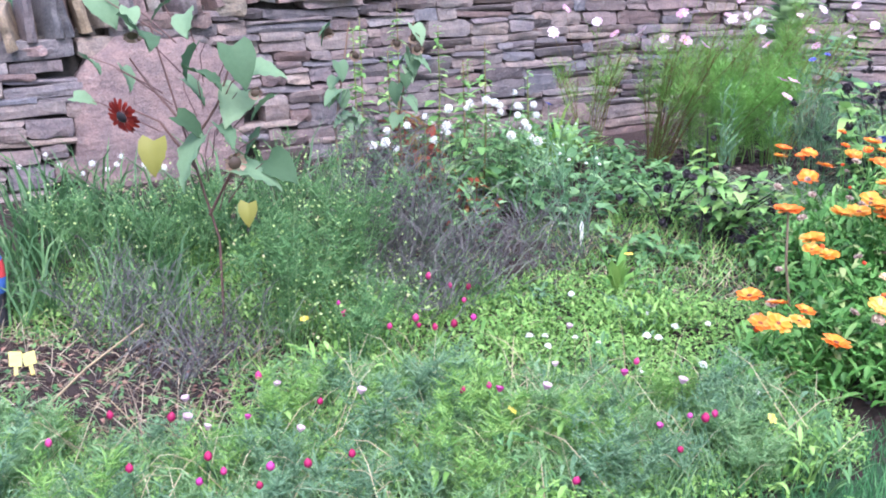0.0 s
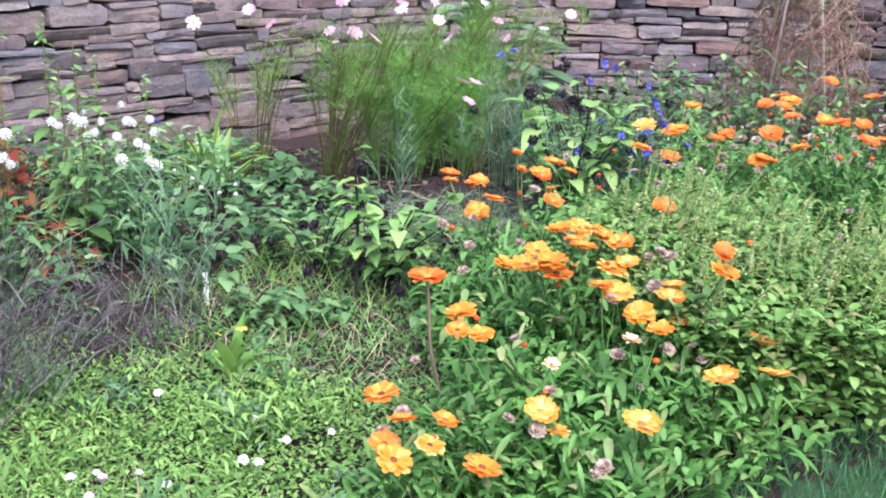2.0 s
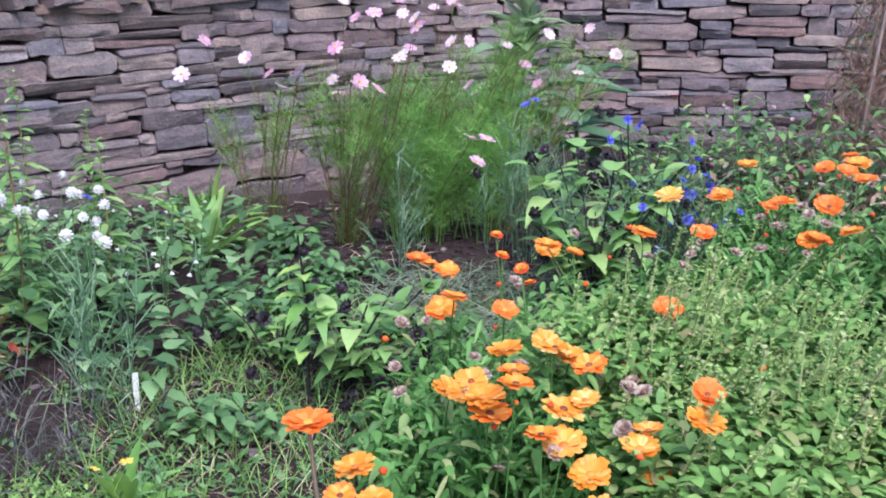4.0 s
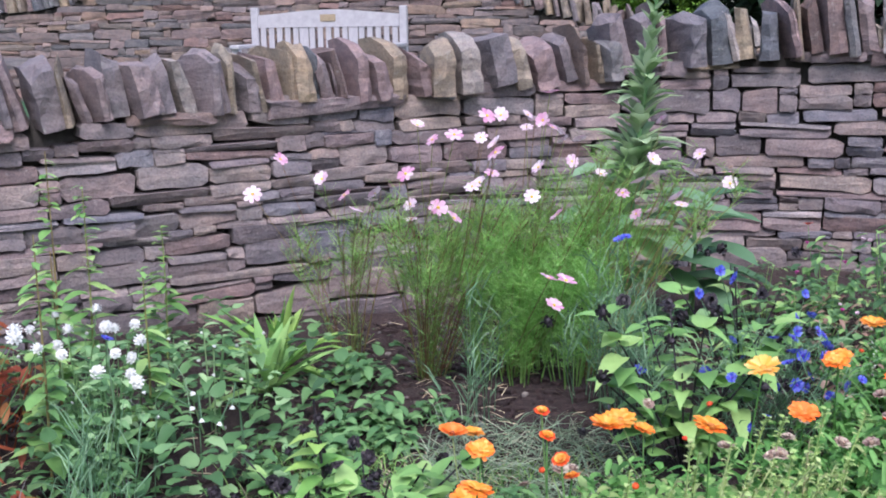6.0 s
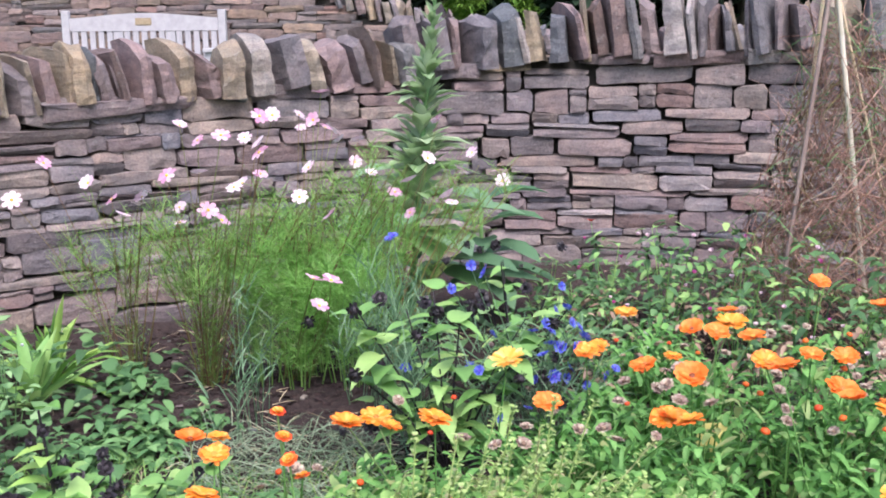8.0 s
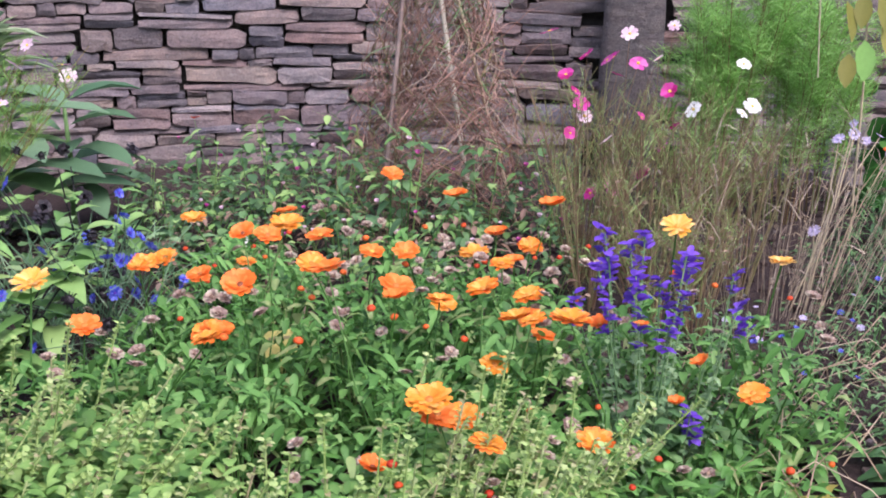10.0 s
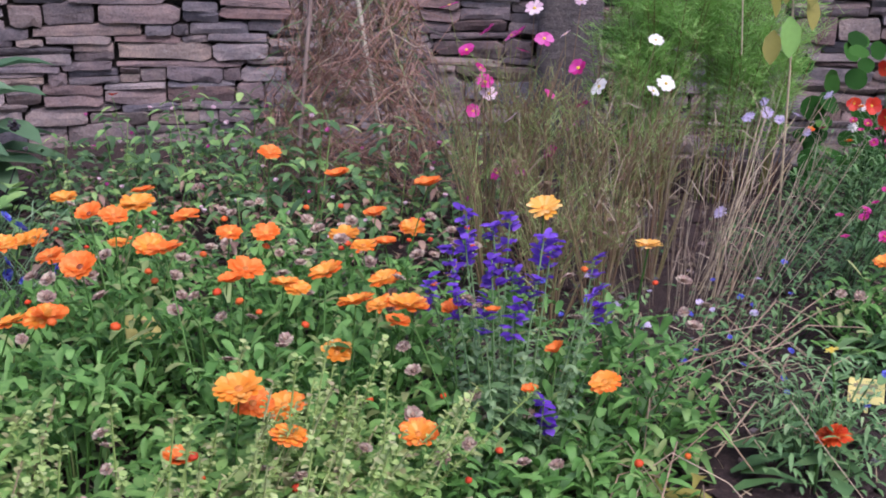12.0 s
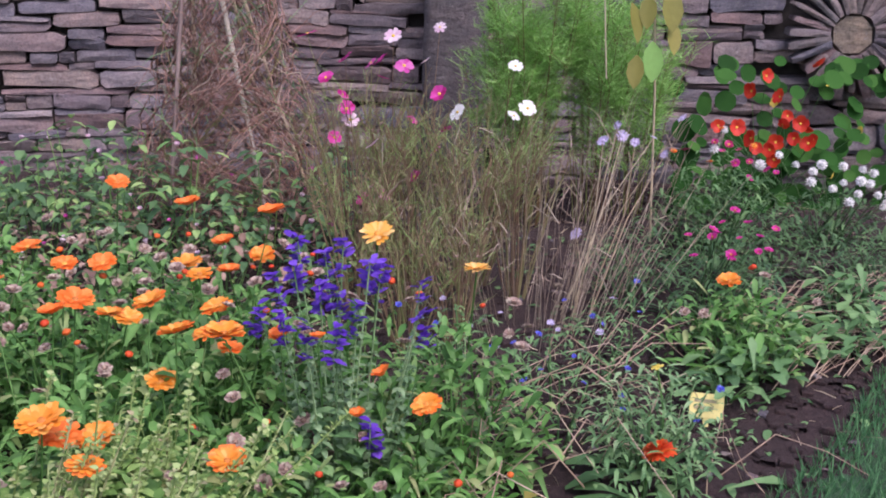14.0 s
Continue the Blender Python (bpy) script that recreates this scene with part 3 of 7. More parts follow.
def coping(owner, line, s0, s1, base, tall, variants, seed, depth=0.3, thick=(0.035, 0.12), first=200):
    """Slabs set on edge along a wall's top."""
    r = random.Random(seed)
    s = s0
    while s < s1:
        w = thick[0] + (thick[1] - thick[0]) * r.random() ** 1.9
        hgt = tall(s) * r.uniform(0.78, 1.1)
        m = matrix_on(line, s + w / 2, base(s) - 0.012, 0, 0, 0.2 + r.uniform(-0.045, 0.04), tilt=r.uniform(-0.3, -0.02), lean=r.uniform(-0.12, 0.08)) @ Matrix.Rotation(r.uniform(-0.24, 0.24), 4, "Z")
        part("coping_stone", r.choice(variants), owner, m=m @ Matrix.Diagonal((w * 0.92, depth * r.uniform(0.85, 1.1), hgt, 1)))
        s += w * 1.03


bed_line = Line(WALL)
SX = bed_line.s_of_x


def bed_top(s):
    """Height of the wall head below its coping: it climbs from the low end and steps up past the bend."""
    x = float(np.interp(s, bed_line.s, bed_line.x))
    return float(np.interp(x, (-4.6, -2.0, -1.7, -0.9, -0.5, 0.65, 1.2, 1.34, 2.2, 8.0), (0.55, 0.7, 0.77, 0.91, 0.92, 0.965, 0.985, 1.04, 1.09, 1.2)))


wall_thing = thing("wall_garden", "curved dry stone wall of flat mauve-grey sandstone with upright coping stones", "wall", kind="structure")
stone_kinds = [stone_mesh("stone", 10 + k, stone_mat) for k in range(18)]
coping_kinds = [coping_mesh("coping_stone", 40 + 7 * k, coping_mat) for k in range(22)]
S0, S1 = 0.05, bed_line.s[-1] - 0.1
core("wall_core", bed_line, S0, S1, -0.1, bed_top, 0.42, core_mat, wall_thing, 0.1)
coping(wall_thing, bed_line, S0, SX(1.2), bed_top, lambda s: 0.215, coping_kinds, 5, thick=(0.03, 0.12))
coping(wall_thing, bed_line, SX(1.22), S1, bed_top, lambda s: 0.255, coping_kinds, 6, thick=(0.034, 0.13))


# dark ledge slabs that stand out under the coping, one of them long
lr = random.Random(77)
ledge_kinds = [stone_mesh("ledge_stone", 210 + k, coping_mat, 1.1) for k in range(5)]
ledges = [(SX(-0.02), 0.62, 0.06), (SX(-0.98), 0.4, 0.055), (SX(-1.2), 0.13, 0.075)]
s_ = S0
while s_ < S1 - 0.5:
    w_ = lr.uniform(0.12, 0.4)
    if not any(q - 0.02 - w_ < s_ < q + n_ + 0.02 for q, n_, _ in ledges[:3]) and lr.random() > (0.3 if s_ < SX(1.15) else 0.06):
        ledges.append((s_, w_, lr.uniform(0.035, 0.075)))
    s_ += w_
for q, w_, h_ in ledges:
    part("ledge_stone", lr.choice(ledge_kinds), wall_thing, m=matrix_on(bed_line, q + w_ / 2, bed_top(q + w_ / 2) - 0.022, 0.1, 0.02, 0.105 - lr.uniform(0.0, 0.05), tilt=lr.uniform(-0.05, 0.05)) @ Matrix.Diagonal((w_ * 0.97, 0.22, h_, 1)))


# a big upright slab set in the wall, and a boulder slab at the low end
def rough_slab(name, w, d, h, seed, mat, round_top=0.2, cuts=7):
    bm = bmesh.new()
    bmesh.ops.create_grid(bm, x_segments=cuts, y_segments=cuts + 3, size=0.5)
    front = [v.co.copy() for v in bm.verts]
    bm.free()
    b = Builder()
    n, m = cuts + 1, cuts + 4
    verts = []
    for back in (0, 1):
        for p in sorted(front, key=lambda q: (round(q.y, 4), round(q.x, 4))):
            t = p.y + 0.5
            pinch = 1 - round_top * max(0.0, t - 0.6) ** 2 / 0.16
            edge = 1.0 - (abs(p.x) * 2) ** 6 * 0.35 - (abs(p.y) * 2) ** 8 * 0.35
            y = d / 2 if back else -d / 2 * edge + 0.018 * noise.noise((p.x * 4 + seed, p.y * 6, seed))
            wob = 0.012 * noise.noise((seed, p.y * 7, p.x * 3))
            verts.append((p.x * w * pinch + wob, y, t * h + (0.02 * noise.noise((p.x * 6, seed, 1)) if t > 0.95 else 0)))
    k = len(front)
    cols = cuts + 1
    rows = k // cols
    faces = []
    for j in range(rows - 1):
        for i in range(cols - 1):
            a = j * cols + i
            faces += [(a, a + 1, a + cols + 1, a + cols), (k + a, k + a + cols, k + a + cols + 1, k + a + 1)]
    rim = [i for i in range(cols)] + [j * cols + cols - 1 for j in range(1, rows)] + [(rows - 1) * cols + i for i in range(cols - 2, -1, -1)] + [j * cols for j in range(rows - 2, 0, -1)]
    for a, c in zip(rim, rim[1:] + rim[:1]):
        faces.append((c, a, k + a, k + c))
    b.add(verts, faces)
    return b.mesh(name, [mat])


slab_s, boulder_s = SX(3.66), SX(-1.42)
part("upright_slab", rough_slab("upright_slab", 0.24, 0.2, 1.05, 3, stony("dark_slate_slab", ((0.0, (0.093, 0.084, 0.087)), (1.0, (0.118, 0.105, 0.108)))), 0.05), wall_thing,
     "tall dark slate slab standing upright in the wall", matrix_on(bed_line, slab_s, 0.05, 0, 0, -0.02))
part("boulder_slab", rough_slab("boulder_slab", 0.72, 0.16, 0.72, 8, stony("mauve_boulder", ((0.0, (0.185, 0.135, 0.138)), (1.0, (0.215, 0.16, 0.16)))), 0.45), wall_thing,
     "broad mauve sandstone slab with a rounded head", matrix_on(bed_line, boulder_s, 0.03, 0, 0, 0.05, lean=-0.1))

# a wheel of radiating slates round a square hub
rose_s, rose_z = SX(5.035), 0.772
hub = Builder()
ring = [(0.075 * math.cos(a) * (1.06 if i % 2 else 1), 0.075 * math.sin(a)) for i, a in enumerate(np.linspace(0, 2 * math.pi, 9)[:-1] + 0.4)]
hub.add([(x, -0.03, z) for x, z in ring] + [(x * 1.05, 0.05, z * 1.05) for x, z in ring], [tuple(reversed(range(8)))] + [(i, (i + 1) % 8, 8 + (i + 1) % 8, 8 + i) for i in range(8)])
rose = matrix_on(bed_line, rose_s, rose_z, 0, 0, 0.02)
part("wheel_hub", hub.mesh("wheel_hub", [coping_mat], smooth=False), wall_thing, "smooth slate hub of a stone wheel", rose)
rr = random.Random(4)
spoke_kinds = [stone_mesh("wheel_stone", 80 + k, stony("wheel_slate", ((0.0, (0.120, 0.102, 0.099)), (0.5, (0.168, 0.141, 0.135)), (1.0, (0.102, 0.096, 0.099)))) if k == 0 else stone_mat, 0.8) for k in range(4)]
for i in range(26):
    a = 2 * math.pi * i / 26 + rr.uniform(-0.04, 0.04)
    ln = rr.uniform(0.13, 0.18)
    part("wheel_stone", spoke_kinds[i % 4 if i % 3 else 0], wall_thing, m=rose @ Matrix.Rotation(a, 4, "Y") @ Matrix.Translation((0.08 + ln / 2, 0.01, 0)) @ Matrix.Diagonal((ln, 0.1, rr.uniform(0.022, 0.036), 1)))

# ---- terrace behind: far wall, bench, trees ----
far_line = Line(((-9, 11.6), (-5.5, 11.95), (-3.5, 12.15), (-1, 12.25), (1.5, 12.2), (4.5, 11.9), (8, 11.2)))
FX = far_line.s_of_x


def far_top(s):
    x = float(np.interp(s, far_line.s, far_line.x))
    return float(np.interp(x, (-9, -6.2, -4.6, -3.9, -3.0, -1.4, -0.5, 0.3, 1.3, 2.2, 8), (1.2, 1.27, 1.45, 1.72, 2.0, 2.02, 1.68, 1.3, 1.05, 0.95, 0.9)))


far_wall = thing("wall_terrace", "brown dry stone terrace wall with a stepped, sloping head", "wall", kind="structure")
far_kinds = [stone_mesh("stone", 110 + k, far_stone_mat) for k in range(8)]
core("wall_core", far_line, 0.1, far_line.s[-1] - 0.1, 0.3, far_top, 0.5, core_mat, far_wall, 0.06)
coping(far_wall, far_line, 0.1, far_line.s[-1] - 0.1, far_top, lambda s: 0.26, coping_kinds, 9, thick=(0.05, 0.12))


def box(b, x0, x1, y0, y1, z0, z1, bev=0.006, slot=0):
    """A box with bevelled long edges."""
    bm = bmesh.new()
    bmesh.ops.create_cube(bm, size=1)
    for v in bm.verts:
        v.co = ((x0 + x1) / 2 + v.co.x * (x1 - x0), (y0 + y1) / 2 + v.co.y * (y1 - y0), (z0 + z1) / 2 + v.co.z * (z1 - z0))
    bmesh.ops.bevel(bm, geom=list(bm.edges), offset=bev, segments=1, affect="EDGES")
    bm.verts.index_update()
    b.add([v.co for v in bm.verts], [tuple(v.index for v in f.verts) for f in bm.faces], slot)
    bm.free()


def boxed(name, parent, mat, dims, label=""):
    b = Builder()
    box(b, *dims)
    return part(name, b.mesh(name, [mat], smooth=False), parent, label)


def garden_bench(at, turn):
    """A slatted bench, 1.44 m long, with a bowed top rail and a small plaque."""
    ob = thing("garden_bench", "pale weathered wooden slatted garden bench with a small plaque", "bench", at)
    ob.rotation_euler = (0, 0, turn)
    w = 0.72
    for sx in (-1, 1):
        boxed("back_post", ob, paint_mat, (sx * w - 0.035, sx * w + 0.035, 0, 0.06, 0, 0.92))
        boxed("front_leg", ob, paint_mat, (sx * w - 0.035, sx * w + 0.035, -0.52, -0.45, 0, 0.55))
        boxed("armrest", ob, paint_mat, (sx * w - 0.045, sx * w + 0.045, -0.55, 0.0, 0.55, 0.585))
        boxed("side_rail", ob, paint_mat, (sx * w - 0.02, sx * w + 0.02, -0.45, 0.0, 0.36, 0.43))
    rail, n = Builder(), 24
    verts = []
    for i in range(n + 1):
        x = -0.685 + 1.37 * i / n
        arch = 0.85 + 0.045 * math.cos(x / 0.685 * math.pi / 2) ** 1.5
        verts += [(x, 0.012, 0.735), (x, 0.012, arch), (x, 0.048, arch), (x, 0.048, 0.735)]
    rail.add(verts, [(4 * i + k, 4 * i + 4 + k, 4 * i + 4 + (k + 1) % 4, 4 * i + (k + 1) % 4) for i in range(n) for k in range(4)] + [(0, 1, 2, 3), (4 * n + 3, 4 * n + 2, 4 * n + 1, 4 * n)])
    part("top_rail", rail.mesh("top_rail", [paint_mat], smooth=False), ob)
    boxed("lower_rail", ob, paint_mat, (-0.685, 0.685, 0.01, 0.05, 0.42, 0.49))
    slat = Builder()
    box(slat, -0.5, 0.5, 0.018, 0.04, 0.49, 0.735, 0.003)
    slat_me = slat.mesh("back_slat", [paint_mat], smooth=False)
    for i in range(17):
        wide = 0.088 if i in (5, 11) else 0.05
        part("back_slat", slat_me, ob, m=Matrix.Translation((-0.64 + 1.28 * i / 16, 0, 0)) @ Matrix.Diagonal((wide, 1, 1, 1)))
    for i in range(6):
        boxed("seat_slat", ob, paint_mat, (-0.75, 0.75, -0.54 + i * 0.09, -0.47 + i * 0.09, 0.43, 0.455))
    boxed("plaque", ob, brass_mat, (-0.075, 0.075, 0.004, 0.013, 0.785, 0.85), "small brown metal plaque")


garden_bench((-1.585, 11.37, 0.45), math.atan2(0.0, 1.43))


def conifer(at, height, width, mat, label, seed, n=1500, name="conifer_tree", size=0.4):
    """A trunk with whorled limbs and many small drooping sprays."""
    r = random.Random(seed)
    ob = thing(name, label, "tree", at)
    t = Builder()
    tube(t, [(0, 0, 0), (0.05, 0, height * 0.5), (0, 0.03, height * 0.96)], width * 0.06, 0.02, 7)
    limbs = []
    for i in range(34):
        z = height * (0.06 + 0.88 * i / 34)
        a, ln = r.uniform(0, 6.28), width / 2 * (1.03 - z / height) * r.uniform(0.75, 1.2)
        tip = (math.cos(a) * ln, math.sin(a) * ln, z + ln * r.uniform(-0.1, 0.25))
        tube(t, [(0, 0, z), (tip[0] * 0.5, tip[1] * 0.5, z + ln * 0.06), tip], 0.03, 0.008, 4)
        limbs.append(((0, 0, z), tip))
    part("trunk", t.mesh("trunk", [bark_mat]), ob)
    c = Builder()
    for i in range(n):
        (x0, y0, z0), tip = r.choice(limbs)
        k = r.uniform(0.25, 1.05)
        p = np.array((tip[0] * k, tip[1] * k, z0 + (tip[2] - z0) * k)) + np.array([r.gauss(0, 0.09 * width) for _ in range(3)]) * 0.6
        a = r.uniform(0, 6.28)
        for q in range(3):
            leaf(c, p, (math.cos(a + q) , math.sin(a + q), r.uniform(-0.5, 0.9)), size * r.uniform(0.5, 1.1), size * 0.28, r.uniform(0, 0.5), 0.2, LANCE)
    part("crown", c.mesh("crown", [mat]), ob)


for k, (x, y, hgt, wid) in enumerate(((-7.5, 19, 7, 4.5), (-4.8, 20.5, 8, 5), (-1.5, 22, 8, 5), (1.0, 20, 7.5, 5), (3.2, 19, 7, 4.6), (5.6, 18.5, 7.5, 5), (8.2, 18, 7, 5), (-10.5, 19, 7, 5), (11, 18, 7, 5), (2.2, 24, 9, 6), (6.8, 23, 9, 6), (-3, 25, 9, 6), (-8, 25, 9, 6))):
    conifer((x, y, 0.4), hgt, wid, conifer_dark, "dark green conifer standing behind the terrace wall", 20 + k, 1700, size=0.62)
conifer((1.3, 15.4, 0.45), 1.65, 1.1, conifer_gold, "small golden-green dwarf conifer behind the wall", 60, 4200, "dwarf_conifer", 0.1)
conifer((1.95, 15.6, 0.45), 1.5, 0.8, conifer_gold, "small golden-green dwarf conifer behind the wall", 61, 3200, "dwarf_conifer", 0.1)


# ---- flower heads ----
def head_mesh(name, rings, eye_r, eye_h, petal_mat, eye_mat, cup=0.0, inner=None, ruffle=0.06):
    """A flower of unit radius facing +z. rings: (petals, length, width, rise, start)."""
    b = Builder()
    for j, (n, ln, wd, rise, r0) in enumerate(rings):
        for i in range(n):
            a = 2 * math.pi * (i + 0.5 * (j % 2)) / n + rnd(-ruffle, ruffle)
            d = np.array((math.cos(a), math.sin(a), rise + rnd(-1.6, 1.6) * ruffle))
            leaf(b, (r0 * math.cos(a), r0 * math.sin(a), 0.03 * j), d, ln * rnd(0.88, 1.06), wd * rnd(0.85, 1.1), 0.12 - cup, 0.22, PETAL, slot=2 if inner and j else 0)
    n = 8
    verts = [(eye_r * math.cos(2 * math.pi * i / n), eye_r * math.sin(2 * math.pi * i / n), 0.05 + z) for z, k in ((0, 1), (eye_h * 0.7, 0.8)) for i in range(n)]
    verts = [(x * (1 if i < n else 0.75), y * (1 if i < n else 0.75), z) for i, (x, y, z) in enumerate(verts)] + [(0, 0, 0.05 + eye_h)]
    b.add(verts, [(i, (i + 1) % n, n + (i + 1) % n, n + i) for i in range(n)] + [(n + i, n + (i + 1) % n, 2 * n) for i in range(n)], 1)
    return b.mesh(name, [petal_mat, eye_mat] + ([inner] if inner else []))


def ball_mesh(name, petal_mat, n=40, ln=0.55, wd=0.4, flat=0.8):
    """A round head of unit radius, of many short petals."""
    b = Builder()
    for i in range(n):
        z = 1 - 1.7 * (i + 0.5) / n
        a = i * 2.4
        q = math.sqrt(max(0, 1 - z * z))
        d = np.array((q * math.cos(a), q * math.sin(a), z * flat))
        leaf(b, d * 0.45, d, ln, wd, 0.0, 0.3, PETAL)
    k = 7
    b.add([(q * math.cos(6.2832 * i / k), q * math.sin(6.2832 * i / k), z) for z, q in ((-0.5, 0.4), (0.1, 0.72), (0.55, 0.45)) for i in range(k)] + [(0, 0, 0.72)],
          [(j * k + i, j * k + (i + 1) % k, j * k + k + (i + 1) % k, j * k + k + i) for j in range(2) for i in range(k)] + [(2 * k + i, 2 * k + (i + 1) % k, 3 * k) for i in range(k)])
    return b.mesh(name, [petal_mat])


def bud_mesh(name, mat, long=1.6):
    """A pointed bud of unit radius."""
    b, n = Builder(), 7
    verts, prof = [], ((0.0, 0.35), (0.3, 0.95), (0.65, 0.9), (1.0, 0.25))
    for z, q in prof:
        verts += [(q * math.cos(2 * math.pi * i / n + z), q * math.sin(2 * math.pi * i / n + z), z * long) for i in range(n)]
    faces = [(j * n + i, j * n + (i + 1) % n, (j + 1) * n + (i + 1) % n, (j + 1) * n + i) for j in range(3) for i in range(n)] + [tuple(range(3 * n, 4 * n))]
    b.add(verts, faces)
    return b.mesh(name, [mat])


magenta_pink = leafy("magenta_pink_petal", ((0.0, (0.478, 0.036, 0.272)), (0.5, (0.580, 0.078, 0.357)), (1.0, (0.662, 0.180, 0.468))), through_light=0.3)
cream = leafy("cream_centre", ((0.0, (0.7, 0.66, 0.5)), (1.0, (0.8, 0.77, 0.65))), through_light=0.0)
calendula_heads = [head_mesh("flower_head", ((17, 0.84, 0.36, r, 0.16), (15, 0.72, 0.32, r + 0.1, 0.15), (12, 0.5, 0.26, r + 0.25, 0.12)), e, 0.1, m, eye, 0.12, q, 0.1) for m, q, r, e, eye in ((orange, orange, 0.16, 0.22, flower_eye), (orange, amber, 0.28, 0.2, flower_eye), (amber, amber, 0.22, 0.22, flower_eye), (orange, orange, 0.45, 0.22, dark_eye), (orange, amber, 0.1, 0.24, flower_eye))]
calendula_open = [head_mesh("flower_head", ((16, 0.84, 0.38, r, 0.16), (14, 0.64, 0.33, r + 0.12, 0.15)), e, 0.08, m, eye, 0.1, q, 0.09) for m, q, r, e, eye in ((amber, amber, 0.15, 0.2, dark_eye), (amber, golden, 0.3, 0.24, flower_eye), (orange, amber, 0.2, 0.22, dark_eye), (golden, amber, 0.1, 0.2, dark_eye))]
calendula_yellow = head_mesh("flower_head", ((18, 0.84, 0.26, 0.3, 0.16), (16, 0.7, 0.24, 0.5, 0.14)), 0.2, 0.12, golden, flower_eye, 0.05, golden, 0.1)
calendula_pale = head_mesh("flower_head", ((14, 0.84, 0.32, 0.4, 0.16), (11, 0.66, 0.28, 0.8, 0.14)), 0.22, 0.12, apricot, flower_eye, 0.05, apricot, 0.1)
calendula_small = head_mesh("flower_head", ((11, 0.8, 0.34, 0.9, 0.15), (8, 0.6, 0.3, 1.4, 0.12)), 0.2, 0.1, orange, flower_eye)
cosmos_heads = [head_mesh("flower_head", ((8, 0.84, 0.5, r, 0.14),), 0.17, 0.12, m, yellow_eye) for m, r in ((pale_pink, 0.12), (pale_pink, 0.3), (pink, 0.15), (pink, 0.35), (pale_pink, 0.5))]
magenta_heads = [head_mesh("flower_head", ((8, 0.84, 0.6, r, 0.14),), 0.18, 0.12, m, yellow_eye) for m, r in ((magenta, 0.15), (magenta_pink, 0.2), (magenta, 0.4), (magenta, 0.25))]
white_cosmos_head = head_mesh("flower_head", ((8, 0.84, 0.62, 0.2, 0.14),), 0.17, 0.12, white_petal, yellow_eye)
corn_head = head_mesh("flower_head", ((11, 0.75, 0.36, 0.45, 0.2), (8, 0.4, 0.22, 1.3, 0.1)), 0.18, 0.3, blue_petal, violet)
everlasting_head = ball_mesh("flower_head", white_petal, 30, 0.62, 0.42, 0.9)
clover_head = head_mesh("flower_head", ((11, 0.8, 0.34, 0.0, 0.1), (9, 0.7, 0.34, 0.6, 0.1), (7, 0.6, 0.34, 1.6, 0.1)), 0.3, 0.45, white_petal, cream)
straw_head = head_mesh("flower_head", ((13, 0.8, 0.42, 0.35, 0.1), (11, 0.66, 0.4, 0.9, 0.1), (8, 0.5, 0.36, 2.0, 0.08)), 0.22, 0.3, scarlet, flower_eye, 0.0, amber)
seed_head = head_mesh("seed_head", ((11, 0.8, 0.42, 0.45, 0.1), (9, 0.66, 0.4, 1.0, 0.1), (6, 0.45, 0.36, 2.2, 0.08)), 0.3, 0.3, mauve_seed, brown_stalk)
pod_mesh = ball_mesh("seed_pod", black_stem, 16, 0.75, 0.8)
crimson_bud, pink_bud = bud_mesh("flower_bud", crimson, 2.3), bud_mesh("flower_bud", magenta_pink, 2.0)
orange_bud = bud_mesh("flower_bud", scarlet, 1.3)
cup_heads = [head_mesh("flower_head", ((5, 1.0, 0.85, 1.9, 0.12), (4, 0.9, 0.8, 2.4, 0.08)), 0.12, 0.2, m, yellow_eye) for m in (pale_pink, magenta_pink, white_petal)]
nasturtium_head = head_mesh("flower_head", ((5, 0.9, 0.85, 0.5, 0.08),), 0.14, 0.1, nasturtium_red, yellow_eye)
nasturtium_yellow = head_mesh("flower_head", ((5, 0.9, 0.85, 0.5, 0.08),), 0.14, 0.1, yellow_petal, flower_eye)
daisy_yellow = head_mesh("flower_head", ((6, 0.85, 0.6, 0.2, 0.1),), 0.16, 0.12, yellow_petal, yellow_eye)
pink_everlasting = head_mesh("flower_head", ((14, 0.8, 0.4, 0.6, 0.15), (9, 0.5, 0.3, 1.2, 0.1)), 0.2, 0.2, magenta, flower_eye)
dark_red_head = head_mesh("flower_head", ((13, 0.8, 0.42, 0.6, 0.1), (9, 0.6, 0.4, 1.2, 0.1)), 0.22, 0.3, crimson, yellow_eye)
lilac_head = head_mesh("flower_head", ((12, 0.8, 0.3, 0.3, 0.15),), 0.3, 0.2, lilac, lilac)
marigold_head = head_mesh("flower_head", ((20, 0.8, 0.26, -0.1, 0.15), (18, 0.75, 0.26, 0.3, 0.12), (15, 0.65, 0.25, 0.8, 0.1), (11, 0.5, 0.24, 1.8, 0.08)), 0.15, 0.4, scarlet, flower_eye)
sunflower_head = head_mesh("flower_head", ((18, 0.75, 0.26, -0.1, 0.35), (16, 0.62, 0.24, 0.15, 0.35)), 0.38, 0.14, dark_red, black_stem)
withered_head = head_mesh("seed_head", ((16, 0.5, 0.24, 0.8, 0.45),), 0.5, 0.2, brown_stalk, withered_brown)

VIEW = np.array((1.4, 1.0, 1.15))


def toward(p, up=1.0, spill=0.4):
    """A flower looks up and a little to the open side of the bed."""
    d = VIEW - np.asarray(p)
    d[2] = 0
    d = unit(d) * rnd(0.0, 0.5) + np.array((rnd(-spill, spill), rnd(-spill, spill), up))
    return unit(d)


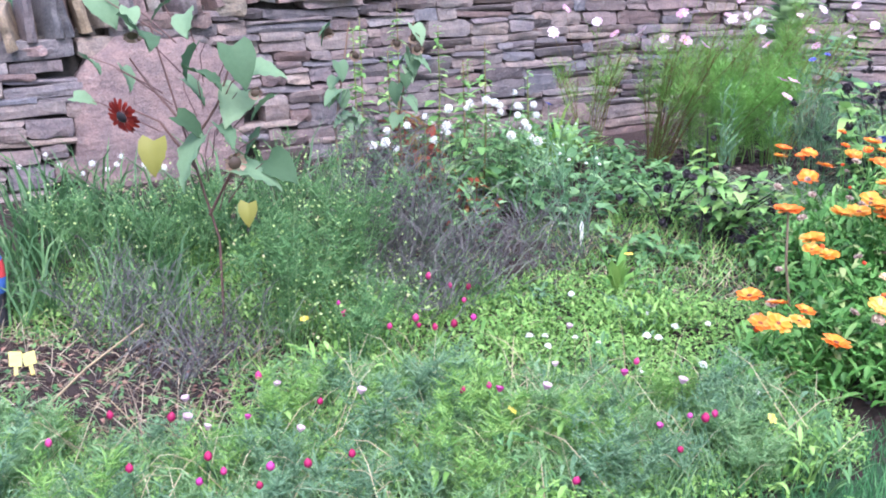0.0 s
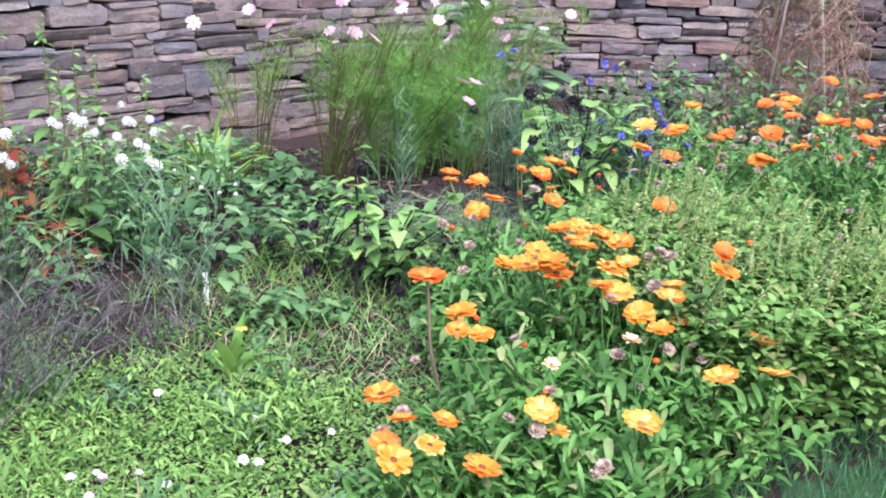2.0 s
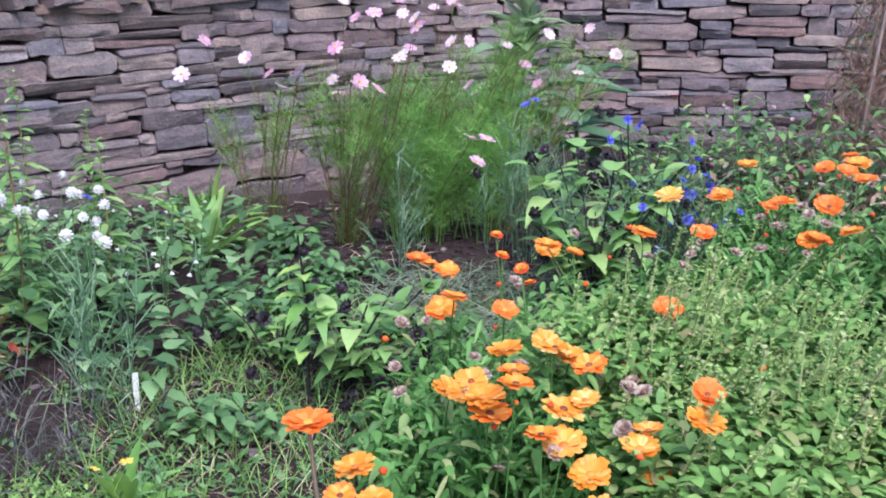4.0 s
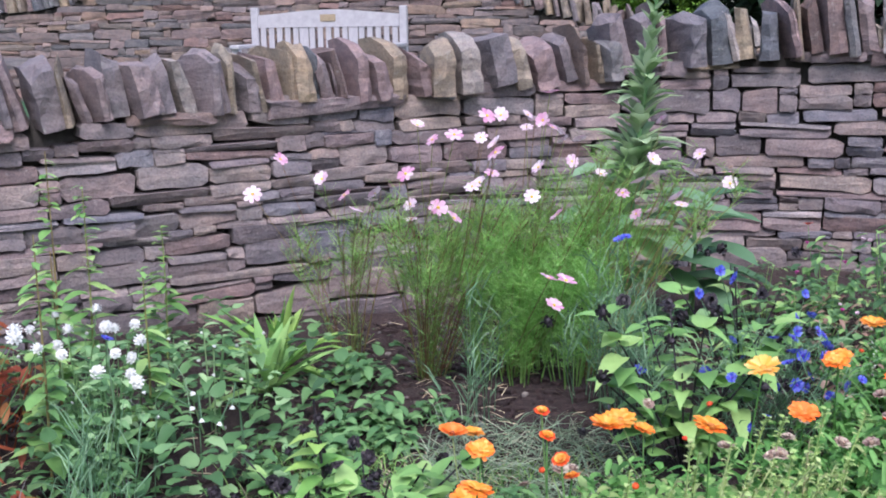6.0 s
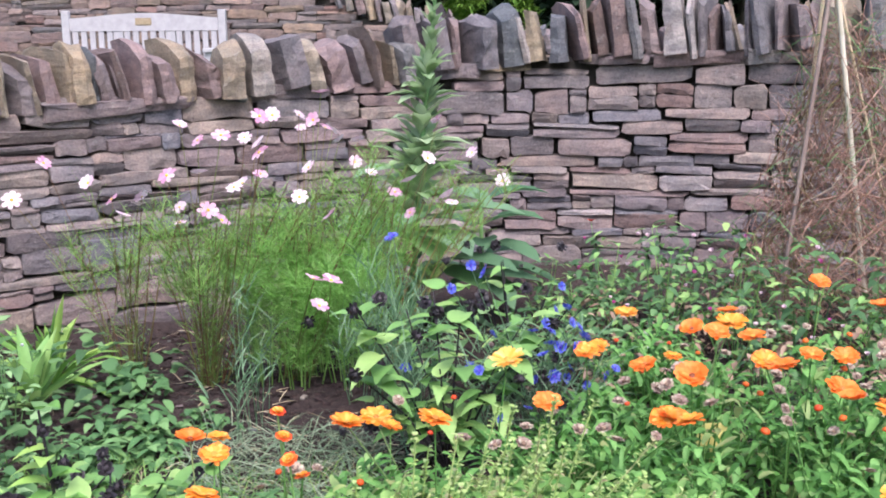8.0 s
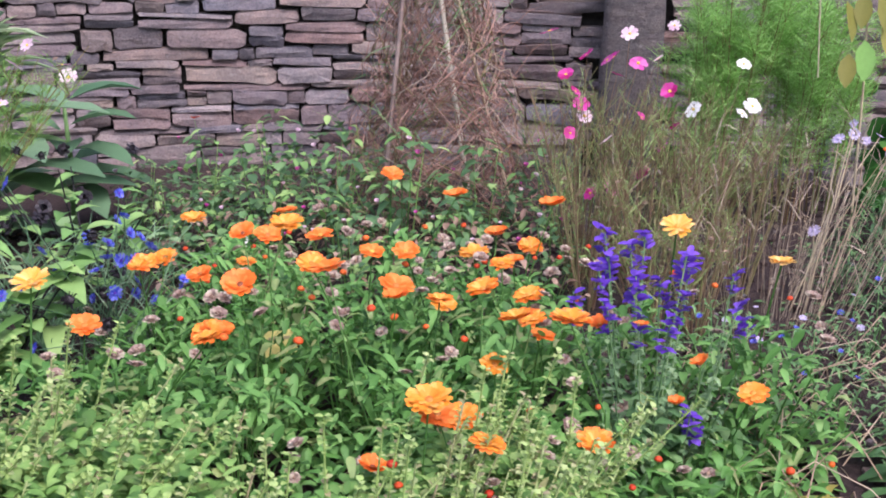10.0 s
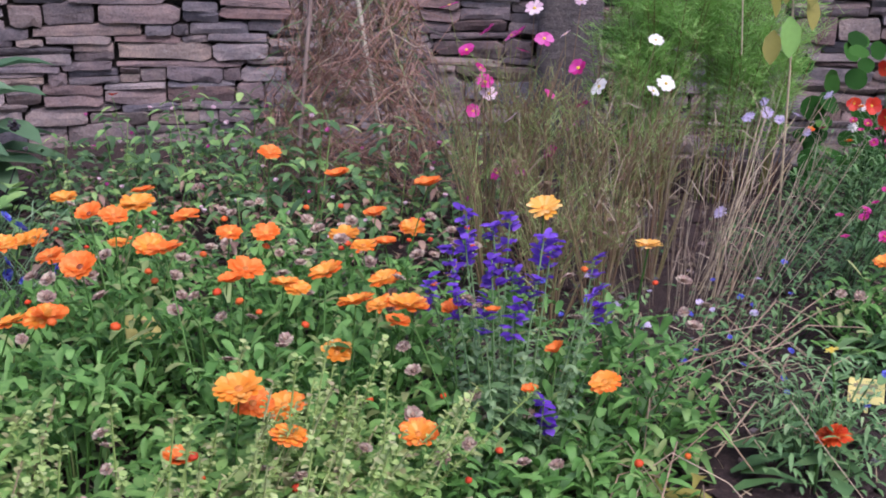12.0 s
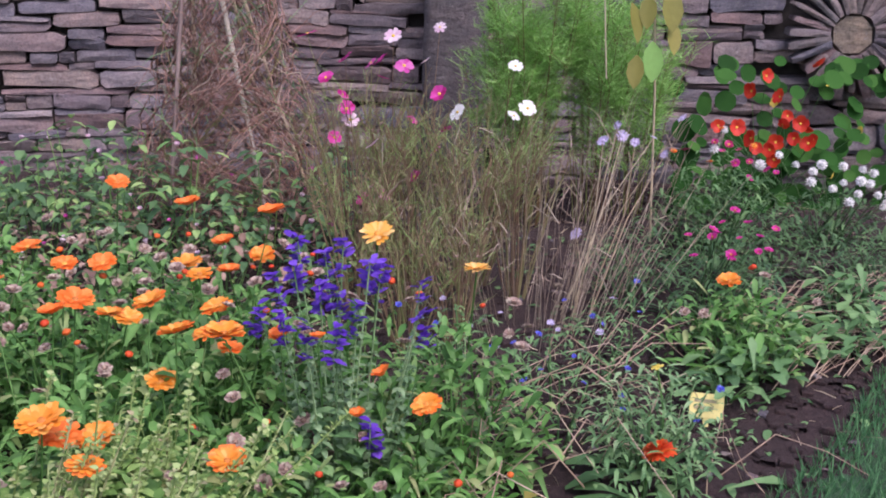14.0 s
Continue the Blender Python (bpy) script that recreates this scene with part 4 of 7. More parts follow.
def stem_pts(foot, top, sag=0.03):
    foot, top = np.asarray(foot, float), np.asarray(top, float)
    mid = foot * 0.45 + top * 0.55 + np.array((rnd(-sag, sag), rnd(-sag, sag), 0.02))
    return [foot, foot * 0.8 + top * 0.2 + np.array((0, 0, 0.02)), mid, top]


def on_ground(x, y, dz=0.0):
    return np.array((x, y, ground_z(x, y) + dz))


def flowered(owner, foot, flowers, heads, radius, stem_mat, stem_r=0.0016, up=1.0, head_name="flower_head", spill=0.4):
    """Stems from a foot to each flower, and the heads. Places in the world, the owner stands at foot."""
    for p in flowers:
        b = Builder()
        f = np.asarray(foot) + np.array((rnd(-0.05, 0.05), rnd(-0.05, 0.05), 0))
        tube(b, [q - np.asarray(foot) for q in stem_pts(f, np.asarray(p) - (0, 0, 0.004))], stem_r * 1.4, stem_r, 3)
        stem = part("stem", b.mesh("stem", [stem_mat]), owner)
        part(head_name, random.choice(heads), stem, m=facing(np.asarray(p) - np.asarray(foot), toward(p, up, spill), rnd(0, 6.28), radius * rnd(0.72, 1.12)))


# ---- calendulas ----
def leafy_clump(n, r, h, ln, wd, mat, shape=SPOON, rise=(0.1, 1.2), low=0.0, droop=(0.2, 0.8), extra=None):
    """A clump of leaves round short stalks, its canopy lower towards the rim."""
    b = Builder()
    p = spread(n, r, 0, 1, 0.7)
    edge = 1 - 0.55 * (np.hypot(p[:, 0], p[:, 1]) / r) ** 2
    p[:, 2] = low + (h - low) * edge * p[:, 2] ** 0.7
    w = ways(n, rise)
    w[:, :2] += p[:, :2] / r * 0.3
    leaves(b, p, w, many(n, *ln), many(n, *wd), many(n, *droop), 0.3, shape)
    for i in range(max(5, n // 14)):
        q = p[i]
        tube(b, [(q[0] * 0.3, q[1] * 0.3, -0.02), (q[0] * 0.7, q[1] * 0.7, q[2] * 0.6), q], 0.003, 0.0018, 3)
    return b.mesh("foliage", [mat])


CALENDULA_H = (0.15, 0.2, 0.26, 0.32)
calendula_leaves = [[leafy_clump(270 + int(480 * h), 0.18, h, (0.03, 0.068), (0.009, 0.021), green, TONGUE, rise=(0.2, 1.8), droop=(0.05, 0.75)) for _ in range(3)] for h in CALENDULA_H]
calendula_low = leafy_clump(46, 0.1, 0.12, (0.06, 0.11), (0.02, 0.034), mid_green, SPOON, rise=(0.3, 1.5))


def calendula_patch(feet, flowers, radius, heads, label, group, buds=3, seeds=1):
    by = {i: [] for i in range(len(feet))}
    for f in flowers:
        by[min(by, key=lambda i: math.hypot(feet[i][0] - f[0], feet[i][1] - f[1]))].append(f)
    for i, (x, y, h) in enumerate(feet):
        foot = on_ground(x, y)
        ob = thing("calendula_plant", label, "flowering plant", foot, group)
        near = min(range(len(CALENDULA_H)), key=lambda k: abs(CALENDULA_H[k] - h * 0.82))
        part("foliage", random.choice(calendula_leaves[near]), ob, m=Matrix.Rotation(rnd(0, 6.28), 4, "Z"))
        if by[i]:
            flowered(ob, foot, by[i], heads, radius, green, up=1.35, spill=0.35)
        more = [foot + np.array((rnd(-0.15, 0.15), rnd(-0.15, 0.15), h + rnd(-0.03, 0.04))) for _ in range(buds)]
        for p in more:
            part("flower_bud", orange_bud, ob, m=facing(p - foot, toward(p), 0, rnd(0.006, 0.0095)))
        for p in [foot + np.array((rnd(-0.16, 0.16), rnd(-0.16, 0.16), h + rnd(-0.06, 0.03))) for _ in range(seeds)]:
            part("seed_head", seed_head, ob, m=facing(p - foot, toward(p), 0, rnd(0.013, 0.022)))


FRONT_ORANGE = ((0.75, 2.59, 0.22), (0.775, 2.36, 0.28), (0.86, 2.43, 0.24), (0.745, 2.39, 0.216), (0.75, 2.21, 0.283), (0.82, 2.31, 0.254), (0.916, 2.33, 0.195), (0.915, 2.66, 0.362), (0.9, 2.59, 0.354), (0.95, 2.615, 0.332),
                (1.035, 2.41, 0.26), (1.067, 2.41, 0.222), (1.205, 2.34, 0.265), (1.4, 2.47, 0.29), (1.53, 2.52, 0.27), (1.54, 2.62, 0.3), (1.28, 2.5, 0.382), (1.284, 2.65, 0.355), (1.4, 2.74, 0.306), (1.373, 2.73, 0.358),
                (1.393, 2.77, 0.371), (1.246, 2.69, 0.385), (1.21, 2.685, 0.407), (1.25, 2.75, 0.42), (1.093, 2.9, 0.382), (1.1, 2.82, 0.439), (1.13, 2.76, 0.408), (1.12, 2.77, 0.432), (1.16, 2.88, 0.47), (1.17, 2.77, 0.48),
                (1.17, 2.7, 0.488), (1.28, 2.95, 0.429), (1.31, 2.92, 0.425), (1.25, 2.93, 0.455), (1.287, 2.77, 0.426), (1.06, 2.96, 0.36), (1.24, 3.02, 0.43))
PALE_ORANGE = ((1.235, 2.535, 0.346), (1.08, 2.54, 0.297))
MIDDLE_ORANGE = ((1.47, 2.7, 0.467), (1.46, 2.66, 0.44), (1.67, 2.9, 0.31), (1.037, 3.31, 0.392), (1.066, 3.23, 0.447), (1.04, 3.445, 0.43), (1.0, 3.6, 0.4), (1.162, 2.975, 0.51), (1.458, 3.29, 0.564), (1.3, 3.8, 0.37), (1.277, 3.5, 0.473), (1.05, 3.38, 0.457),
                 (0.98, 3.47, 0.45), (1.793, 4.1, 0.436), (1.673, 3.7, 0.444), (1.894, 3.57, 0.463), (1.89, 3.3, 0.56), (1.89, 3.9, 0.456), (1.82, 4.14, 0.43), (2.0, 4.1, 0.42), (1.77, 3.9, 0.49), (1.35, 3.62, 0.42), (1.5, 3.2, 0.43), (1.42, 3.05, 0.36))
BACK_ORANGE = ((2.34, 4.09, 0.61), (2.23, 3.76, 0.532), (2.3, 3.76, 0.528), (2.02, 3.72, 0.592), (1.975, 3.75, 0.59), (2.07, 3.85, 0.602), (2.06, 3.77, 0.598), (1.89, 4.15, 0.515), (2.15, 3.94, 0.518), (2.085, 3.58, 0.575), (2.11, 3.55, 0.575),
               (1.89, 3.82, 0.49), (1.96, 3.65, 0.52), (2.555, 3.96, 0.492), (2.64, 3.97, 0.451), (2.465, 3.83, 0.49), (2.49, 4.08, 0.553), (2.48, 3.68, 0.515), (2.55, 3.82, 0.47), (2.22, 3.47, 0.538), (2.25, 3.62, 0.505), (2.38, 3.475, 0.54),
               (2.31, 3.515, 0.51), (2.34, 3.61, 0.465), (2.5, 3.57, 0.485), (2.417, 3.387, 0.514), (2.473, 3.465, 0.477), (2.65, 3.86, 0.58), (2.49, 3.32, 0.528), (2.518, 3.53, 0.415), (2.388, 3.42, 0.413), (2.21, 3.18, 0.475), (2.23, 3.21, 0.435),
               (2.282, 3.253, 0.405), (2.27, 3.067, 0.452), (2.116, 3.154, 0.386), (2.47, 3.143, 0.39), (2.825, 3.277, 0.377), (3.724, 3.769, 0.357), (1.91, 3.57, 0.46), (1.78, 3.98, 0.47))
YELLOW_BACK = ((2.818, 3.6, 0.594), (2.982, 3.476, 0.547), (1.588, 3.702, 0.536))

calendula_patch(((0.8, 2.42, 0.2), (0.95, 2.45, 0.22), (1.08, 2.4, 0.22), (1.22, 2.42, 0.24), (1.38, 2.55, 0.25), (1.05, 2.65, 0.3), (1.2, 2.62, 0.33), (1.33, 2.72, 0.33), (1.1, 2.85, 0.36), (1.22, 2.92, 0.38), (1.04, 3.05, 0.33), (0.97, 2.58, 0.27), (1.52, 2.62, 0.24)),
                FRONT_ORANGE, 0.035, calendula_open + calendula_heads[2:3], "bushy calendula with amber-orange flowers at the lawn's edge", "calendulas", 1, 2)
calendula_patch(((1.07, 3.3, 0.3), (1.22, 3.3, 0.32), (1.48, 2.85, 0.36), (1.64, 2.9, 0.27), (1.45, 3.32, 0.4), (1.6, 3.68, 0.34), (1.8, 4.05, 0.25), (1.98, 4.25, 0.3), (1.75, 3.7, 0.3), (1.12, 3.15, 0.3), (1.28, 3.12, 0.3), (1.35, 3.55, 0.3), (1.92, 3.95, 0.28), (2.02, 4.5, 0.22)),
                MIDDLE_ORANGE, 0.032, calendula_heads, "calendula with deep orange double flowers in the bed", "calendulas", 1, 2)
calendula_patch(((2.0, 3.75, 0.38), (2.18, 3.72, 0.38), (2.32, 3.75, 0.4), (2.46, 3.85, 0.36), (2.6, 3.9, 0.34), (2.25, 3.45, 0.38), (2.4, 3.45, 0.36), (2.5, 3.6, 0.36), (2.35, 4.05, 0.36), (2.1, 4.05, 0.34), (1.93, 3.5, 0.38), (2.25, 3.15, 0.3), (2.42, 3.2, 0.28),
                 (2.5, 3.08, 0.2), (2.82, 3.3, 0.15), (2.95, 3.48, 0.36), (2.78, 3.62, 0.36), (2.58, 3.32, 0.22), (2.1, 3.2, 0.3), (3.74, 3.76, 0.22)),
                BACK_ORANGE, 0.0345, calendula_heads, "calendula with bright orange double flowers and seed heads", "calendulas", 2, 5)
for fl, heads, rad, note in ((PALE_ORANGE, [calendula_pale], 0.024, "calendula with a pale apricot half-open flower"), (YELLOW_BACK, [calendula_yellow], 0.036, "tall calendula with one golden-yellow dark-eyed flower")):
    for x, y, z in fl:
        foot = on_ground(x, y + 0.03)
        ob = thing("calendula_plant", note, "flowering plant", foot, "calendulas")
        flowered(ob, foot, [(x, y, z)], heads, rad, green, 0.0022, up=1.0)
        part("foliage", calendula_low, ob)
foot = on_ground(0.87, 2.74)
ob = thing("calendula_plant", "single tall calendula with one large orange double flower", "flowering plant", foot, "calendulas")
flowered(ob, foot, [(0.846, 2.66, 0.44)], calendula_heads[:1], 0.042, brown_stalk, 0.004, spill=0.05)
part("foliage", calendula_low, ob, m=Matrix.Scale(0.5, 4))
for x, y in ((3.78, 3.7), (3.95, 3.8), (4.1, 3.75), (3.66, 3.62), (4.2, 3.95)):
    foot = on_ground(x, y)
    ob = thing("calendula_plant", "leafy green calendula rosette without flowers on bare soil", "plant", foot, "calendulas")
    part("foliage", calendula_low, ob, m=Matrix.Rotation(rnd(0, 6), 4, "Z") @ Matrix.Scale(rnd(0.8, 1.2), 4))


# ---- yellow-green seeding herb ----
def herb_meshes():
    b = Builder()
    n = 1000
    p = spread(n, 0.18, 0.02, 1.0, 0.6)
    p[:, 2] = 0.3 * p[:, 2] ** 0.6
    leaves(b, p, ways(n, (0.0, 1.0)), many(n, 0.018, 0.042), many(n, 0.011, 0.024), many(n, 0.1, 0.7), 0.25, OVAL)
    return b.mesh("foliage", [herb_green])


def seed_spike(h):
    """A fuzzy upright spike of small pale bracts."""
    s = Builder()
    tip = np.array((0.03, 0.01, h))
    tube(s, [(0, 0, 0), tip * 0.5, tip], 0.0022, 0.0016, 3)
    m = 62
    t = many(m, 0.12, 1.0)[:, None]
    leaves(s, tip * t, ways(m, (0.1, 0.8)), many(m, 0.008, 0.017), many(m, 0.007, 0.012), 0.2, 0.4, OVAL)
    return s.mesh("seed_spike", [seed_green])


spike_kinds = [seed_spike(h) for h in (0.2, 0.25, 0.3)]
herb_kinds = [herb_meshes() for _ in range(3)]
for i in range(46):
    y = rnd(2.72, 3.42)
    x = rnd(1.36 + (0.12 if y < 2.9 else 0), 2.32)
    if y < curve_y(EDGE, x) + 0.1 or (y > 3.2 and x > 1.85):
        continue
    foot = on_ground(x, y)
    ob = thing("herb_plant", "dense yellow-green herb gone to pale seed spikes", "herb", foot, "seeding herbs")
    fo = random.choice(herb_kinds)
    m = Matrix.Rotation(rnd(0, 6.28), 4, "Z") @ Matrix.Diagonal((1, 1, rnd(0.8, 1.12), 1))
    part("foliage", fo, ob, m=m)
    for k in range(9):
        q, a = rnd(0.02, 0.16), rnd(0, 6.28)
        part("seed_spike", random.choice(spike_kinds), ob, m=Matrix.Translation((q * math.cos(a), q * math.sin(a), 0.15)) @ Matrix.Rotation(rnd(-0.8, 0.8), 4, "Z") @ Matrix.Rotation(rnd(-0.1, 0.75), 4, "Y"))


# ---- pink cosmos in front of the wall ----
def feathery(n_stems, height, r, n_threads, mat, stem_mat, ln=(0.03, 0.07), w=0.0014, lean=(0, 0), low=0.1, stem_r=0.0025, high=0.95, fine=0.0):
    """Branching stems with thread-like leaves all along."""
    b, s = Builder(), Builder()
    tips, mains = [], []
    for i in range(n_stems):
        a, q = rnd(0, 6.28), r * math.sqrt(rnd(0.02, 1))
        h = height * rnd(0.7, 1.05)
        foot = np.array((0.3 * q * math.cos(a), 0.3 * q * math.sin(a), 0))
        tip = np.array((q * math.cos(a) + lean[0], q * math.sin(a) + lean[1], h))
        mid = foot * 0.5 + tip * 0.5 + np.array((-0.12 * q * math.cos(a), -0.12 * q * math.sin(a), 0))
        tube(s, [foot, foot * 0.7 + mid * 0.3, mid, tip], stem_r, stem_r * 0.45, 3)
        tips.append((foot, mid, tip))
        mains.append((foot, mid, tip))
        for k in range(4):
            t = rnd(0.45, 0.9)
            o = mid + (tip - mid) * (t * 2 - 1 if t > 0.5 else 0)
            e = o + np.array((rnd(-0.09, 0.09), rnd(-0.09, 0.09), rnd(0.05, 0.16))) * height
            tube(s, [o, (o + e) / 2, e], stem_r * 0.5, stem_r * 0.35, 3)
            tips.append((o, (o + e) / 2, e))
    own = mains * int(1 + fine * len(tips) / len(mains)) + tips
    k = np.random.randint(0, len(own), n_threads)
    foot, mid, tip = (np.array([t[j] for t in own])[k] for j in range(3))
    t = many(n_threads, low, 1.0)[:, None] ** 1.0
    t = np.where(t > high, many(n_threads, low, high)[:, None], t)
    p = np.where(t < 0.5, foot + (mid - foot) * t * 2, mid + (tip - mid) * (t * 2 - 1))
    d = ways(n_threads, (0.0, 1.3)) * many(n_threads, *ln)[:, None]
    d[:, 2] *= 0.8
    blades(b, p, p + d, w, 0.05)
    e = p + d * 0.6
    blades(b, e, e + ways(n_threads, (-0.2, 1.0)) * many(n_threads, *ln)[:, None] * 0.5, w * 0.9, 0.05)
    return b.mesh("foliage", [mat]), s.mesh("stems", [stem_mat])


PINK_THIN = ((0.24, 4.65, 0.83), (0.19, 4.53, 0.74), (0.38, 4.62, 0.775), (0.455, 4.6, 0.73), (0.555, 4.53, 0.725), (0.57, 4.52, 0.75), (0.5, 4.55, 0.69))
PINK = ((0.725, 4.4, 0.962), (0.755, 4.46, 0.915), (0.81, 4.5, 0.925), (0.905, 4.37, 0.932), (0.945, 4.37, 0.916), (0.95, 4.34, 0.895), (0.87, 4.73, 0.958), (0.92, 4.67, 0.966), (0.71, 4.31, 0.84), (0.77, 4.4, 0.833), (0.9, 4.25, 0.817), (0.913, 4.29, 0.822), (0.92, 4.48, 0.82), (0.665, 4.56, 0.713), (0.755, 4.53, 0.71), (0.68, 4.5, 0.68), (0.82, 4.42, 0.7))
PINK_HIGH = ((1.063, 4.68, 1.03), (1.0, 4.66, 0.967), (1.05, 4.61, 0.956), (1.083, 4.76, 0.915), (0.985, 4.78, 0.92), (1.1, 4.77, 0.88), (1.14, 4.91, 0.868), (1.1, 5.14, 0.768), (1.046, 4.53, 0.831), (1.04, 4.4, 0.768), (1.02, 4.68, 0.95), (1.07, 4.7, 0.925))
PINK_FACING = ((1.105, 4.2, 0.588), (1.148, 4.21, 0.582), (1.121, 4.175, 0.525))
PINK_RIGHT = ((1.1, 4.54, 0.692), (1.22, 4.54, 0.814), (1.325, 4.556, 0.788), (1.365, 4.79, 0.823), (1.32, 4.64, 0.682), (1.39, 4.9, 0.93), (1.5, 4.75, 0.845), (1.47, 4.7, 0.8), (1.577, 4.81, 0.783), (1.592, 4.78, 0.754), (1.433, 4.568, 0.744), (1.445, 4.56, 0.725), (1.28, 4.6, 0.75))


def cosmos(at, flowers, n_stems, height, reach, lean, n_threads, mat, facing_out=(), stem_mat=None, heads=None, radius=0.028, label="feathery cosmos with reddish stems and pale pink flowers", group="pink cosmos"):
    """Upright, forking reddish stems that fan out from one foot, sparsely hung with thread leaves, and flowers on wiry stalks."""
    ob = thing("cosmos_plant", label, "flowering plant", at, group)
    s, b, buds = Builder(), Builder(), []
    for i in range(n_stems):
        a, q = rnd(0, 6.28), reach * math.sqrt(rnd(0.03, 1))
        foot = np.array((0.16 * q * math.cos(a), 0.16 * q * math.sin(a), -0.01))
        tip = np.array((q * math.cos(a) + lean[0] * rnd(0.7, 1.2), q * math.sin(a) + lean[1] * rnd(0.7, 1.2), height * rnd(0.72, 1.05)))
        mid = foot + (tip - foot) * (0.4, 0.4, 0.52) + (rnd(-0.012, 0.012), rnd(-0.012, 0.012), 0)
        tube(s, [foot, (foot + mid) / 2 + (rnd(-0.006, 0.006), 0, 0), mid, tip * 0.5 + mid * 0.5 + (0, 0, 0.01), tip], 0.003, 0.0011, 4)
        twigs = [(foot, mid), (mid, tip), (mid, tip)]
        for k in range(5):
            t = rnd(0.0, 0.85)
            o = mid + (tip - mid) * t
            e = o + np.array((rnd(-0.07, 0.09), rnd(-0.07, 0.05), rnd(0.08, 0.2))) * height
            tube(s, [o, (o + e) / 2 + (rnd(-0.008, 0.008), 0, 0.006), e], 0.0014, 0.0008, 3)
            twigs.append((o, e))
            buds.append(e)
        m = n_threads // n_stems
        pick = np.random.randint(0, len(twigs), m)
        o, e = np.array([t[0] for t in twigs])[pick], np.array([t[1] for t in twigs])[pick]
        p = o + (e - o) * many(m, 0.0, 0.9)[:, None]
        d = ways(m, (0.1, 1.4)) * many(m, 0.03, 0.085)[:, None]
        blades(b, p, p + d, 0.0016, 0.04)
        blades(b, p + d * 0.45, p + d * 0.5 + ways(m, (0.0, 1.2)) * many(m, 0.015, 0.04)[:, None], 0.0014, 0.04)
    part("foliage", b.mesh("foliage", [mat]), ob)
    part("branchwork", s.mesh("branchwork", [stem_mat or red_stem]), ob, "thin branching stems")
    flowered(ob, at, flowers, heads or cosmos_heads, radius, stem_mat or red_stem, 0.0012, up=0.6, spill=0.6)
    flowered(ob, at, facing_out, cosmos_heads[2:4], 0.036, red_stem, 0.0014, up=0.12, spill=0.08)
    for e in random.sample(buds, min(len(buds), 14)):
        part("seed_head", withered_head, ob, m=facing(e, (rnd(-0.5, 0.5), rnd(-0.5, 0.5), 1), 0, rnd(0.006, 0.01)))


cosmos(on_ground(0.36, 4.93), PINK_THIN, 10, 0.62, 0.27, (0.03, -0.2), 650, feather_green)
cosmos(on_ground(0.68, 4.78), PINK, 19, 0.66, 0.3, (0.2, -0.2), 1900, feather_green)
cosmos(on_ground(0.96, 4.75), PINK_HIGH, 14, 0.7, 0.26, (0.16, -0.1), 1700, feather_green, PINK_FACING)
cosmos(on_ground(1.2, 4.7), PINK_RIGHT, 13, 0.64, 0.28, (0.2, -0.04), 1300, feather_green)

for x, y, h, r, nth in ((0.98, 4.66, 0.46, 0.22, 2300), (1.14, 4.62, 0.5, 0.22, 2500), (0.86, 4.74, 0.44, 0.2, 1300), (1.05, 4.8, 0.52, 0.24, 2000)):
    foot = on_ground(x, y)
    ob = thing("feathery_plant", "soft hazy mass of thread-like bright green leaves", "plant", foot, "feathery plants")
    fo, st = feathery(14, h, r, nth, haze_green, feather_green, (0.03, 0.08), 0.0015, low=0.15, fine=0.6)
    part("foliage", fo, ob)
    part("branchwork", st, ob)


# ---- mullein ----
def mullein(at, height):
    ob = thing("mullein_plant", "tall pale green mullein spike with broad felted leaves", "plant", at)
    s = Builder()
    tube(s, [(0, 0, 0), (0.04, 0.01, height * 0.5), (0.1, 0.02, height)], 0.014, 0.006, 6)
    part("stem", s.mesh("stem", [felt_green]), ob)
    for n, z0, z1, ln, wd, rise, dr in ((110, 0.4, 1.0, (0.12, 0.19), (0.045, 0.07), (0.6, 1.7), 0.1), (54, 0.28, 0.8, (0.2, 0.3), (0.07, 0.1), (0.3, 1.1), 0.35)):
        b = Builder()
        t = np.sort(many(n, z0, z1))
        p = np.stack([0.1 * t ** 1.5, 0.02 * t, t * height], 1)
        taper = (1.35 - t)
        leaves(b, p, ways(n, rise), many(n, *ln) * taper, many(n, *wd) * taper, dr, 0.35, LANCE)
        part("leafy_spike", b.mesh("leafy_spike", [spike_green]), ob)
    for i in range(13):
        b = Builder()
        a = i * 2.4
        leaf(b, (0, 0, 0.05 + 0.03 * i), (math.cos(a), math.sin(a), rnd(0.2, 0.7)), rnd(0.26, 0.4), rnd(0.12, 0.17), 0.4, 0.25, OVAL, wave=0.06)
        part("leaf", b.mesh("leaf", [felt_green if i % 3 else blue_green]), ob)


    for x, y, z, ln, a in ((0.26, -0.1, 0.3, 0.26, -0.3), (0.2, -0.2, 0.42, 0.24, -0.9), (0.32, 0.0, 0.18, 0.28, 0.2), (0.1, -0.2, 0.52, 0.22, -1.8), (0.16, -0.1, 0.6, 0.24, -0.5), (0.2, -0.1, 0.5, 0.26, 0.1), (0.1, 0.0, 0.7, 0.2, -2.6)):
        b = Builder()
        leaf(b, (x * 0.3, y * 0.3, z * 0.8), (math.cos(a), math.sin(a) - 0.3, 0.5), ln * 1.5, ln * 0.62, 0.35, 0.2, OVAL, wave=0.05)
        part("leaf", b.mesh("leaf", [blue_green]), ob, "broad blue-green leaf")


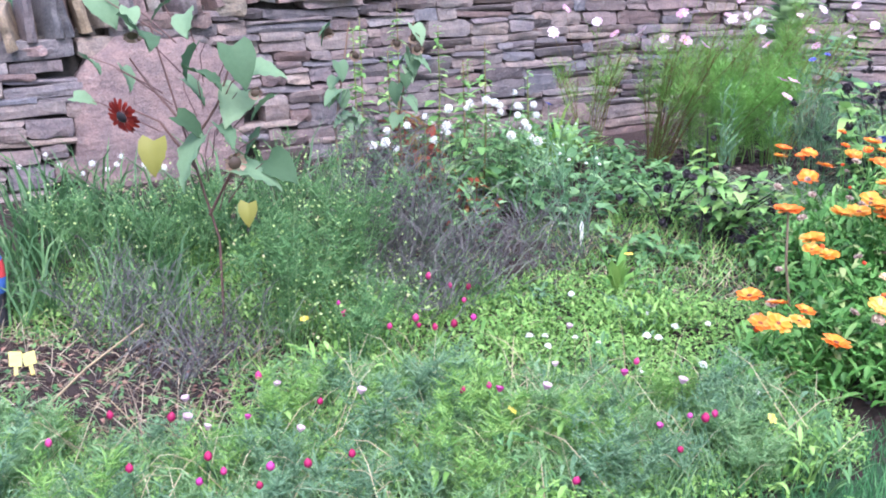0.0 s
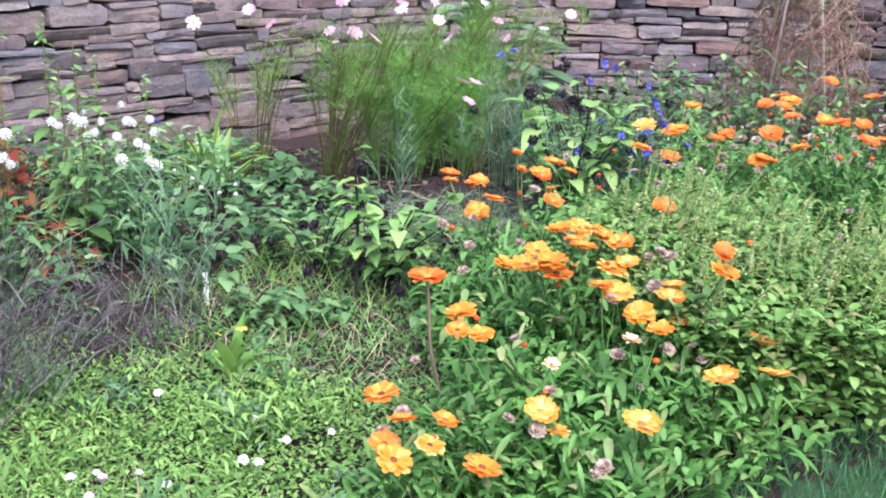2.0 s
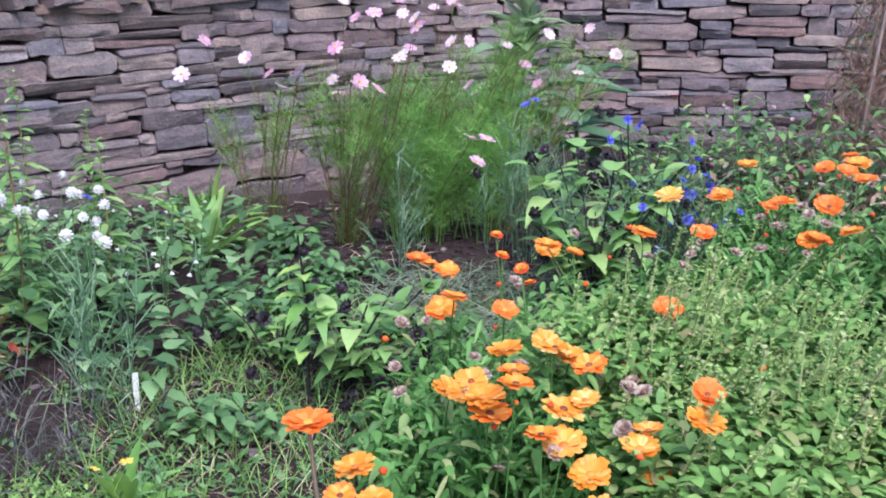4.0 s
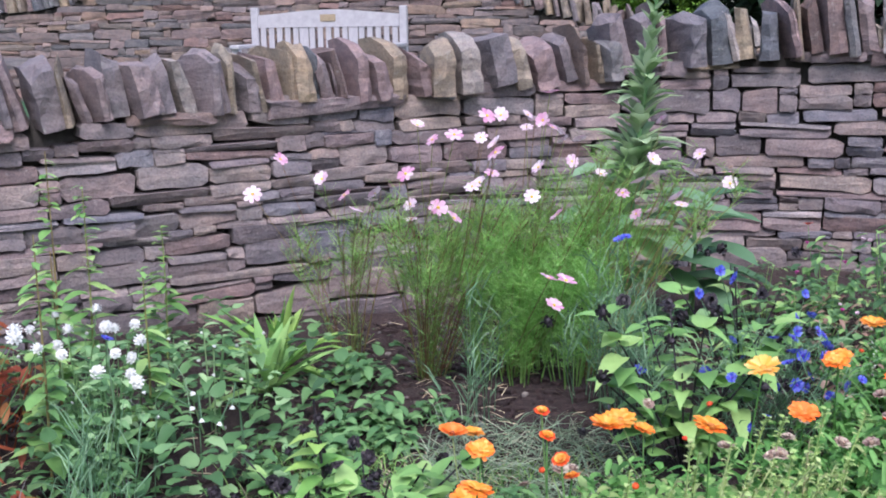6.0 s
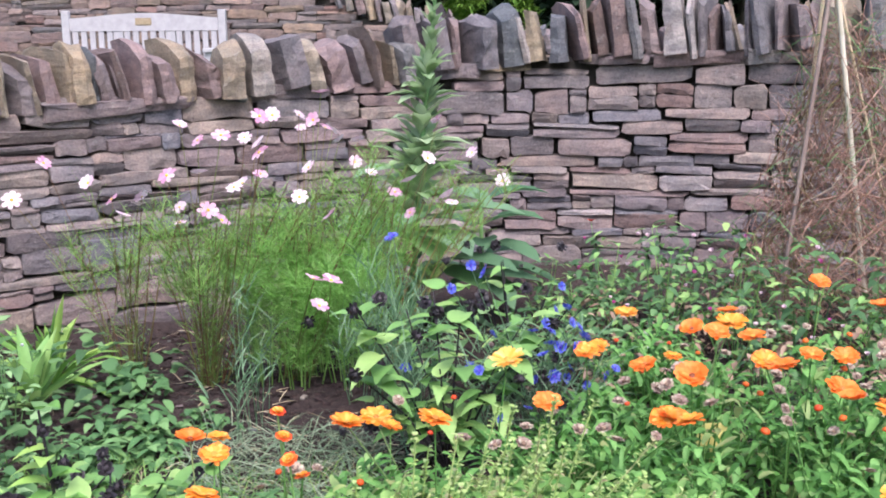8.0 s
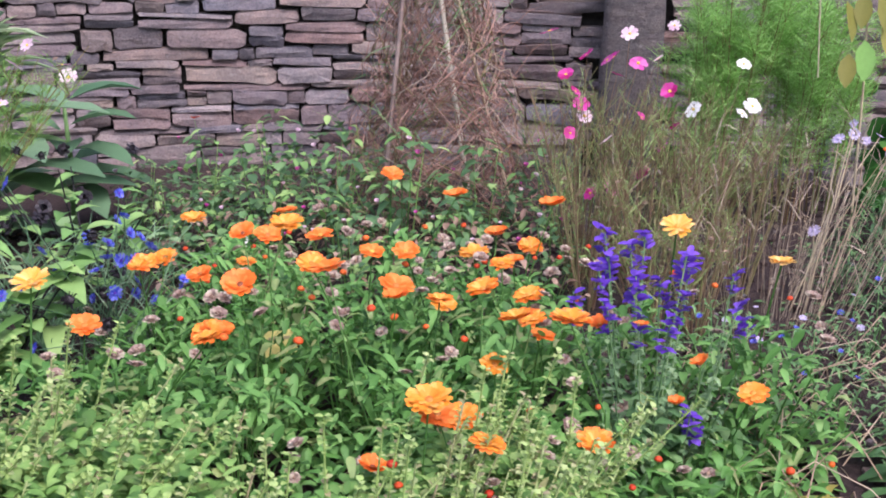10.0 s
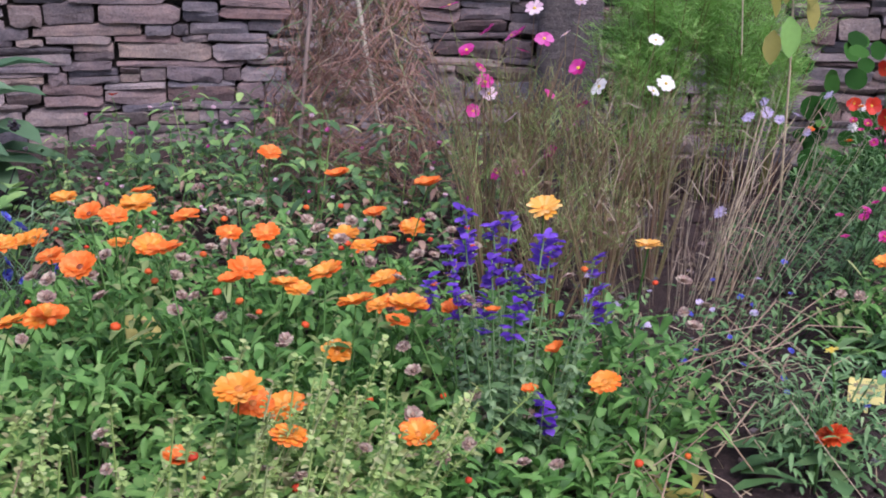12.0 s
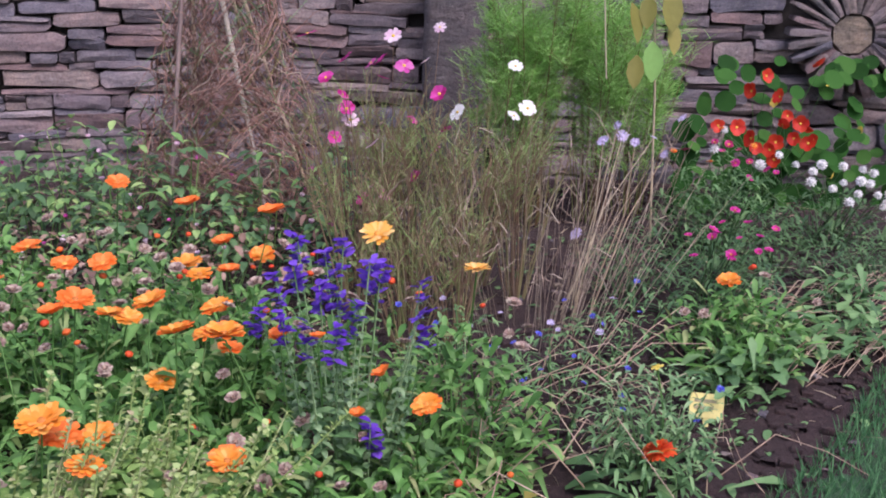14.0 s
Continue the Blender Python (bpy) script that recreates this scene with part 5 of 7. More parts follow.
mullein(on_ground(1.27, 5.25), 1.16)
foot = on_ground(1.52, 5.35)
ob = thing("broad_leaved_plant", "young mullein with very broad blue-green felted leaves", "plant", foot)
for z, ln, a, rise in ((0.36, 0.24, -0.3, 0.5), (0.44, 0.26, 0.25, 0.45), (0.28, 0.26, -0.7, 0.25), (0.2, 0.28, -0.1, 0.1), (0.3, 0.22, -1.5, 0.4), (0.4, 0.2, -2.3, 0.6), (0.24, 0.26, 0.6, 0.2), (0.16, 0.24, -1.1, 0.1), (0.34, 0.2, 2.8, 0.5)):
    b = Builder()
    leaf(b, (0.02 * math.cos(a), 0.02 * math.sin(a), z), (math.cos(a), math.sin(a), rise), ln, ln * 0.48, 0.35, 0.3, OVAL, wave=0.05)
    part("leaf", b.mesh("leaf", [broad_felt]), ob)
b = Builder()
tube(b, [(0, 0, 0), (0.005, 0, 0.25), (0, 0, 0.46)], 0.012, 0.006, 6)
part("stem", b.mesh("stem", [felt_green]), ob)


# ---- cornflowers ----
CORN = ((1.74, 4.15, 0.49), (1.7, 4.15, 0.43), (1.66, 4.18, 0.42), (1.75, 4.12, 0.46), (1.71, 4.1, 0.33), (1.77, 4.15, 0.44), (1.79, 4.2, 0.4), (1.73, 4.2, 0.53), (1.59, 4.15, 0.38), (1.56, 4.15, 0.42), (1.54, 3.92, 0.63), (1.51, 3.95, 0.64), (1.53, 3.78, 0.45), (1.68, 4.05, 0.4), (1.76, 4.05, 0.42), (1.63, 4.2, 0.36))
foot = on_ground(1.68, 4.2)
ob = thing("cornflower_plant", "sprawling cornflower with bright blue flowers on thin stems", "flowering plant", foot, "cornflowers")
flowered(ob, foot, [(x, y - 0.04, z + 0.05) for x, y, z in CORN] + [(x + rnd(-0.12, 0.14), y + rnd(-0.1, 0.05), z + rnd(-0.08, 0.02)) for x, y, z in CORN], [corn_head], 0.0185, blue_green, 0.0012, up=0.4, spill=0.8)
b = Builder()
p = spread(420, 0.2, 0.0, 0.28)
blades(b, p, p + ways(420, (0.1, 1.2)) * many(420, 0.05, 0.13)[:, None], 0.003)
part("foliage", b.mesh("foliage", [blue_green]), ob)
for (x, y), top in (((1.3, 4.35), (1.276, 4.48, 0.637)), ((1.33, 4.33), (1.297, 4.33, 0.676)), ((0.15, 3.55), (0.19, 3.6, 0.57)), ((1.36, 4.0), (1.34, 4.15, 0.37))):
    foot = on_ground(x, y)
    ob = thing("cornflower_plant", "slender cornflower with a single blue flower", "flowering plant", foot, "cornflowers")
    flowered(ob, foot, [top], [corn_head], 0.021, blue_green, 0.0016)
    b = Builder()
    p = spread(60, 0.04, 0.02, 0.3)
    blades(b, p, p + ways(60, (0.4, 1.6)) * many(60, 0.04, 0.1)[:, None], 0.003)
    part("foliage", b.mesh("foliage", [blue_green]), ob)


def stalky(at, n, r, h, mat, label, name, category, w=0.004, kinks=5, lean=(0, 0), group=""):
    """A tuft of thin upright stalks with narrow leaves."""
    ob = thing(name, label, category, at, group)
    s, b = Builder(), Builder()
    for i in range(n):
        a, q = rnd(0, 6.28), r * math.sqrt(rnd(0, 1))
        f = np.array((0.5 * q * math.cos(a), 0.5 * q * math.sin(a), -0.01))
        t = np.array((q * math.cos(a) + lean[0] * rnd(0.3, 1.2), q * math.sin(a) + lean[1] * rnd(0.3, 1.2), h * rnd(0.55, 1.08)))
        m = (f + t) / 2 + np.array((rnd(-0.03, 0.03), rnd(-0.03, 0.03), 0.02))
        tube(s, [f, m, t], w * 0.45, w * 0.22, 3)
        k = kinks
        tt = many(k, 0.25, 1.0)[:, None]
        p = np.where(tt < 0.5, f + (m - f) * tt * 2, m + (t - m) * (tt * 2 - 1))
        blades(b, p, p + ways(k, (0.2, 1.6)) * many(k, 0.03, 0.09)[:, None], w)
    part("stalk_tuft", s.mesh("stalk_tuft", [mat]), ob)["kind"] = "stuff"
    if b.f:
        part("leaf_tuft", b.mesh("leaf_tuft", [mat]), ob)["kind"] = "stuff"
    return ob


for x, y, h, r, n in ((1.28, 4.4, 0.52, 0.11, 26), (1.36, 4.3, 0.44, 0.1, 14), (1.18, 4.45, 0.3, 0.1, 8), (0.93, 4.3, 0.42, 0.1, 8), (0.88, 4.2, 0.26, 0.07, 5), (0.27, 3.35, 0.4, 0.1, 14)):
    stalky(on_ground(x, y), n, r, h, blue_green, "tuft of grey-green cornflower stalks with narrow leaves", "cornflower_tuft", "plant", 0.0032, 8, group="cornflowers")
b = Builder()
p = np.stack([many(1300, 0.82, 1.32), many(1300, 3.6, 4.2), np.zeros(1300)], 1)
p[:, 2] = [ground_z(x, y) + rnd(0, 0.05) for x, y, _ in p]
blades(b, p, p + ways(1300, (-0.05, 0.4)) * many(1300, 0.05, 0.15)[:, None], 0.0026, 0.14)
tagged(new("fallen_stalks", b.mesh("fallen_stalks", [pale_stalk])), "pale grey-green fallen stalks matted on the soil", "plant litter", kind="stuff")


# ---- black-podded plants ----
def pod_plant(at, spots, leaf_n, r, h, ln, label):
    ob = thing("black_podded_plant", label, "plant", at, "black-podded plants")
    s, b = Builder(), Builder()
    for i in range(9):
        a, q = rnd(0, 6.28), rnd(0.3, 1) * r
        tip = np.array((q * math.cos(a), q * math.sin(a), h * rnd(0.45, 1.0)))
        tube(s, [(0, 0, 0), tip * 0.5 + (0, 0, 0.03), tip], 0.004, 0.0018, 4)
        m = leaf_n // 9
        t = many(m, 0.25, 1.0)[:, None]
        leaves(b, tip * t + np.random.normal(0, 0.012, (m, 3)), ways(m, (0.0, 0.8)), many(m, *ln), many(m, ln[0] * 0.5, ln[1] * 0.6), many(m, 0.2, 0.7), 0.25, HEART)
    part("branchwork", s.mesh("branchwork", [black_stem]), ob, "thin black branches")
    part("foliage", b.mesh("foliage", [pod_leaf]), ob)
    for p in spots:
        part("seed_pod", pod_mesh, ob, "black papery seed pod", facing(p, (rnd(-1, 1), rnd(-1, 1), rnd(-1, 0.6)), 0, rnd(0.012, 0.017)))


def ring_spots(n, r, z0, z1):
    return [np.array(v) for v in spread(n, r, z0, z1, 0.5)]


pod_plant(on_ground(0.8, 3.5), [np.array((0.0, 0.0, z)) for z in (0.12, 0.17, 0.21, 0.27)] + ring_spots(18, 0.28, 0.06, 0.22), 126, 0.3, 0.3, (0.045, 0.085), "bright green plant with black stems and black seed pods")
pod_plant(on_ground(0.62, 3.6), ring_spots(7, 0.2, 0.08, 0.22), 70, 0.22, 0.22, (0.04, 0.065), "bright green plant with black stems and black seed pods")
pod_plant(on_ground(1.45, 4.02), ring_spots(22, 0.34, 0.14, 0.52), 126, 0.27, 0.46, (0.06, 0.115), "tall bright green plant hung with black seed pods")
pod_plant(on_ground(1.62, 4.5), ring_spots(9, 0.2, 0.3, 0.5), 54, 0.22, 0.5, (0.06, 0.1), "tall bright green plant hung with black seed pods")
s = Builder()
tube(s, [on_ground(0.72, 3.43), (0.73, 3.42, 0.35), (0.72, 3.405, 0.53)], 0.005, 0.0025, 5)
ob = thing("black_podded_plant", "single black stalk with pods and a few leaves", "plant", (0, 0, 0), "black-podded plants")
part("stalk", s.mesh("stalk", [black_stem]), ob)
for k in range(8):
    z = 0.22 + 0.04 * k
    part("seed_pod", pod_mesh, ob, m=facing((0.725 + rnd(-0.035, 0.035), 3.41 + rnd(-0.03, 0.03), z), (rnd(-1, 1), -0.4, 0), 0, 0.011))
b = Builder()
leaves(b, np.stack([np.full(12, 0.725), np.full(12, 3.41), many(12, 0.24, 0.55)], 1), ways(12), many(12, 0.05, 0.09), many(12, 0.035, 0.05), 0.4, 0.25, HEART)
part("foliage", b.mesh("foliage", [bright_green]), ob)

# ---- white everlastings and the leafy left bed ----
WHITE_NEAR = ((-0.28, 3.35, 0.53), (-0.22, 3.35, 0.56), (-0.14, 3.35, 0.59), (-0.14, 3.3, 0.54), (-0.19, 3.35, 0.48), (-0.35, 3.35, 0.51), (-0.32, 3.35, 0.45), (-0.15, 3.4, 0.5), (0.02, 3.6, 0.54), (0.08, 3.6, 0.53), (-0.03, 3.6, 0.58), (0.0, 3.55, 0.58), (-0.09, 3.6, 0.57), (-0.37, 3.19, 0.49), (-0.33, 3.2, 0.5))
WHITE_FAR = ((-0.12, 3.8, 0.52), (-0.05, 3.8, 0.56), (-0.04, 3.78, 0.49), (0.06, 3.8, 0.58), (0.07, 3.82, 0.53), (0.13, 3.85, 0.53), (0.14, 3.85, 0.49), (0.1, 3.8, 0.47), (0.05, 3.8, 0.42), (0.12, 3.83, 0.41), (0.15, 3.8, 0.4), (0.01, 3.75, 0.54), (0.08, 3.84, 0.52), (0.11, 3.86, 0.44))
for foot, fl in ((on_ground(-0.18, 3.42), WHITE_NEAR), (on_ground(0.04, 3.82), WHITE_FAR)):
    ob = thing("everlasting_plant", "leafy plant with clusters of round white everlasting flowers", "flowering plant", foot, "white everlastings")
    flowered(ob, foot, fl, [everlasting_head], 0.0165, mid_green, 0.0015, up=0.8)
    part("foliage", leafy_clump(220, 0.2, 0.3, (0.03, 0.07), (0.012, 0.022), mid_green, LANCE), ob)

broad_leaf = []
for m in (bed_leaf, dark_green, bed_leaf, soft_green, bed_leaf, dark_green):
    b = Builder()
    leaf(b, (0, 0, 0), (1, 0, 0.3), 1.0, rnd(0.5, 0.72), rnd(0.25, 0.7), rnd(0.15, 0.5), HEART, wave=0.08)
    broad_leaf.append(b.mesh("leaf", [m]))


def broad_plant(x, y, sc, n=36, name="broad_leaved_plant", label="low plant with broad soft green leaves covering the soil"):
    foot = on_ground(x, y)
    ob = thing(name, label, "plant", foot, "broad-leaved plants")
    for q in spread(n, 0.17 * sc, 0.03, 0.2 * sc):
        part("leaf", random.choice(broad_leaf), ob, m=Matrix.Translation(q) @ Matrix.Rotation(math.atan2(q[1], q[0]) + rnd(-1.2, 1.2), 4, "Z") @ Matrix.Rotation(rnd(-0.5, 0.4), 4, "Y") @ Matrix.Scale(rnd(0.03, 0.075), 4))
    return ob


for x, y, sc in ((-0.15, 3.7, 1.1), (0.1, 4.05, 1.0), (0.3, 3.9, 1.0), (0.2, 4.3, 1.0), (-0.05, 4.2, 1.2), (0.0, 4.5, 1.0), (0.15, 3.6, 1.0), (0.4, 3.75, 0.8), (-0.25, 4.0, 1.2), (-0.4, 3.7, 1.2), (-0.3, 4.4, 1.1), (-0.5, 4.2, 1.1), (0.3, 3.45, 0.8), (-0.1, 3.2, 1.0)):
    broad_plant(x, y, sc)
for x, y in ((0.2, 3.75), (0.28, 3.85), (0.35, 3.95), (0.22, 3.95), (0.4, 3.85), (0.15, 3.85)):
    foot = on_ground(x, y, 0.1)
    a = rnd(0, 6.28)
    s = Builder()
    d = np.array((math.cos(a), math.sin(a), 0))
    tube(s, [(0, 0, -0.1), d * 0.02 + (0, 0, 0.1), d * 0.06 + (0, 0, 0.14), d * 0.11 + (0, 0, 0.1)], 0.002, 0.0015, 4)
    ob = thing("nodding_flower", "arching pale stem with a small white flower", "flowering plant", foot)
    part("stem", s.mesh("stem", [blue_green]), ob)
    part("flower_head", cup_heads[2], ob, m=facing(d * 0.11 + (0, 0, 0.1), d * 0.5 - (0, 0, 1), 0, 0.012))

for x, y, sc in ((0.42, 4.1, 0.8), (0.5, 4.35, 0.7), (0.3, 4.6, 0.8), (0.12, 4.75, 0.9), (0.5, 4.65, 0.6), (0.45, 3.9, 0.7), (0.58, 3.75, 0.6), (-0.15, 4.85, 0.8), (1.75, 4.65, 0.9), (1.5, 4.45, 0.8), (1.9, 4.75, 0.8), (1.65, 4.95, 0.8), (1.45, 4.75, 0.9)):
    broad_plant(x, y, sc, 24)
# tall leafy stalks near the wall at the low end, some leaves turned red
for x, y, h in ((-0.05, 3.72, 0.64), (-0.15, 3.95, 0.55), (-0.42, 3.8, 0.6), (-0.58, 3.95, 0.66), (0.1, 3.95, 0.5), (-0.3, 4.4, 0.62), (-0.5, 4.55, 0.7), (-0.62, 4.3, 0.66), (-0.2, 4.7, 0.45)):
    foot = on_ground(x, y)
    ob = thing("leafy_stalk", "tall green stalk with paired pointed leaves before the wall", "plant", foot, "leafy stalks")
    s, b = Builder(), Builder()
    tube(s, [(0, 0, 0), (0.01, 0, h * 0.5), (0.0, 0.02, h)], 0.005, 0.002, 4)
    m = 38
    t = np.sort(many(m, 0.15, 1.0))
    leaves(b, np.stack([0 * t, 0.01 * t, t * h], 1), ways(m, (-0.1, 0.6)), (1.35 - t) * many(m, 0.07, 0.11), (1.35 - t) * many(m, 0.03, 0.05), 0.35, 0.25, OVAL)
    part("stem", s.mesh("stem", [red_stem]), ob)
    part("foliage", b.mesh("foliage", [pod_leaf]), ob)
red_clump = leafy_clump(34, 0.14, 0.34, (0.05, 0.09), (0.02, 0.03), autumn_leaf, LANCE, rise=(-0.3, 0.9))
for x, y in ((-0.05, 3.45), (-0.32, 3.92), (-0.4, 4.02), (-0.28, 3.8)):
    foot = on_ground(x, y)
    ob = thing("reddened_plant", "plant with leaves turned red and orange", "plant", foot)
    part("foliage", red_clump, ob, m=Matrix.Rotation(rnd(0, 6), 4, "Z") @ Matrix.Scale(0.7 if y < 3.6 else 1.0, 4))


def strap_plant(at, n, h, mat, label):
    ob = thing("strap_leaved_plant", label, "plant", at)
    b = Builder()
    a = many(n, 0, 6.28)
    q = many(n, 0.1, 1.0)
    leaves(b, np.zeros((n, 3)) + (0, 0, 0.01), np.stack([np.cos(a) * q, np.sin(a) * q, 1.3 - q], 1), many(n, h * 0.6, h), many(n, 0.03, 0.045), many(n, 0.1, 0.5), 0.4, LANCE)
    part("foliage", b.mesh("foliage", [mat]), ob)


strap_plant(on_ground(0.2, 4.68), 30, 0.42, bright_green, "bright green rosette of long upright leaves")
strap_plant(on_ground(0.26, 4.4), 24, 0.3, pod_leaf, "pale green rosette of spreading leaves")
strap_plant(on_ground(0.42, 3.0), 14, 0.2, bright_green, "bright green rosette of upright leaves in grass")
tuft = leafy_clump(46, 0.1, 0.1, (0.04, 0.08), (0.02, 0.035), mid_green, OVAL)
for x, y in ((0.66, 4.12), (0.62, 4.2), (0.72, 4.05), (0.6, 3.95), (0.55, 4.05), (0.78, 4.25), (0.5, 4.55), (0.85, 3.85), (1.05, 3.75), (0.66, 3.3), (0.9, 3.3), (0.5, 3.3)):
    foot = on_ground(x, y)
    ob = thing("small_weed", "small green weed with soft leaves on bare soil", "weed", foot, "weeds")
    part("foliage", tuft, ob, m=Matrix.Rotation(rnd(0, 6), 4, "Z") @ Matrix.Scale(rnd(0.6, 1.1), 4))


# ---- left end: lavender, sunflower, feathery green ----
def lavender(at, n, r, h, label, lean):
    ob = stalky(at, n, r, h, grey_purple, label, "lavender_bush", "shrub", 0.0024, 11, lean, "withered lavender")
    b, m = Builder(), n * 5
    p = spread(m, r * 1.1, 0.05 * h, h, 0.7) + np.outer(many(m, 0, 1), (lean[0], lean[1], 0))
    blades(b, p, p + ways(m, (-0.1, 0.8)) * many(m, 0.04, 0.12)[:, None], 0.002, 0.15)
    part("wispy_growth", b.mesh("wispy_growth", [moss_mauve]), ob)["kind"] = "stuff"
    b, m = Builder(), int(n * 1.2)
    p = spread(m, r, 0.0, 0.4 * h, 0.7)
    d = np.stack([many(m, 0.1, 1.1), many(m, -0.4, 0.3), many(m, 0.4, 1.1)], 1)
    blades(b, p, p + d * many(m, 0.5, 0.95)[:, None] * h, 0.0034, 0.12)
    part("silvery_sprays", b.mesh("silvery_sprays", [silver_spray]), ob, "silvery leaning sprays")["kind"] = "stuff"
    return ob


silver_spray = leafy("silvery_spray", ((0.0, (0.116, 0.109, 0.119)), (0.6, (0.197, 0.190, 0.197)), (1.0, (0.177, 0.224, 0.150))), through_light=0.15)
for x, y, n, r, h, lean in ((-0.28, 3.05, 60, 0.26, 0.4, (-0.05, -0.05)), (-0.12, 2.95, 40, 0.24, 0.3, (0.14, -0.06)), (0.13, 3.15, 16, 0.2, 0.2, (0.16, 0.0)), (-0.2, 2.72, 22, 0.2, 0.18, (0.1, -0.06)),
                            (-0.72, 2.3, 26, 0.24, 0.22, (0.1, 0)), (-0.95, 2.5, 26, 0.2, 0.26, (0, 0)), (-0.42, 3.3, 45, 0.2, 0.48, (0.05, 0))):
    lavender(on_ground(x, y), n, r, h, "withered grey-purple lavender bush leaning over", lean)
for x, y, h, nth in ((-0.5, 2.55, 0.42, 1500), (-0.38, 2.8, 0.46, 1500), (-0.55, 2.9, 0.5, 1200), (-0.95, 2.95, 0.34, 1000), (-1.25, 3.0, 0.3, 1000), (-1.0, 3.3, 0.3, 900), (-0.28, 2.45, 0.26, 900)):
    foot = on_ground(x, y)
    ob = thing("feathery_plant", "fine feathery green plant with tiny buds", "plant", foot, "feathery plants")
    fo, st = feathery(22, h, 0.21, int(nth * 1.5), mid_green, soft_green, (0.015, 0.04), 0.0024)
    part("foliage", fo, ob)
    b = Builder()
    p = spread(260, 0.22, 0.3 * h, h * 1.02, 0.7)
    leaves(b, p, ways(260, (0.2, 1.5)), many(260, 0.006, 0.011), many(260, 0.005, 0.009), 0.1, 0.3, OVAL)
    part("bud_dusting", b.mesh("bud_dusting", [seed_green]), ob)["kind"] = "stuff"
    part("branchwork", st, ob)
for x, y, h in ((-1.1, 3.1, 0.28), (-1.35, 3.3, 0.28), (-0.9, 3.25, 0.28), (-1.5, 3.05, 0.26), (-1.6, 3.4, 0.24), (-0.75, 3.45, 0.3), (-1.0, 2.75, 0.2), (-1.35, 2.7, 0.2), (-1.75, 2.85, 0.22), (-1.6, 2.4, 0.2), (-1.95, 2.6, 0.2), (-2.1, 3.0, 0.22), (-1.6, 2.0, 0.18)):
    foot = on_ground(x, y)
    ob = thing("strap_clump", "clump of arching green strap leaves below the wall", "plant", foot, "strap clumps")
    b = Builder()
    p = spread(110, 0.12, 0, 0.02)
    blades(b, p, p + ways(110, (0.5, 2.2)) * many(110, 0.08, 0.17)[:, None] * h / 0.24, 0.008, 0.25)
    part("foliage", b.mesh("foliage", [dark_green if rnd(0, 1) > 0.4 else mid_green]), ob)
WHITE_LOW = ((-1.81, 3.6, 0.3), (-1.65, 3.6, 0.31), (-1.56, 3.6, 0.28), (-1.52, 3.6, 0.32), (-1.46, 3.6, 0.3), (-1.4, 3.55, 0.33), (-1.38, 3.55, 0.36), (-1.24, 3.6, 0.31), (-1.31, 3.6, 0.32), (-1.7, 3.6, 0.35))
foot = on_ground(-1.5, 3.55)
ob = thing("everlasting_plant", "low plant with small white flowers at the wall's foot", "flowering plant", foot, "white everlastings")
flowered(ob, foot, WHITE_LOW, [everlasting_head], 0.013, mid_green, 0.0014)


def heart_leaf(mat, seed):
    """A broad heart-shaped leaf of unit length with lobed base, ripples and a hanging tip."""
    r = random.Random(seed)
    b, rows, cols = Builder(), 9, 7
    verts = []
    for i in range(rows):
        t = i / (rows - 1)
        half = 0.46 * (math.sin(math.pi * min(1.0, t * 0.86 + 0.14) ** 0.75) ** 0.8) * (1 - 0.25 * t) + 0.004
        for j in range(cols):
            q = 2 * j / (cols - 1) - 1
            lobe = -0.14 * abs(q) * max(0.0, 0.3 - t) / 0.3
            ripple = 0.035 * noise.noise((q * 2 + seed, t * 4, seed)) + 0.03 * math.sin(t * 26 - abs(q) * 9) * (0.3 + abs(q))
            verts.append((q * half, -t - lobe, 0.13 * abs(q) * half * 2 + ripple - 0.35 * t * t))
    b.add(verts, [(i * cols + j, i * cols + j + 1, (i + 1) * cols + j + 1, (i + 1) * cols + j) for i in range(rows - 1) for j in range(cols - 1)])
    return b.mesh("leaf", [mat])


yellowed = leafy("yellowed_leaf", ((0.0, (0.2, 0.2, 0.04)), (1.0, (0.34, 0.31, 0.08))))
sun_leaves = [heart_leaf(sun_leaf, k) for k in range(5)]
yellow_leaf = heart_leaf(yellowed, 9)


purple_stem = leafy("purple_stem", ((0.0, (0.1, 0.05, 0.055)), (1.0, (0.16, 0.09, 0.08))), through_light=0.0)


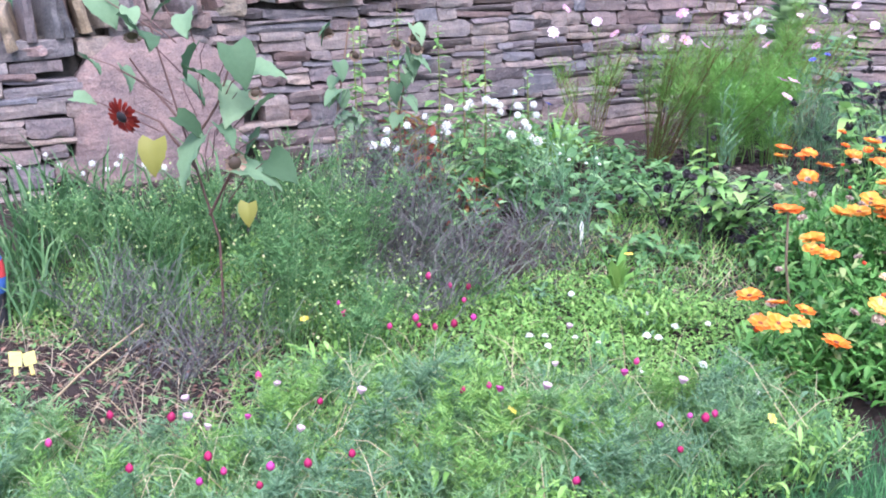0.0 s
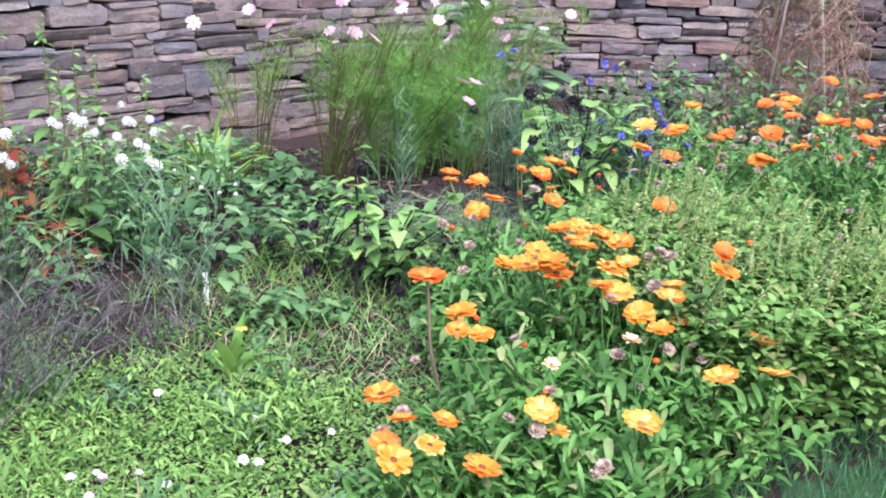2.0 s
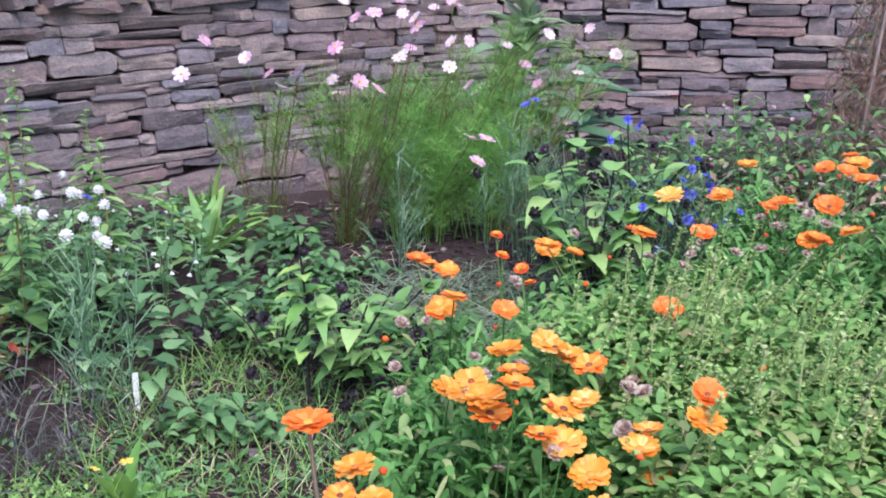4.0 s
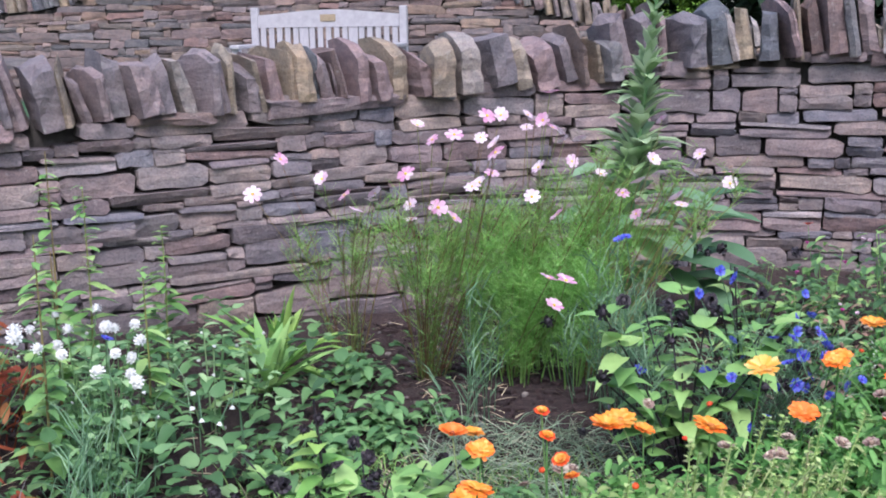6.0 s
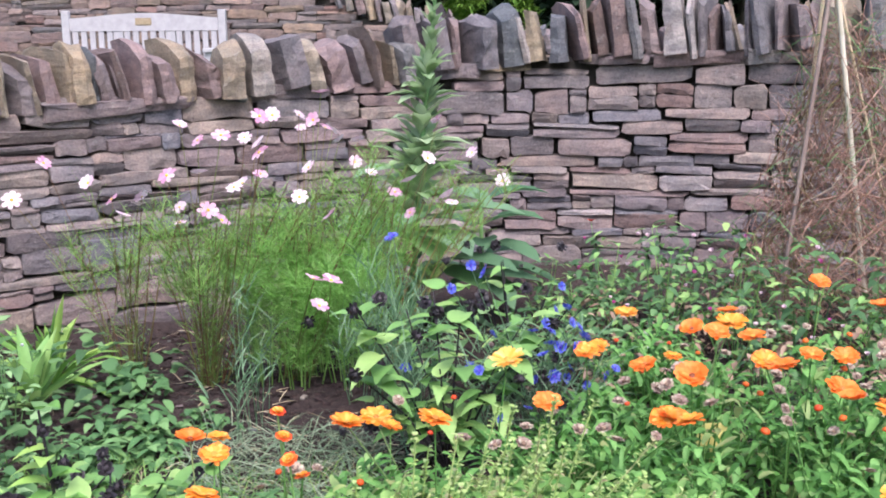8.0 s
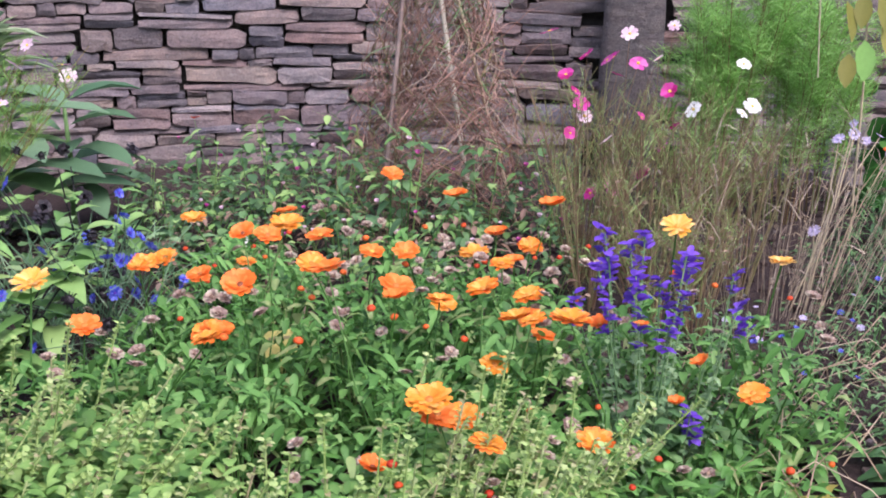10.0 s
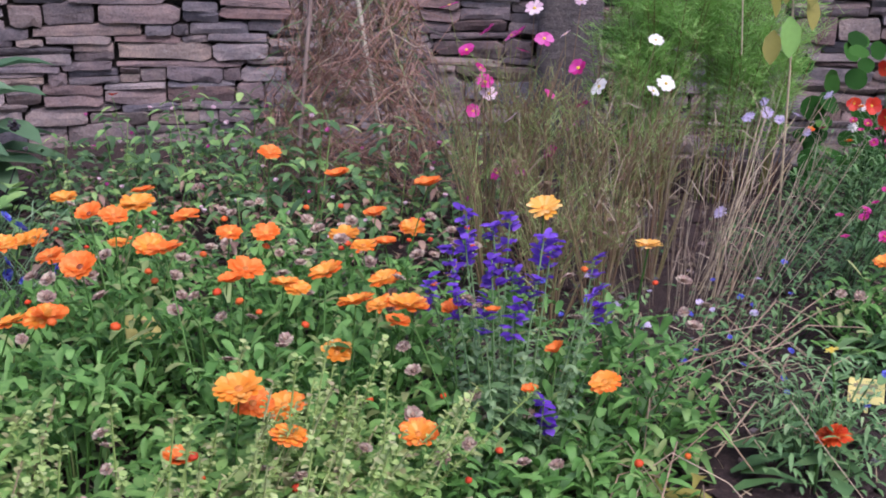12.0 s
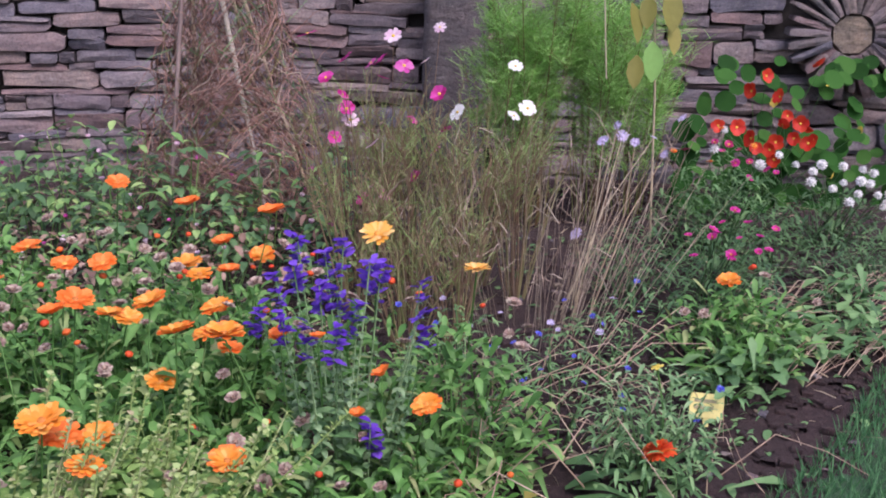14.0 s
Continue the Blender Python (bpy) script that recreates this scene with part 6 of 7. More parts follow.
def sunflower(at):
    ob = thing("sunflower_plant", "branching sunflower with large heart-shaped leaves and dark red flower", "flowering plant", at)
    s = Builder()
    limbs = [((0.05, 0.05, 0), (0.06, 0.03, 0.35), (0.0, 0.0, 0.62), (-0.08, 0.0, 0.93)), ((0.04, 0.02, 0.42), (0.1, 0.0, 0.52), (0.14, -0.03, 0.58)), ((0.02, 0, 0.55), (-0.06, -0.03, 0.68), (-0.13, -0.06, 0.72)), ((0.0, 0.0, 0.6), (0.08, 0.02, 0.72), (0.14, 0.0, 0.86)), ((0.0, 0.0, 0.66), (-0.1, 0, 0.78), (-0.14, 0, 0.84))]
    for l in limbs:
        tube(s, l, 0.0045, 0.0025, 5)
    part("stemwork", s.mesh("stemwork", [purple_stem]), ob)
    r = random.Random(15)
    spots = ((-0.1, 0.865, 0.13), (0.05, 0.77, 0.1), (0.06, 0.58, 0.15), (0.13, 0.5, 0.13), (-0.01, 0.655, 0.09), (0.14, 0.7, 0.12), (0.0, 0.75, 0.08), (0.17, 0.77, 0.1), (-0.22, 0.96, 0.1), (-0.3, 0.71, 0.06), (0.155, 0.83, 0.11),
             (0.03, 0.92, 0.08), (-0.25, 0.81, 0.07), (-0.18, 0.78, 0.07), (0.24, 0.71, 0.08), (0.2, 0.52, 0.11), (-0.04, 0.95, 0.07), (0.065, 0.84, 0.09), (0.1, 0.64, 0.08), (0.19, 0.6, 0.09), (-0.12, 0.94, 0.06))
    for x, z, ln in spots:
        part("leaf", r.choice(sun_leaves), ob, m=Matrix.Translation((x, r.uniform(-0.07, 0.06), z + 0.45 * ln)) @ Matrix.Rotation(r.uniform(-1.9, 1.9), 4, "Z") @ Matrix.Rotation(r.uniform(-0.1, 1.0), 4, "X") @ Matrix.Rotation(r.uniform(-0.6, 0.6), 4, "Y") @ Matrix.Scale(ln, 4))
        tube_b = Builder()
        tube(tube_b, [(x * 0.35 + 0.03, 0, z - 0.06), (x * 0.75, 0, z + 0.01), (x, 0, z + 0.45 * ln)], 0.0022, 0.0012, 4)
        part("leaf_stalk", tube_b.mesh("leaf_stalk", [purple_stem]), ob)
    for x, z, ln in ((-0.06, 0.64, 0.09), (0.18, 0.48, 0.06)):
        part("leaf", yellow_leaf, ob, "yellowing leaf", Matrix.Translation((x, -0.08, z)) @ Matrix.Rotation(1.1, 4, "X") @ Matrix.Scale(ln, 4))
    part("flower_head", sunflower_head, ob, "dark red flower", facing((-0.14, -0.08, 0.7), (-0.35, -0.9, -0.35), 0, 0.045))
    part("seed_head", withered_head, ob, "withered brown seed head", facing((0.14, -0.05, 0.58), (0.5, -0.7, -0.1), 0, 0.036))
    part("seed_head", withered_head, ob, "withered brown seed head", facing((0.2, -0.04, 0.76), (0.4, -0.8, -0.2), 0, 0.022))
    part("seed_head", withered_head, ob, "withered brown seed head", facing((-0.12, -0.02, 0.9), (0.2, -0.5, -0.6), 0, 0.03))


sunflower(on_ground(-0.74, 2.5, -0.02))
for x, y, h in ((-0.55, 3.55, 0.75), (-0.35, 3.75, 0.72)):
    foot = on_ground(x, y)
    ob = thing("sunflower_stalk", "thin sunflower stalk with few leaves and withered heads", "flowering plant", foot, "sunflower stalks")
    s, b = Builder(), Builder()
    tube(s, [(0, 0, 0), (-0.02, 0, h * 0.5), (0.04, 0, h)], 0.006, 0.003, 5)
    part("stem", s.mesh("stem", [brown_stalk]), ob)
    for k in range(11):
        part("leaf", random.choice(sun_leaves), ob, m=Matrix.Translation((rnd(-0.03, 0.05), rnd(-0.03, 0.02), h * rnd(0.5, 1.0))) @ Matrix.Rotation(rnd(-2, 2), 4, "Z") @ Matrix.Rotation(rnd(0.2, 1.2), 4, "X") @ Matrix.Scale(rnd(0.05, 0.085), 4))
    for k in range(3):
        part("seed_head", withered_head, ob, m=facing((rnd(-0.06, 0.08), -0.02, h * rnd(0.8, 1.0)), (rnd(-0.4, 0.4), -0.8, -0.3), 0, 0.028))

# ---- front meadow: low leaves, grass, crimson buds, clover ----
CUPS = ((-0.37, 1.71), (-0.5, 1.72), (-0.45, 1.7), (-0.53, 1.8), (-0.25, 1.66), (-0.36, 1.9), (-0.18, 1.92), (0.22, 1.94), (0.24, 2.04), (0.51, 1.97), (0.39, 2.01), (0.45, 1.79), (0.27, 2.27), (0.12, 1.94))
BUDS = ((-0.53, 1.71), (-0.54, 1.52), (-0.67, 1.74), (-0.72, 1.57), (-0.41, 1.58), (-0.36, 1.52), (-0.39, 1.47), (-0.28, 1.48), (-0.28, 1.55), (-0.21, 1.56), (-0.14, 1.62), (-0.4, 1.9), (-0.25, 1.83), (-0.34, 2.46), (-0.31, 2.37), (-0.17, 2.25), (-0.11, 2.29), (-0.1, 2.27),
        (-0.06, 2.29), (-0.01, 2.25), (0.03, 2.35), (0.04, 1.93), (0.1, 1.92), (0.42, 2.09), (0.57, 1.88), (0.51, 1.82), (0.54, 1.81), (0.48, 1.7), (0.28, 1.56), (-0.06, 2.65), (-0.01, 2.52), (-0.13, 2.7), (0.0, 2.55))
for spots, heads, rad, nm in ((CUPS, [cup_heads[0], cup_heads[0], cup_heads[1]], 0.0135, "flower_head"), (BUDS, [crimson_bud, crimson_bud, pink_bud], 0.0072, "flower_bud")):
    for x, y in spots:
        foot = on_ground(x + rnd(-0.02, 0.02), y + rnd(0, 0.04))
        ob = thing("poppy_plant", "small wild poppy with a pink cup flower in grass" if nm == "flower_head" else "small wild poppy with a crimson bud in grass", "flowering plant", foot, "wild poppies")
        flowered(ob, foot, [(x, y, 0.2 + rnd(-0.01, 0.03))], heads, rad * 1.25, blue_green, 0.001, 1.5, nm, 0.3)
CLOVER = ((0.21, 2.49), (0.29, 2.48), (0.56, 2.59), (0.51, 2.51), (0.65, 2.61), (0.48, 2.52), (0.49, 2.7), (0.28, 2.8), (0.17, 2.46), (0.35, 2.42), (0.22, 2.38), (0.6, 2.3), (0.7, 2.15), (0.45, 2.25))
for x, y in CLOVER:
    foot = on_ground(x, y)
    ob = thing("clover_flower", "round white clover flower among low green leaves", "flowering plant", foot, "clover flowers")
    flowered(ob, foot, [(x, y, 0.125 + rnd(-0.01, 0.015))], [clover_head], 0.0125, meadow_green, 0.001, 1.5)
for x, y in ((0.4, 2.92), (0.45, 2.95), (0.7, 1.95), (-0.42, 2.4), (0.15, 1.93)):
    foot = on_ground(x, y)
    ob = thing("buttercup", "small yellow flower in grass", "flowering plant", foot, "yellow flowers")
    flowered(ob, foot, [(x, y, ground_z(x, y) + 0.16)], [daisy_yellow], 0.016, meadow_green, 0.001)


def scatter(n, x0, x1, keep):
    out = []
    while len(out) < n:
        x, y = rnd(x0, x1), rnd(1.2, 5.5)
        if keep(x, y):
            out.append((x, y, ground_z(x, y)))
    return np.array(out)


def meadow(x, y):
    d = y - curve_y(EDGE, x)
    return d > -0.02 and y < 3.1 - 0.25 * x and x < 0.95 and not (x < -0.4 and 1.95 < y < 2.6)


b = Builder()
n = 50000
p = scatter(n, -1.3, 0.95, meadow)
p[:, 2] += many(n, 0.0, 0.085) * np.array([0.75 + 0.6 * noise.noise((q[0] * 5, q[1] * 5, 4)) for q in p])
leaves(b, p, ways(n, (0.0, 1.5)), many(n, 0.01, 0.024), many(n, 0.005, 0.011), many(n, 0.1, 0.7), 0.25, DIAMOND)
tagged(new("meadow_leaves", b.mesh("meadow_leaves", [meadow_green])), "low bright green clover and weed leaves", "ground cover", kind="stuff")
b = Builder()
p = scatter(9000, -1.3, 0.9, lambda x, y: meadow(x, y) and y < 2.35)
blades(b, p, p + ways(9000, (0.5, 2.4)) * many(9000, 0.03, 0.08)[:, None], 0.0024, 0.1)
tagged(new("poppy_foliage", b.mesh("poppy_foliage", [soft_green])), "fine ferny grey-green foliage and grass", "ground cover", kind="stuff")
b = Builder()
p = scatter(420, -1.2, 0.9, lambda x, y: meadow(x, y) and y < 2.3)
d = ways(420, (0.2, 0.9)) * many(420, 0.08, 0.2)[:, None]
blades(b, p + (0, 0, 0.06), p + d + (0, 0, 0.08), 0.0022, 0.15)
tagged(new("bleached_grass", b.mesh("bleached_grass", [straw_mat])), "bleached dry grass stems in the meadow", "grass", kind="stuff")

# sparse small weeds and litter over the rest of the bed
bed = lambda x, y: curve_y(EDGE, x) + 0.03 < y < curve_y(WALL, x) - 0.02
b = Builder()
p = scatter(2600, -2.6, 5.0, lambda x, y: bed(x, y) and noise.noise((x * 2.3, y * 2.3, 7)) > -0.05 and not (0.45 < x < 1.2 and 4.2 < y < 4.7))
leaves(b, p, ways(2600, (0.1, 0.9)), many(2600, 0.02, 0.05), many(2600, 0.01, 0.022), 0.4, 0.25, OVAL)
tagged(new("bed_weeds", b.mesh("bed_weeds", [mid_green])), "scattered small weed leaves on the soil", "weeds", kind="stuff")
b = Builder()
p = scatter(3600, -2.6, 5.0, bed)
blades(b, p + (0, 0, 0.004), p + ways(3600, (0.0, 0.25)) * many(3600, 0.02, 0.08)[:, None] + (0, 0, 0.008), 0.0026, 0.05)
tagged(new("bed_litter", b.mesh("bed_litter", [straw_mat])), "dry stalks and leaf litter on the soil", "plant litter", kind="stuff")
pebble = stone_mesh("pebble", 400, coping_mat)
pb = Builder()
for x, y, z in scatter(700, -1.6, 4.8, bed):
    s_ = rnd(0.006, 0.02)
    m = Matrix.Translation((x, y, z + s_ * 0.15)) @ Matrix.Rotation(rnd(0, 6), 4, "Z") @ Matrix.Diagonal((s_ * 1.5, s_, s_ * 0.7, 1))
    pb.add([m @ v.co for v in pebble.vertices], [tuple(q.vertices) for q in pebble.polygons])
cb = Builder()
for x, y, z in scatter(5200, -1.6, 4.8, lambda x, y: bed(x, y) and (rnd(0, 1) < 0.35 or (0.3 < x < 1.4 and y > 3.6) or (2.7 < x < 4.5 and y < 3.9))):
    s_ = rnd(0.006, 0.026)
    m = Matrix.Translation((x, y, z + s_ * 0.1)) @ Matrix.Rotation(rnd(0, 6), 4, "Z") @ Matrix.Diagonal((s_ * 1.4, s_ * 1.1, s_ * 0.8, 1))
    cb.add([m @ v.co for v in pebble.vertices], [tuple(q.vertices) for q in pebble.polygons])
tagged(new("soil_clods", cb.mesh("soil_clods", [soil_mat])), "crumbly dark soil clods in the bed", "soil", kind="stuff")
tagged(new("pebbles", pb.mesh("pebbles", [coping_mat])), "small grey pebbles in the soil", "pebbles", kind="stuff")

# lawn blades near the bed
b = Builder()
n = 34000
x = many(n, -1.0, 4.6)
y = np.array([curve_y(EDGE, q) for q in x]) + 0.09 - np.random.uniform(0, 1, n) ** 1.3 * 0.8
p = np.stack([x, y, np.array([ground_z(q, w) for q, w in zip(x, y)]) - 0.005], 1)
blades(b, p, p + ways(n, (0.8, 3.0)) * many(n, 0.012, 0.026)[:, None], 0.003, 0.06)
tagged(new("lawn_grass", b.mesh("lawn_grass", [lawn_green])), "short mown lawn grass at the bed's edge", "grass", kind="stuff")

# ---- right half of the bed ----
SALVIA = ((2.6, 3.47, 0.56), (2.71, 3.58, 0.57), (2.77, 3.46, 0.58), (2.86, 3.44, 0.54), (2.73, 3.38, 0.53), (2.63, 3.35, 0.5), (2.68, 3.33, 0.5), (2.57, 3.51, 0.49), (2.66, 3.59, 0.595), (2.74, 3.34, 0.32), (2.75, 3.6, 0.58), (2.64, 3.52, 0.57), (2.68, 3.48, 0.54), (2.8, 3.5, 0.55), (2.6, 3.42, 0.5), (2.7, 3.42, 0.55), (2.84, 3.38, 0.5))
foot = on_ground(2.7, 3.42)
ob = thing("clary_plant", "bushy annual clary topped with violet bracts", "flowering plant", foot)
stemwork, whorls = Builder(), Builder()
for p in list(SALVIA) + [(rnd(2.55, 2.86), rnd(3.3, 3.55), rnd(0.3, 0.44)) for _ in range(10)]:
    top = np.asarray(p) - foot
    base = np.array((top[0] * 0.35 + rnd(-0.02, 0.02), top[1] * 0.35 + rnd(-0.02, 0.02), 0))
    knee = base * 0.4 + top * 0.6 + (rnd(-0.012, 0.012), rnd(-0.012, 0.012), -0.02)
    tube(stemwork, [base, (base + knee) / 2 + (rnd(-0.008, 0.008), 0, 0), knee, top], 0.0022, 0.0014, 4)
    n = int(22 * top[2] / 0.4) * 3
    t = (np.arange(n) // 3 + 0.5) / (n // 3)
    at = np.where(t[:, None] < 0.6, base + (knee - base) * t[:, None] / 0.6, knee + (top - knee) * (t[:, None] - 0.6) / 0.4)
    leaves(whorls, at, ways(n, (-0.1, 0.7)), (1.25 - t) * many(n, 0.018, 0.036), (1.25 - t) * many(n, 0.012, 0.022), many(n, 0.2, 0.7), 0.3, OVAL)
part("stemwork", stemwork.mesh("stemwork", [soft_green]), ob)
part("whorled_leaves", whorls.mesh("whorled_leaves", [clary_green]), ob, "small grey-green leaves in whorls")
part("foliage", leafy_clump(170, 0.19, 0.24, (0.03, 0.06), (0.018, 0.032), mid_green, OVAL, rise=(0, 0.8)), ob)
for p in SALVIA:
    b = Builder()
    n = 21
    t = np.repeat((-0.045, -0.02, 0.004, 0.024), 7)[:n] + np.random.normal(0, 0.005, n) + rnd(-0.012, 0.012)
    leaves(b, np.stack([np.random.normal(0, 0.004, n), np.random.normal(0, 0.004, n), t], 1), ways(n, (0.0, 0.7)), many(n, 0.016, 0.028), many(n, 0.011, 0.019), 0.15, 0.3, OVAL)
    part("violet_spike", b.mesh("violet_spike", [violet]), ob, "spike of violet bracts", Matrix.Translation(np.asarray(p) - foot) @ Matrix.Rotation(rnd(-0.3, 0.3), 4, "X") @ Matrix.Rotation(rnd(-0.3, 0.3), 4, "Y"))
part("basal_rosette", leafy_clump(24, 0.2, 0.07, (0.09, 0.15), (0.04, 0.06), mid_green, SPOON, rise=(0.0, 0.4)), ob)
for p in ((2.77, 3.37, 0.4), (2.72, 3.36, 0.33), (2.6, 3.45, 0.46), (2.66, 3.4, 0.47)):
    f = on_ground(p[0], p[1])
    ob = thing("calendula_plant", "orange-red calendula half hidden among clary", "flowering plant", f, "calendulas")
    flowered(ob, f, [p], [calendula_small], 0.028, green, 0.0015)


def cane(foot, top, r, mat):
    b = Builder()
    foot, top = np.asarray(foot, float), np.asarray(top, float)
    pts = [foot + (top - foot) * k / 14 for k in range(15)]
    verts_before = b.n
    for a, c in zip(pts[:-1], pts[1:]):
        tube(b, [a, a + (c - a) * 0.04, a + (c - a) * 0.96, c], r, r, 6)
        tube(b, [c - (c - a) * 0.015, c, c + (c - a) * 0.015], r * 1.22, r * 1.22, 6)
    return b.mesh("cane", [mat])


ob = thing("cane_wigwam", "wigwam of bamboo canes leaning together", "plant support")
pale_cane = leafy("bleached_cane", ((0.0, (0.5, 0.44, 0.36)), (1.0, (0.62, 0.56, 0.48))), through_light=0.0)
dark_cane = leafy("weathered_cane", ((0.0, (0.2, 0.14, 0.13)), (1.0, (0.28, 0.21, 0.19))), through_light=0.0)
for k, (f, t) in enumerate((((2.80, 5.0, 0.17), (2.6, 5.0, 1.45)), ((2.47, 4.95, 0.17), (2.62, 5.02, 1.45)), ((2.98, 5.1, 0.17), (2.6, 5.05, 1.45)), ((2.6, 5.35, 0.18), (2.61, 5.06, 1.45)), ((2.9, 5.4, 0.18), (2.62, 5.07, 1.44)))):
    part("cane", cane(f, t, (0.008, 0.007, 0.005, 0.006, 0.006)[k], (pale_cane, dark_cane, cane_mat, cane_mat, cane_mat)[k]), ob)
rust_stalk = leafy("rusty_dry_stem", ((0.0, (0.19, 0.085, 0.065)), (0.5, (0.33, 0.18, 0.14)), (1.0, (0.46, 0.3, 0.24))), through_light=0.15)
ob = thing("sweet_pea_tangle", "dry brown tangle of sweet pea stems on canes", "plant", (2.7, 5.12, 0.17))
for name, mat, n in (("dry_growth", rust_stalk, 260), ("reddish_growth", red_stem, 70), ("bleached_growth", dry_reed, 80)):
    b = Builder()
    for k in range(n):
        t0, a0, q = 0.75 * rnd(0, 1) ** 1.4, rnd(0, 6.28), rnd(0.4, 1.1)
        pts = []
        for j in range(6):
            tt, aa = t0 + 0.05 * j + rnd(-0.03, 0.03), a0 + 0.3 * j * (1 if k % 2 else -1) + rnd(-0.15, 0.15)
            rr_ = 0.36 * (1 - 0.75 * tt) * q
            pts.append((rr_ * math.cos(aa), rr_ * math.sin(aa), 0.05 + tt + rnd(-0.02, 0.02)))
        tube(b, pts, 0.0022, 0.0012, 3)
    part(name, b.mesh(name, [mat]), ob)["kind"] = "stuff"
for name, mat, n, w in (("withered_growth", rust_stalk, 1300, 0.0024), ("green_growth", mid_green, 380, 0.003)):
    b = Builder()
    t = many(n, 0, 1) ** 1.5
    a = many(n, 0, 6.28)
    r = 0.38 * (1 - 0.75 * t) * np.random.uniform(0.3, 1.05, n) ** 0.5
    p = np.stack([r * np.cos(a), r * np.sin(a), 0.05 + t * 1.0], 1)
    blades(b, p, p + ways(n, (-1.2, 1.2)) * many(n, 0.05, 0.18)[:, None], w, 0.12)
    part(name, b.mesh(name, [mat]), ob)
pea = leafy_clump(90, 0.2, 0.42, (0.035, 0.06), (0.022, 0.036), dark_green, OVAL, rise=(-0.2, 0.8))
pea2 = leafy_clump(44, 0.2, 0.42, (0.03, 0.05), (0.02, 0.032), pod_leaf, OVAL, rise=(-0.2, 0.8))
for x, y, sc in ((2.3, 4.7, 0.9), (2.5, 4.75, 1.0), (2.75, 4.75, 0.9), (2.1, 4.95, 0.9), (2.35, 5.1, 0.95), (2.2, 5.35, 0.9), (1.95, 5.2, 0.8), (2.6, 4.5, 0.7), (2.3, 4.4, 0.7), (1.85, 4.9, 0.7), (3.0, 4.85, 0.8), (2.05, 4.6, 0.6), (2.85, 4.4, 0.6), (1.75, 5.3, 0.6), (2.45, 4.25, 0.6)):
    foot = on_ground(x, y)
    ob = thing("sweet_pea_plant", "leafy low sweet pea with small pink flowers near the wall", "flowering plant", foot, "sweet peas")
    m = Matrix.Rotation(rnd(0, 6), 4, "Z") @ Matrix.Scale(sc, 4)
    part("foliage", pea, ob, m=m)
    part("young_foliage", pea2, ob, m=Matrix.Rotation(rnd(0, 6), 4, "Z") @ Matrix.Diagonal((sc, sc, sc * 1.05, 0.55 + 0.45)))
    for k in range(3):
        p = np.array((rnd(-0.15, 0.15), rnd(-0.15, 0.1), rnd(0.25, 0.42) * sc))
        part("flower_head", random.choice(cup_heads[:2]), ob, m=facing(p, toward(p + foot), 0, rnd(0.009, 0.016)))
b = Builder()
n = 900
p = np.stack([many(n, 1.8, 2.9), many(n, 4.2, 5.3), np.zeros(n)], 1)
p[:, 2] = [ground_z(q, w) + rnd(0, 0.2) for q, w, _ in p]
leaves(b, p, ways(n, (-0.5, 0.5)), many(n, 0.02, 0.04), many(n, 0.012, 0.022), 0.4, 0.4, OVAL)
tagged(new("withered_leaves", b.mesh("withered_leaves", [brown_stalk])), "withered brown leaves among the sweet peas", "plant litter", kind="stuff")
foot = on_ground(1.98, 5.55)
ob = thing("poppy_plant", "single scarlet poppy before the stone wall", "flowering plant", foot)
flowered(ob, foot, [(1.93, 5.5, 0.5)], [nasturtium_head], 0.026, mid_green, 0.0015)
part("foliage", tuft, ob, m=Matrix.Scale(1.2, 4))

MAGENTA = ((2.93, 4.4, 0.83), (3.01, 4.45, 0.81), (3.05, 4.5, 0.81), (3.04, 4.45, 0.77), (2.94, 4.45, 0.69), (2.94, 4.5, 0.72), (3.12, 4.45, 0.65), (3.2, 4.45, 0.72), (2.84, 4.45, 0.89), (3.19, 4.45, 0.56), (3.04, 4.45, 0.45), (2.98, 4.45, 0.44), (3.1, 4.45, 0.8), (2.88, 4.42, 0.78), (3.12, 4.42, 0.5), (3.22, 4.45, 0.62), (2.9, 4.42, 0.62))
PALE_TALL = ((3.2, 4.45, 0.9), (3.07, 4.45, 0.88), (3.16, 4.45, 0.81), (2.95, 4.45, 0.66), (3.0, 4.4, 0.6))
WHITE_TALL = ((3.214, 4.329, 0.69), (3.42, 4.45, 0.79), (3.46, 4.45, 0.67), (3.4, 4.4, 0.66))
for (x, y), fl, heads, n in (((3.0, 4.55), MAGENTA, magenta_heads, 30), ((3.15, 4.5), PALE_TALL, cosmos_heads[:2], 24), ((3.3, 4.45), WHITE_TALL, [white_cosmos_head], 26)):
    cosmos(on_ground(x, y), fl, n, 0.56, 0.26, (0.0, -0.04), 430, thicket_green, (), tan_stem, heads, 0.026, "airy cosmos with magenta, pink and white flowers, half dried", "tall cosmos")
for x, y, h in ((3.05, 4.2, 0.42), (3.22, 4.25, 0.46), (2.92, 4.3, 0.44), (3.12, 4.05, 0.34), (3.38, 4.3, 0.46), (3.0, 4.05, 0.3)):
    cosmos(on_ground(x, y), (), 15, h, 0.16, (0.0, 0.0), 170, thicket_green, (), tan_stem, None, 0.02, "low feathery cosmos growth with dry brown stems", "tall cosmos")
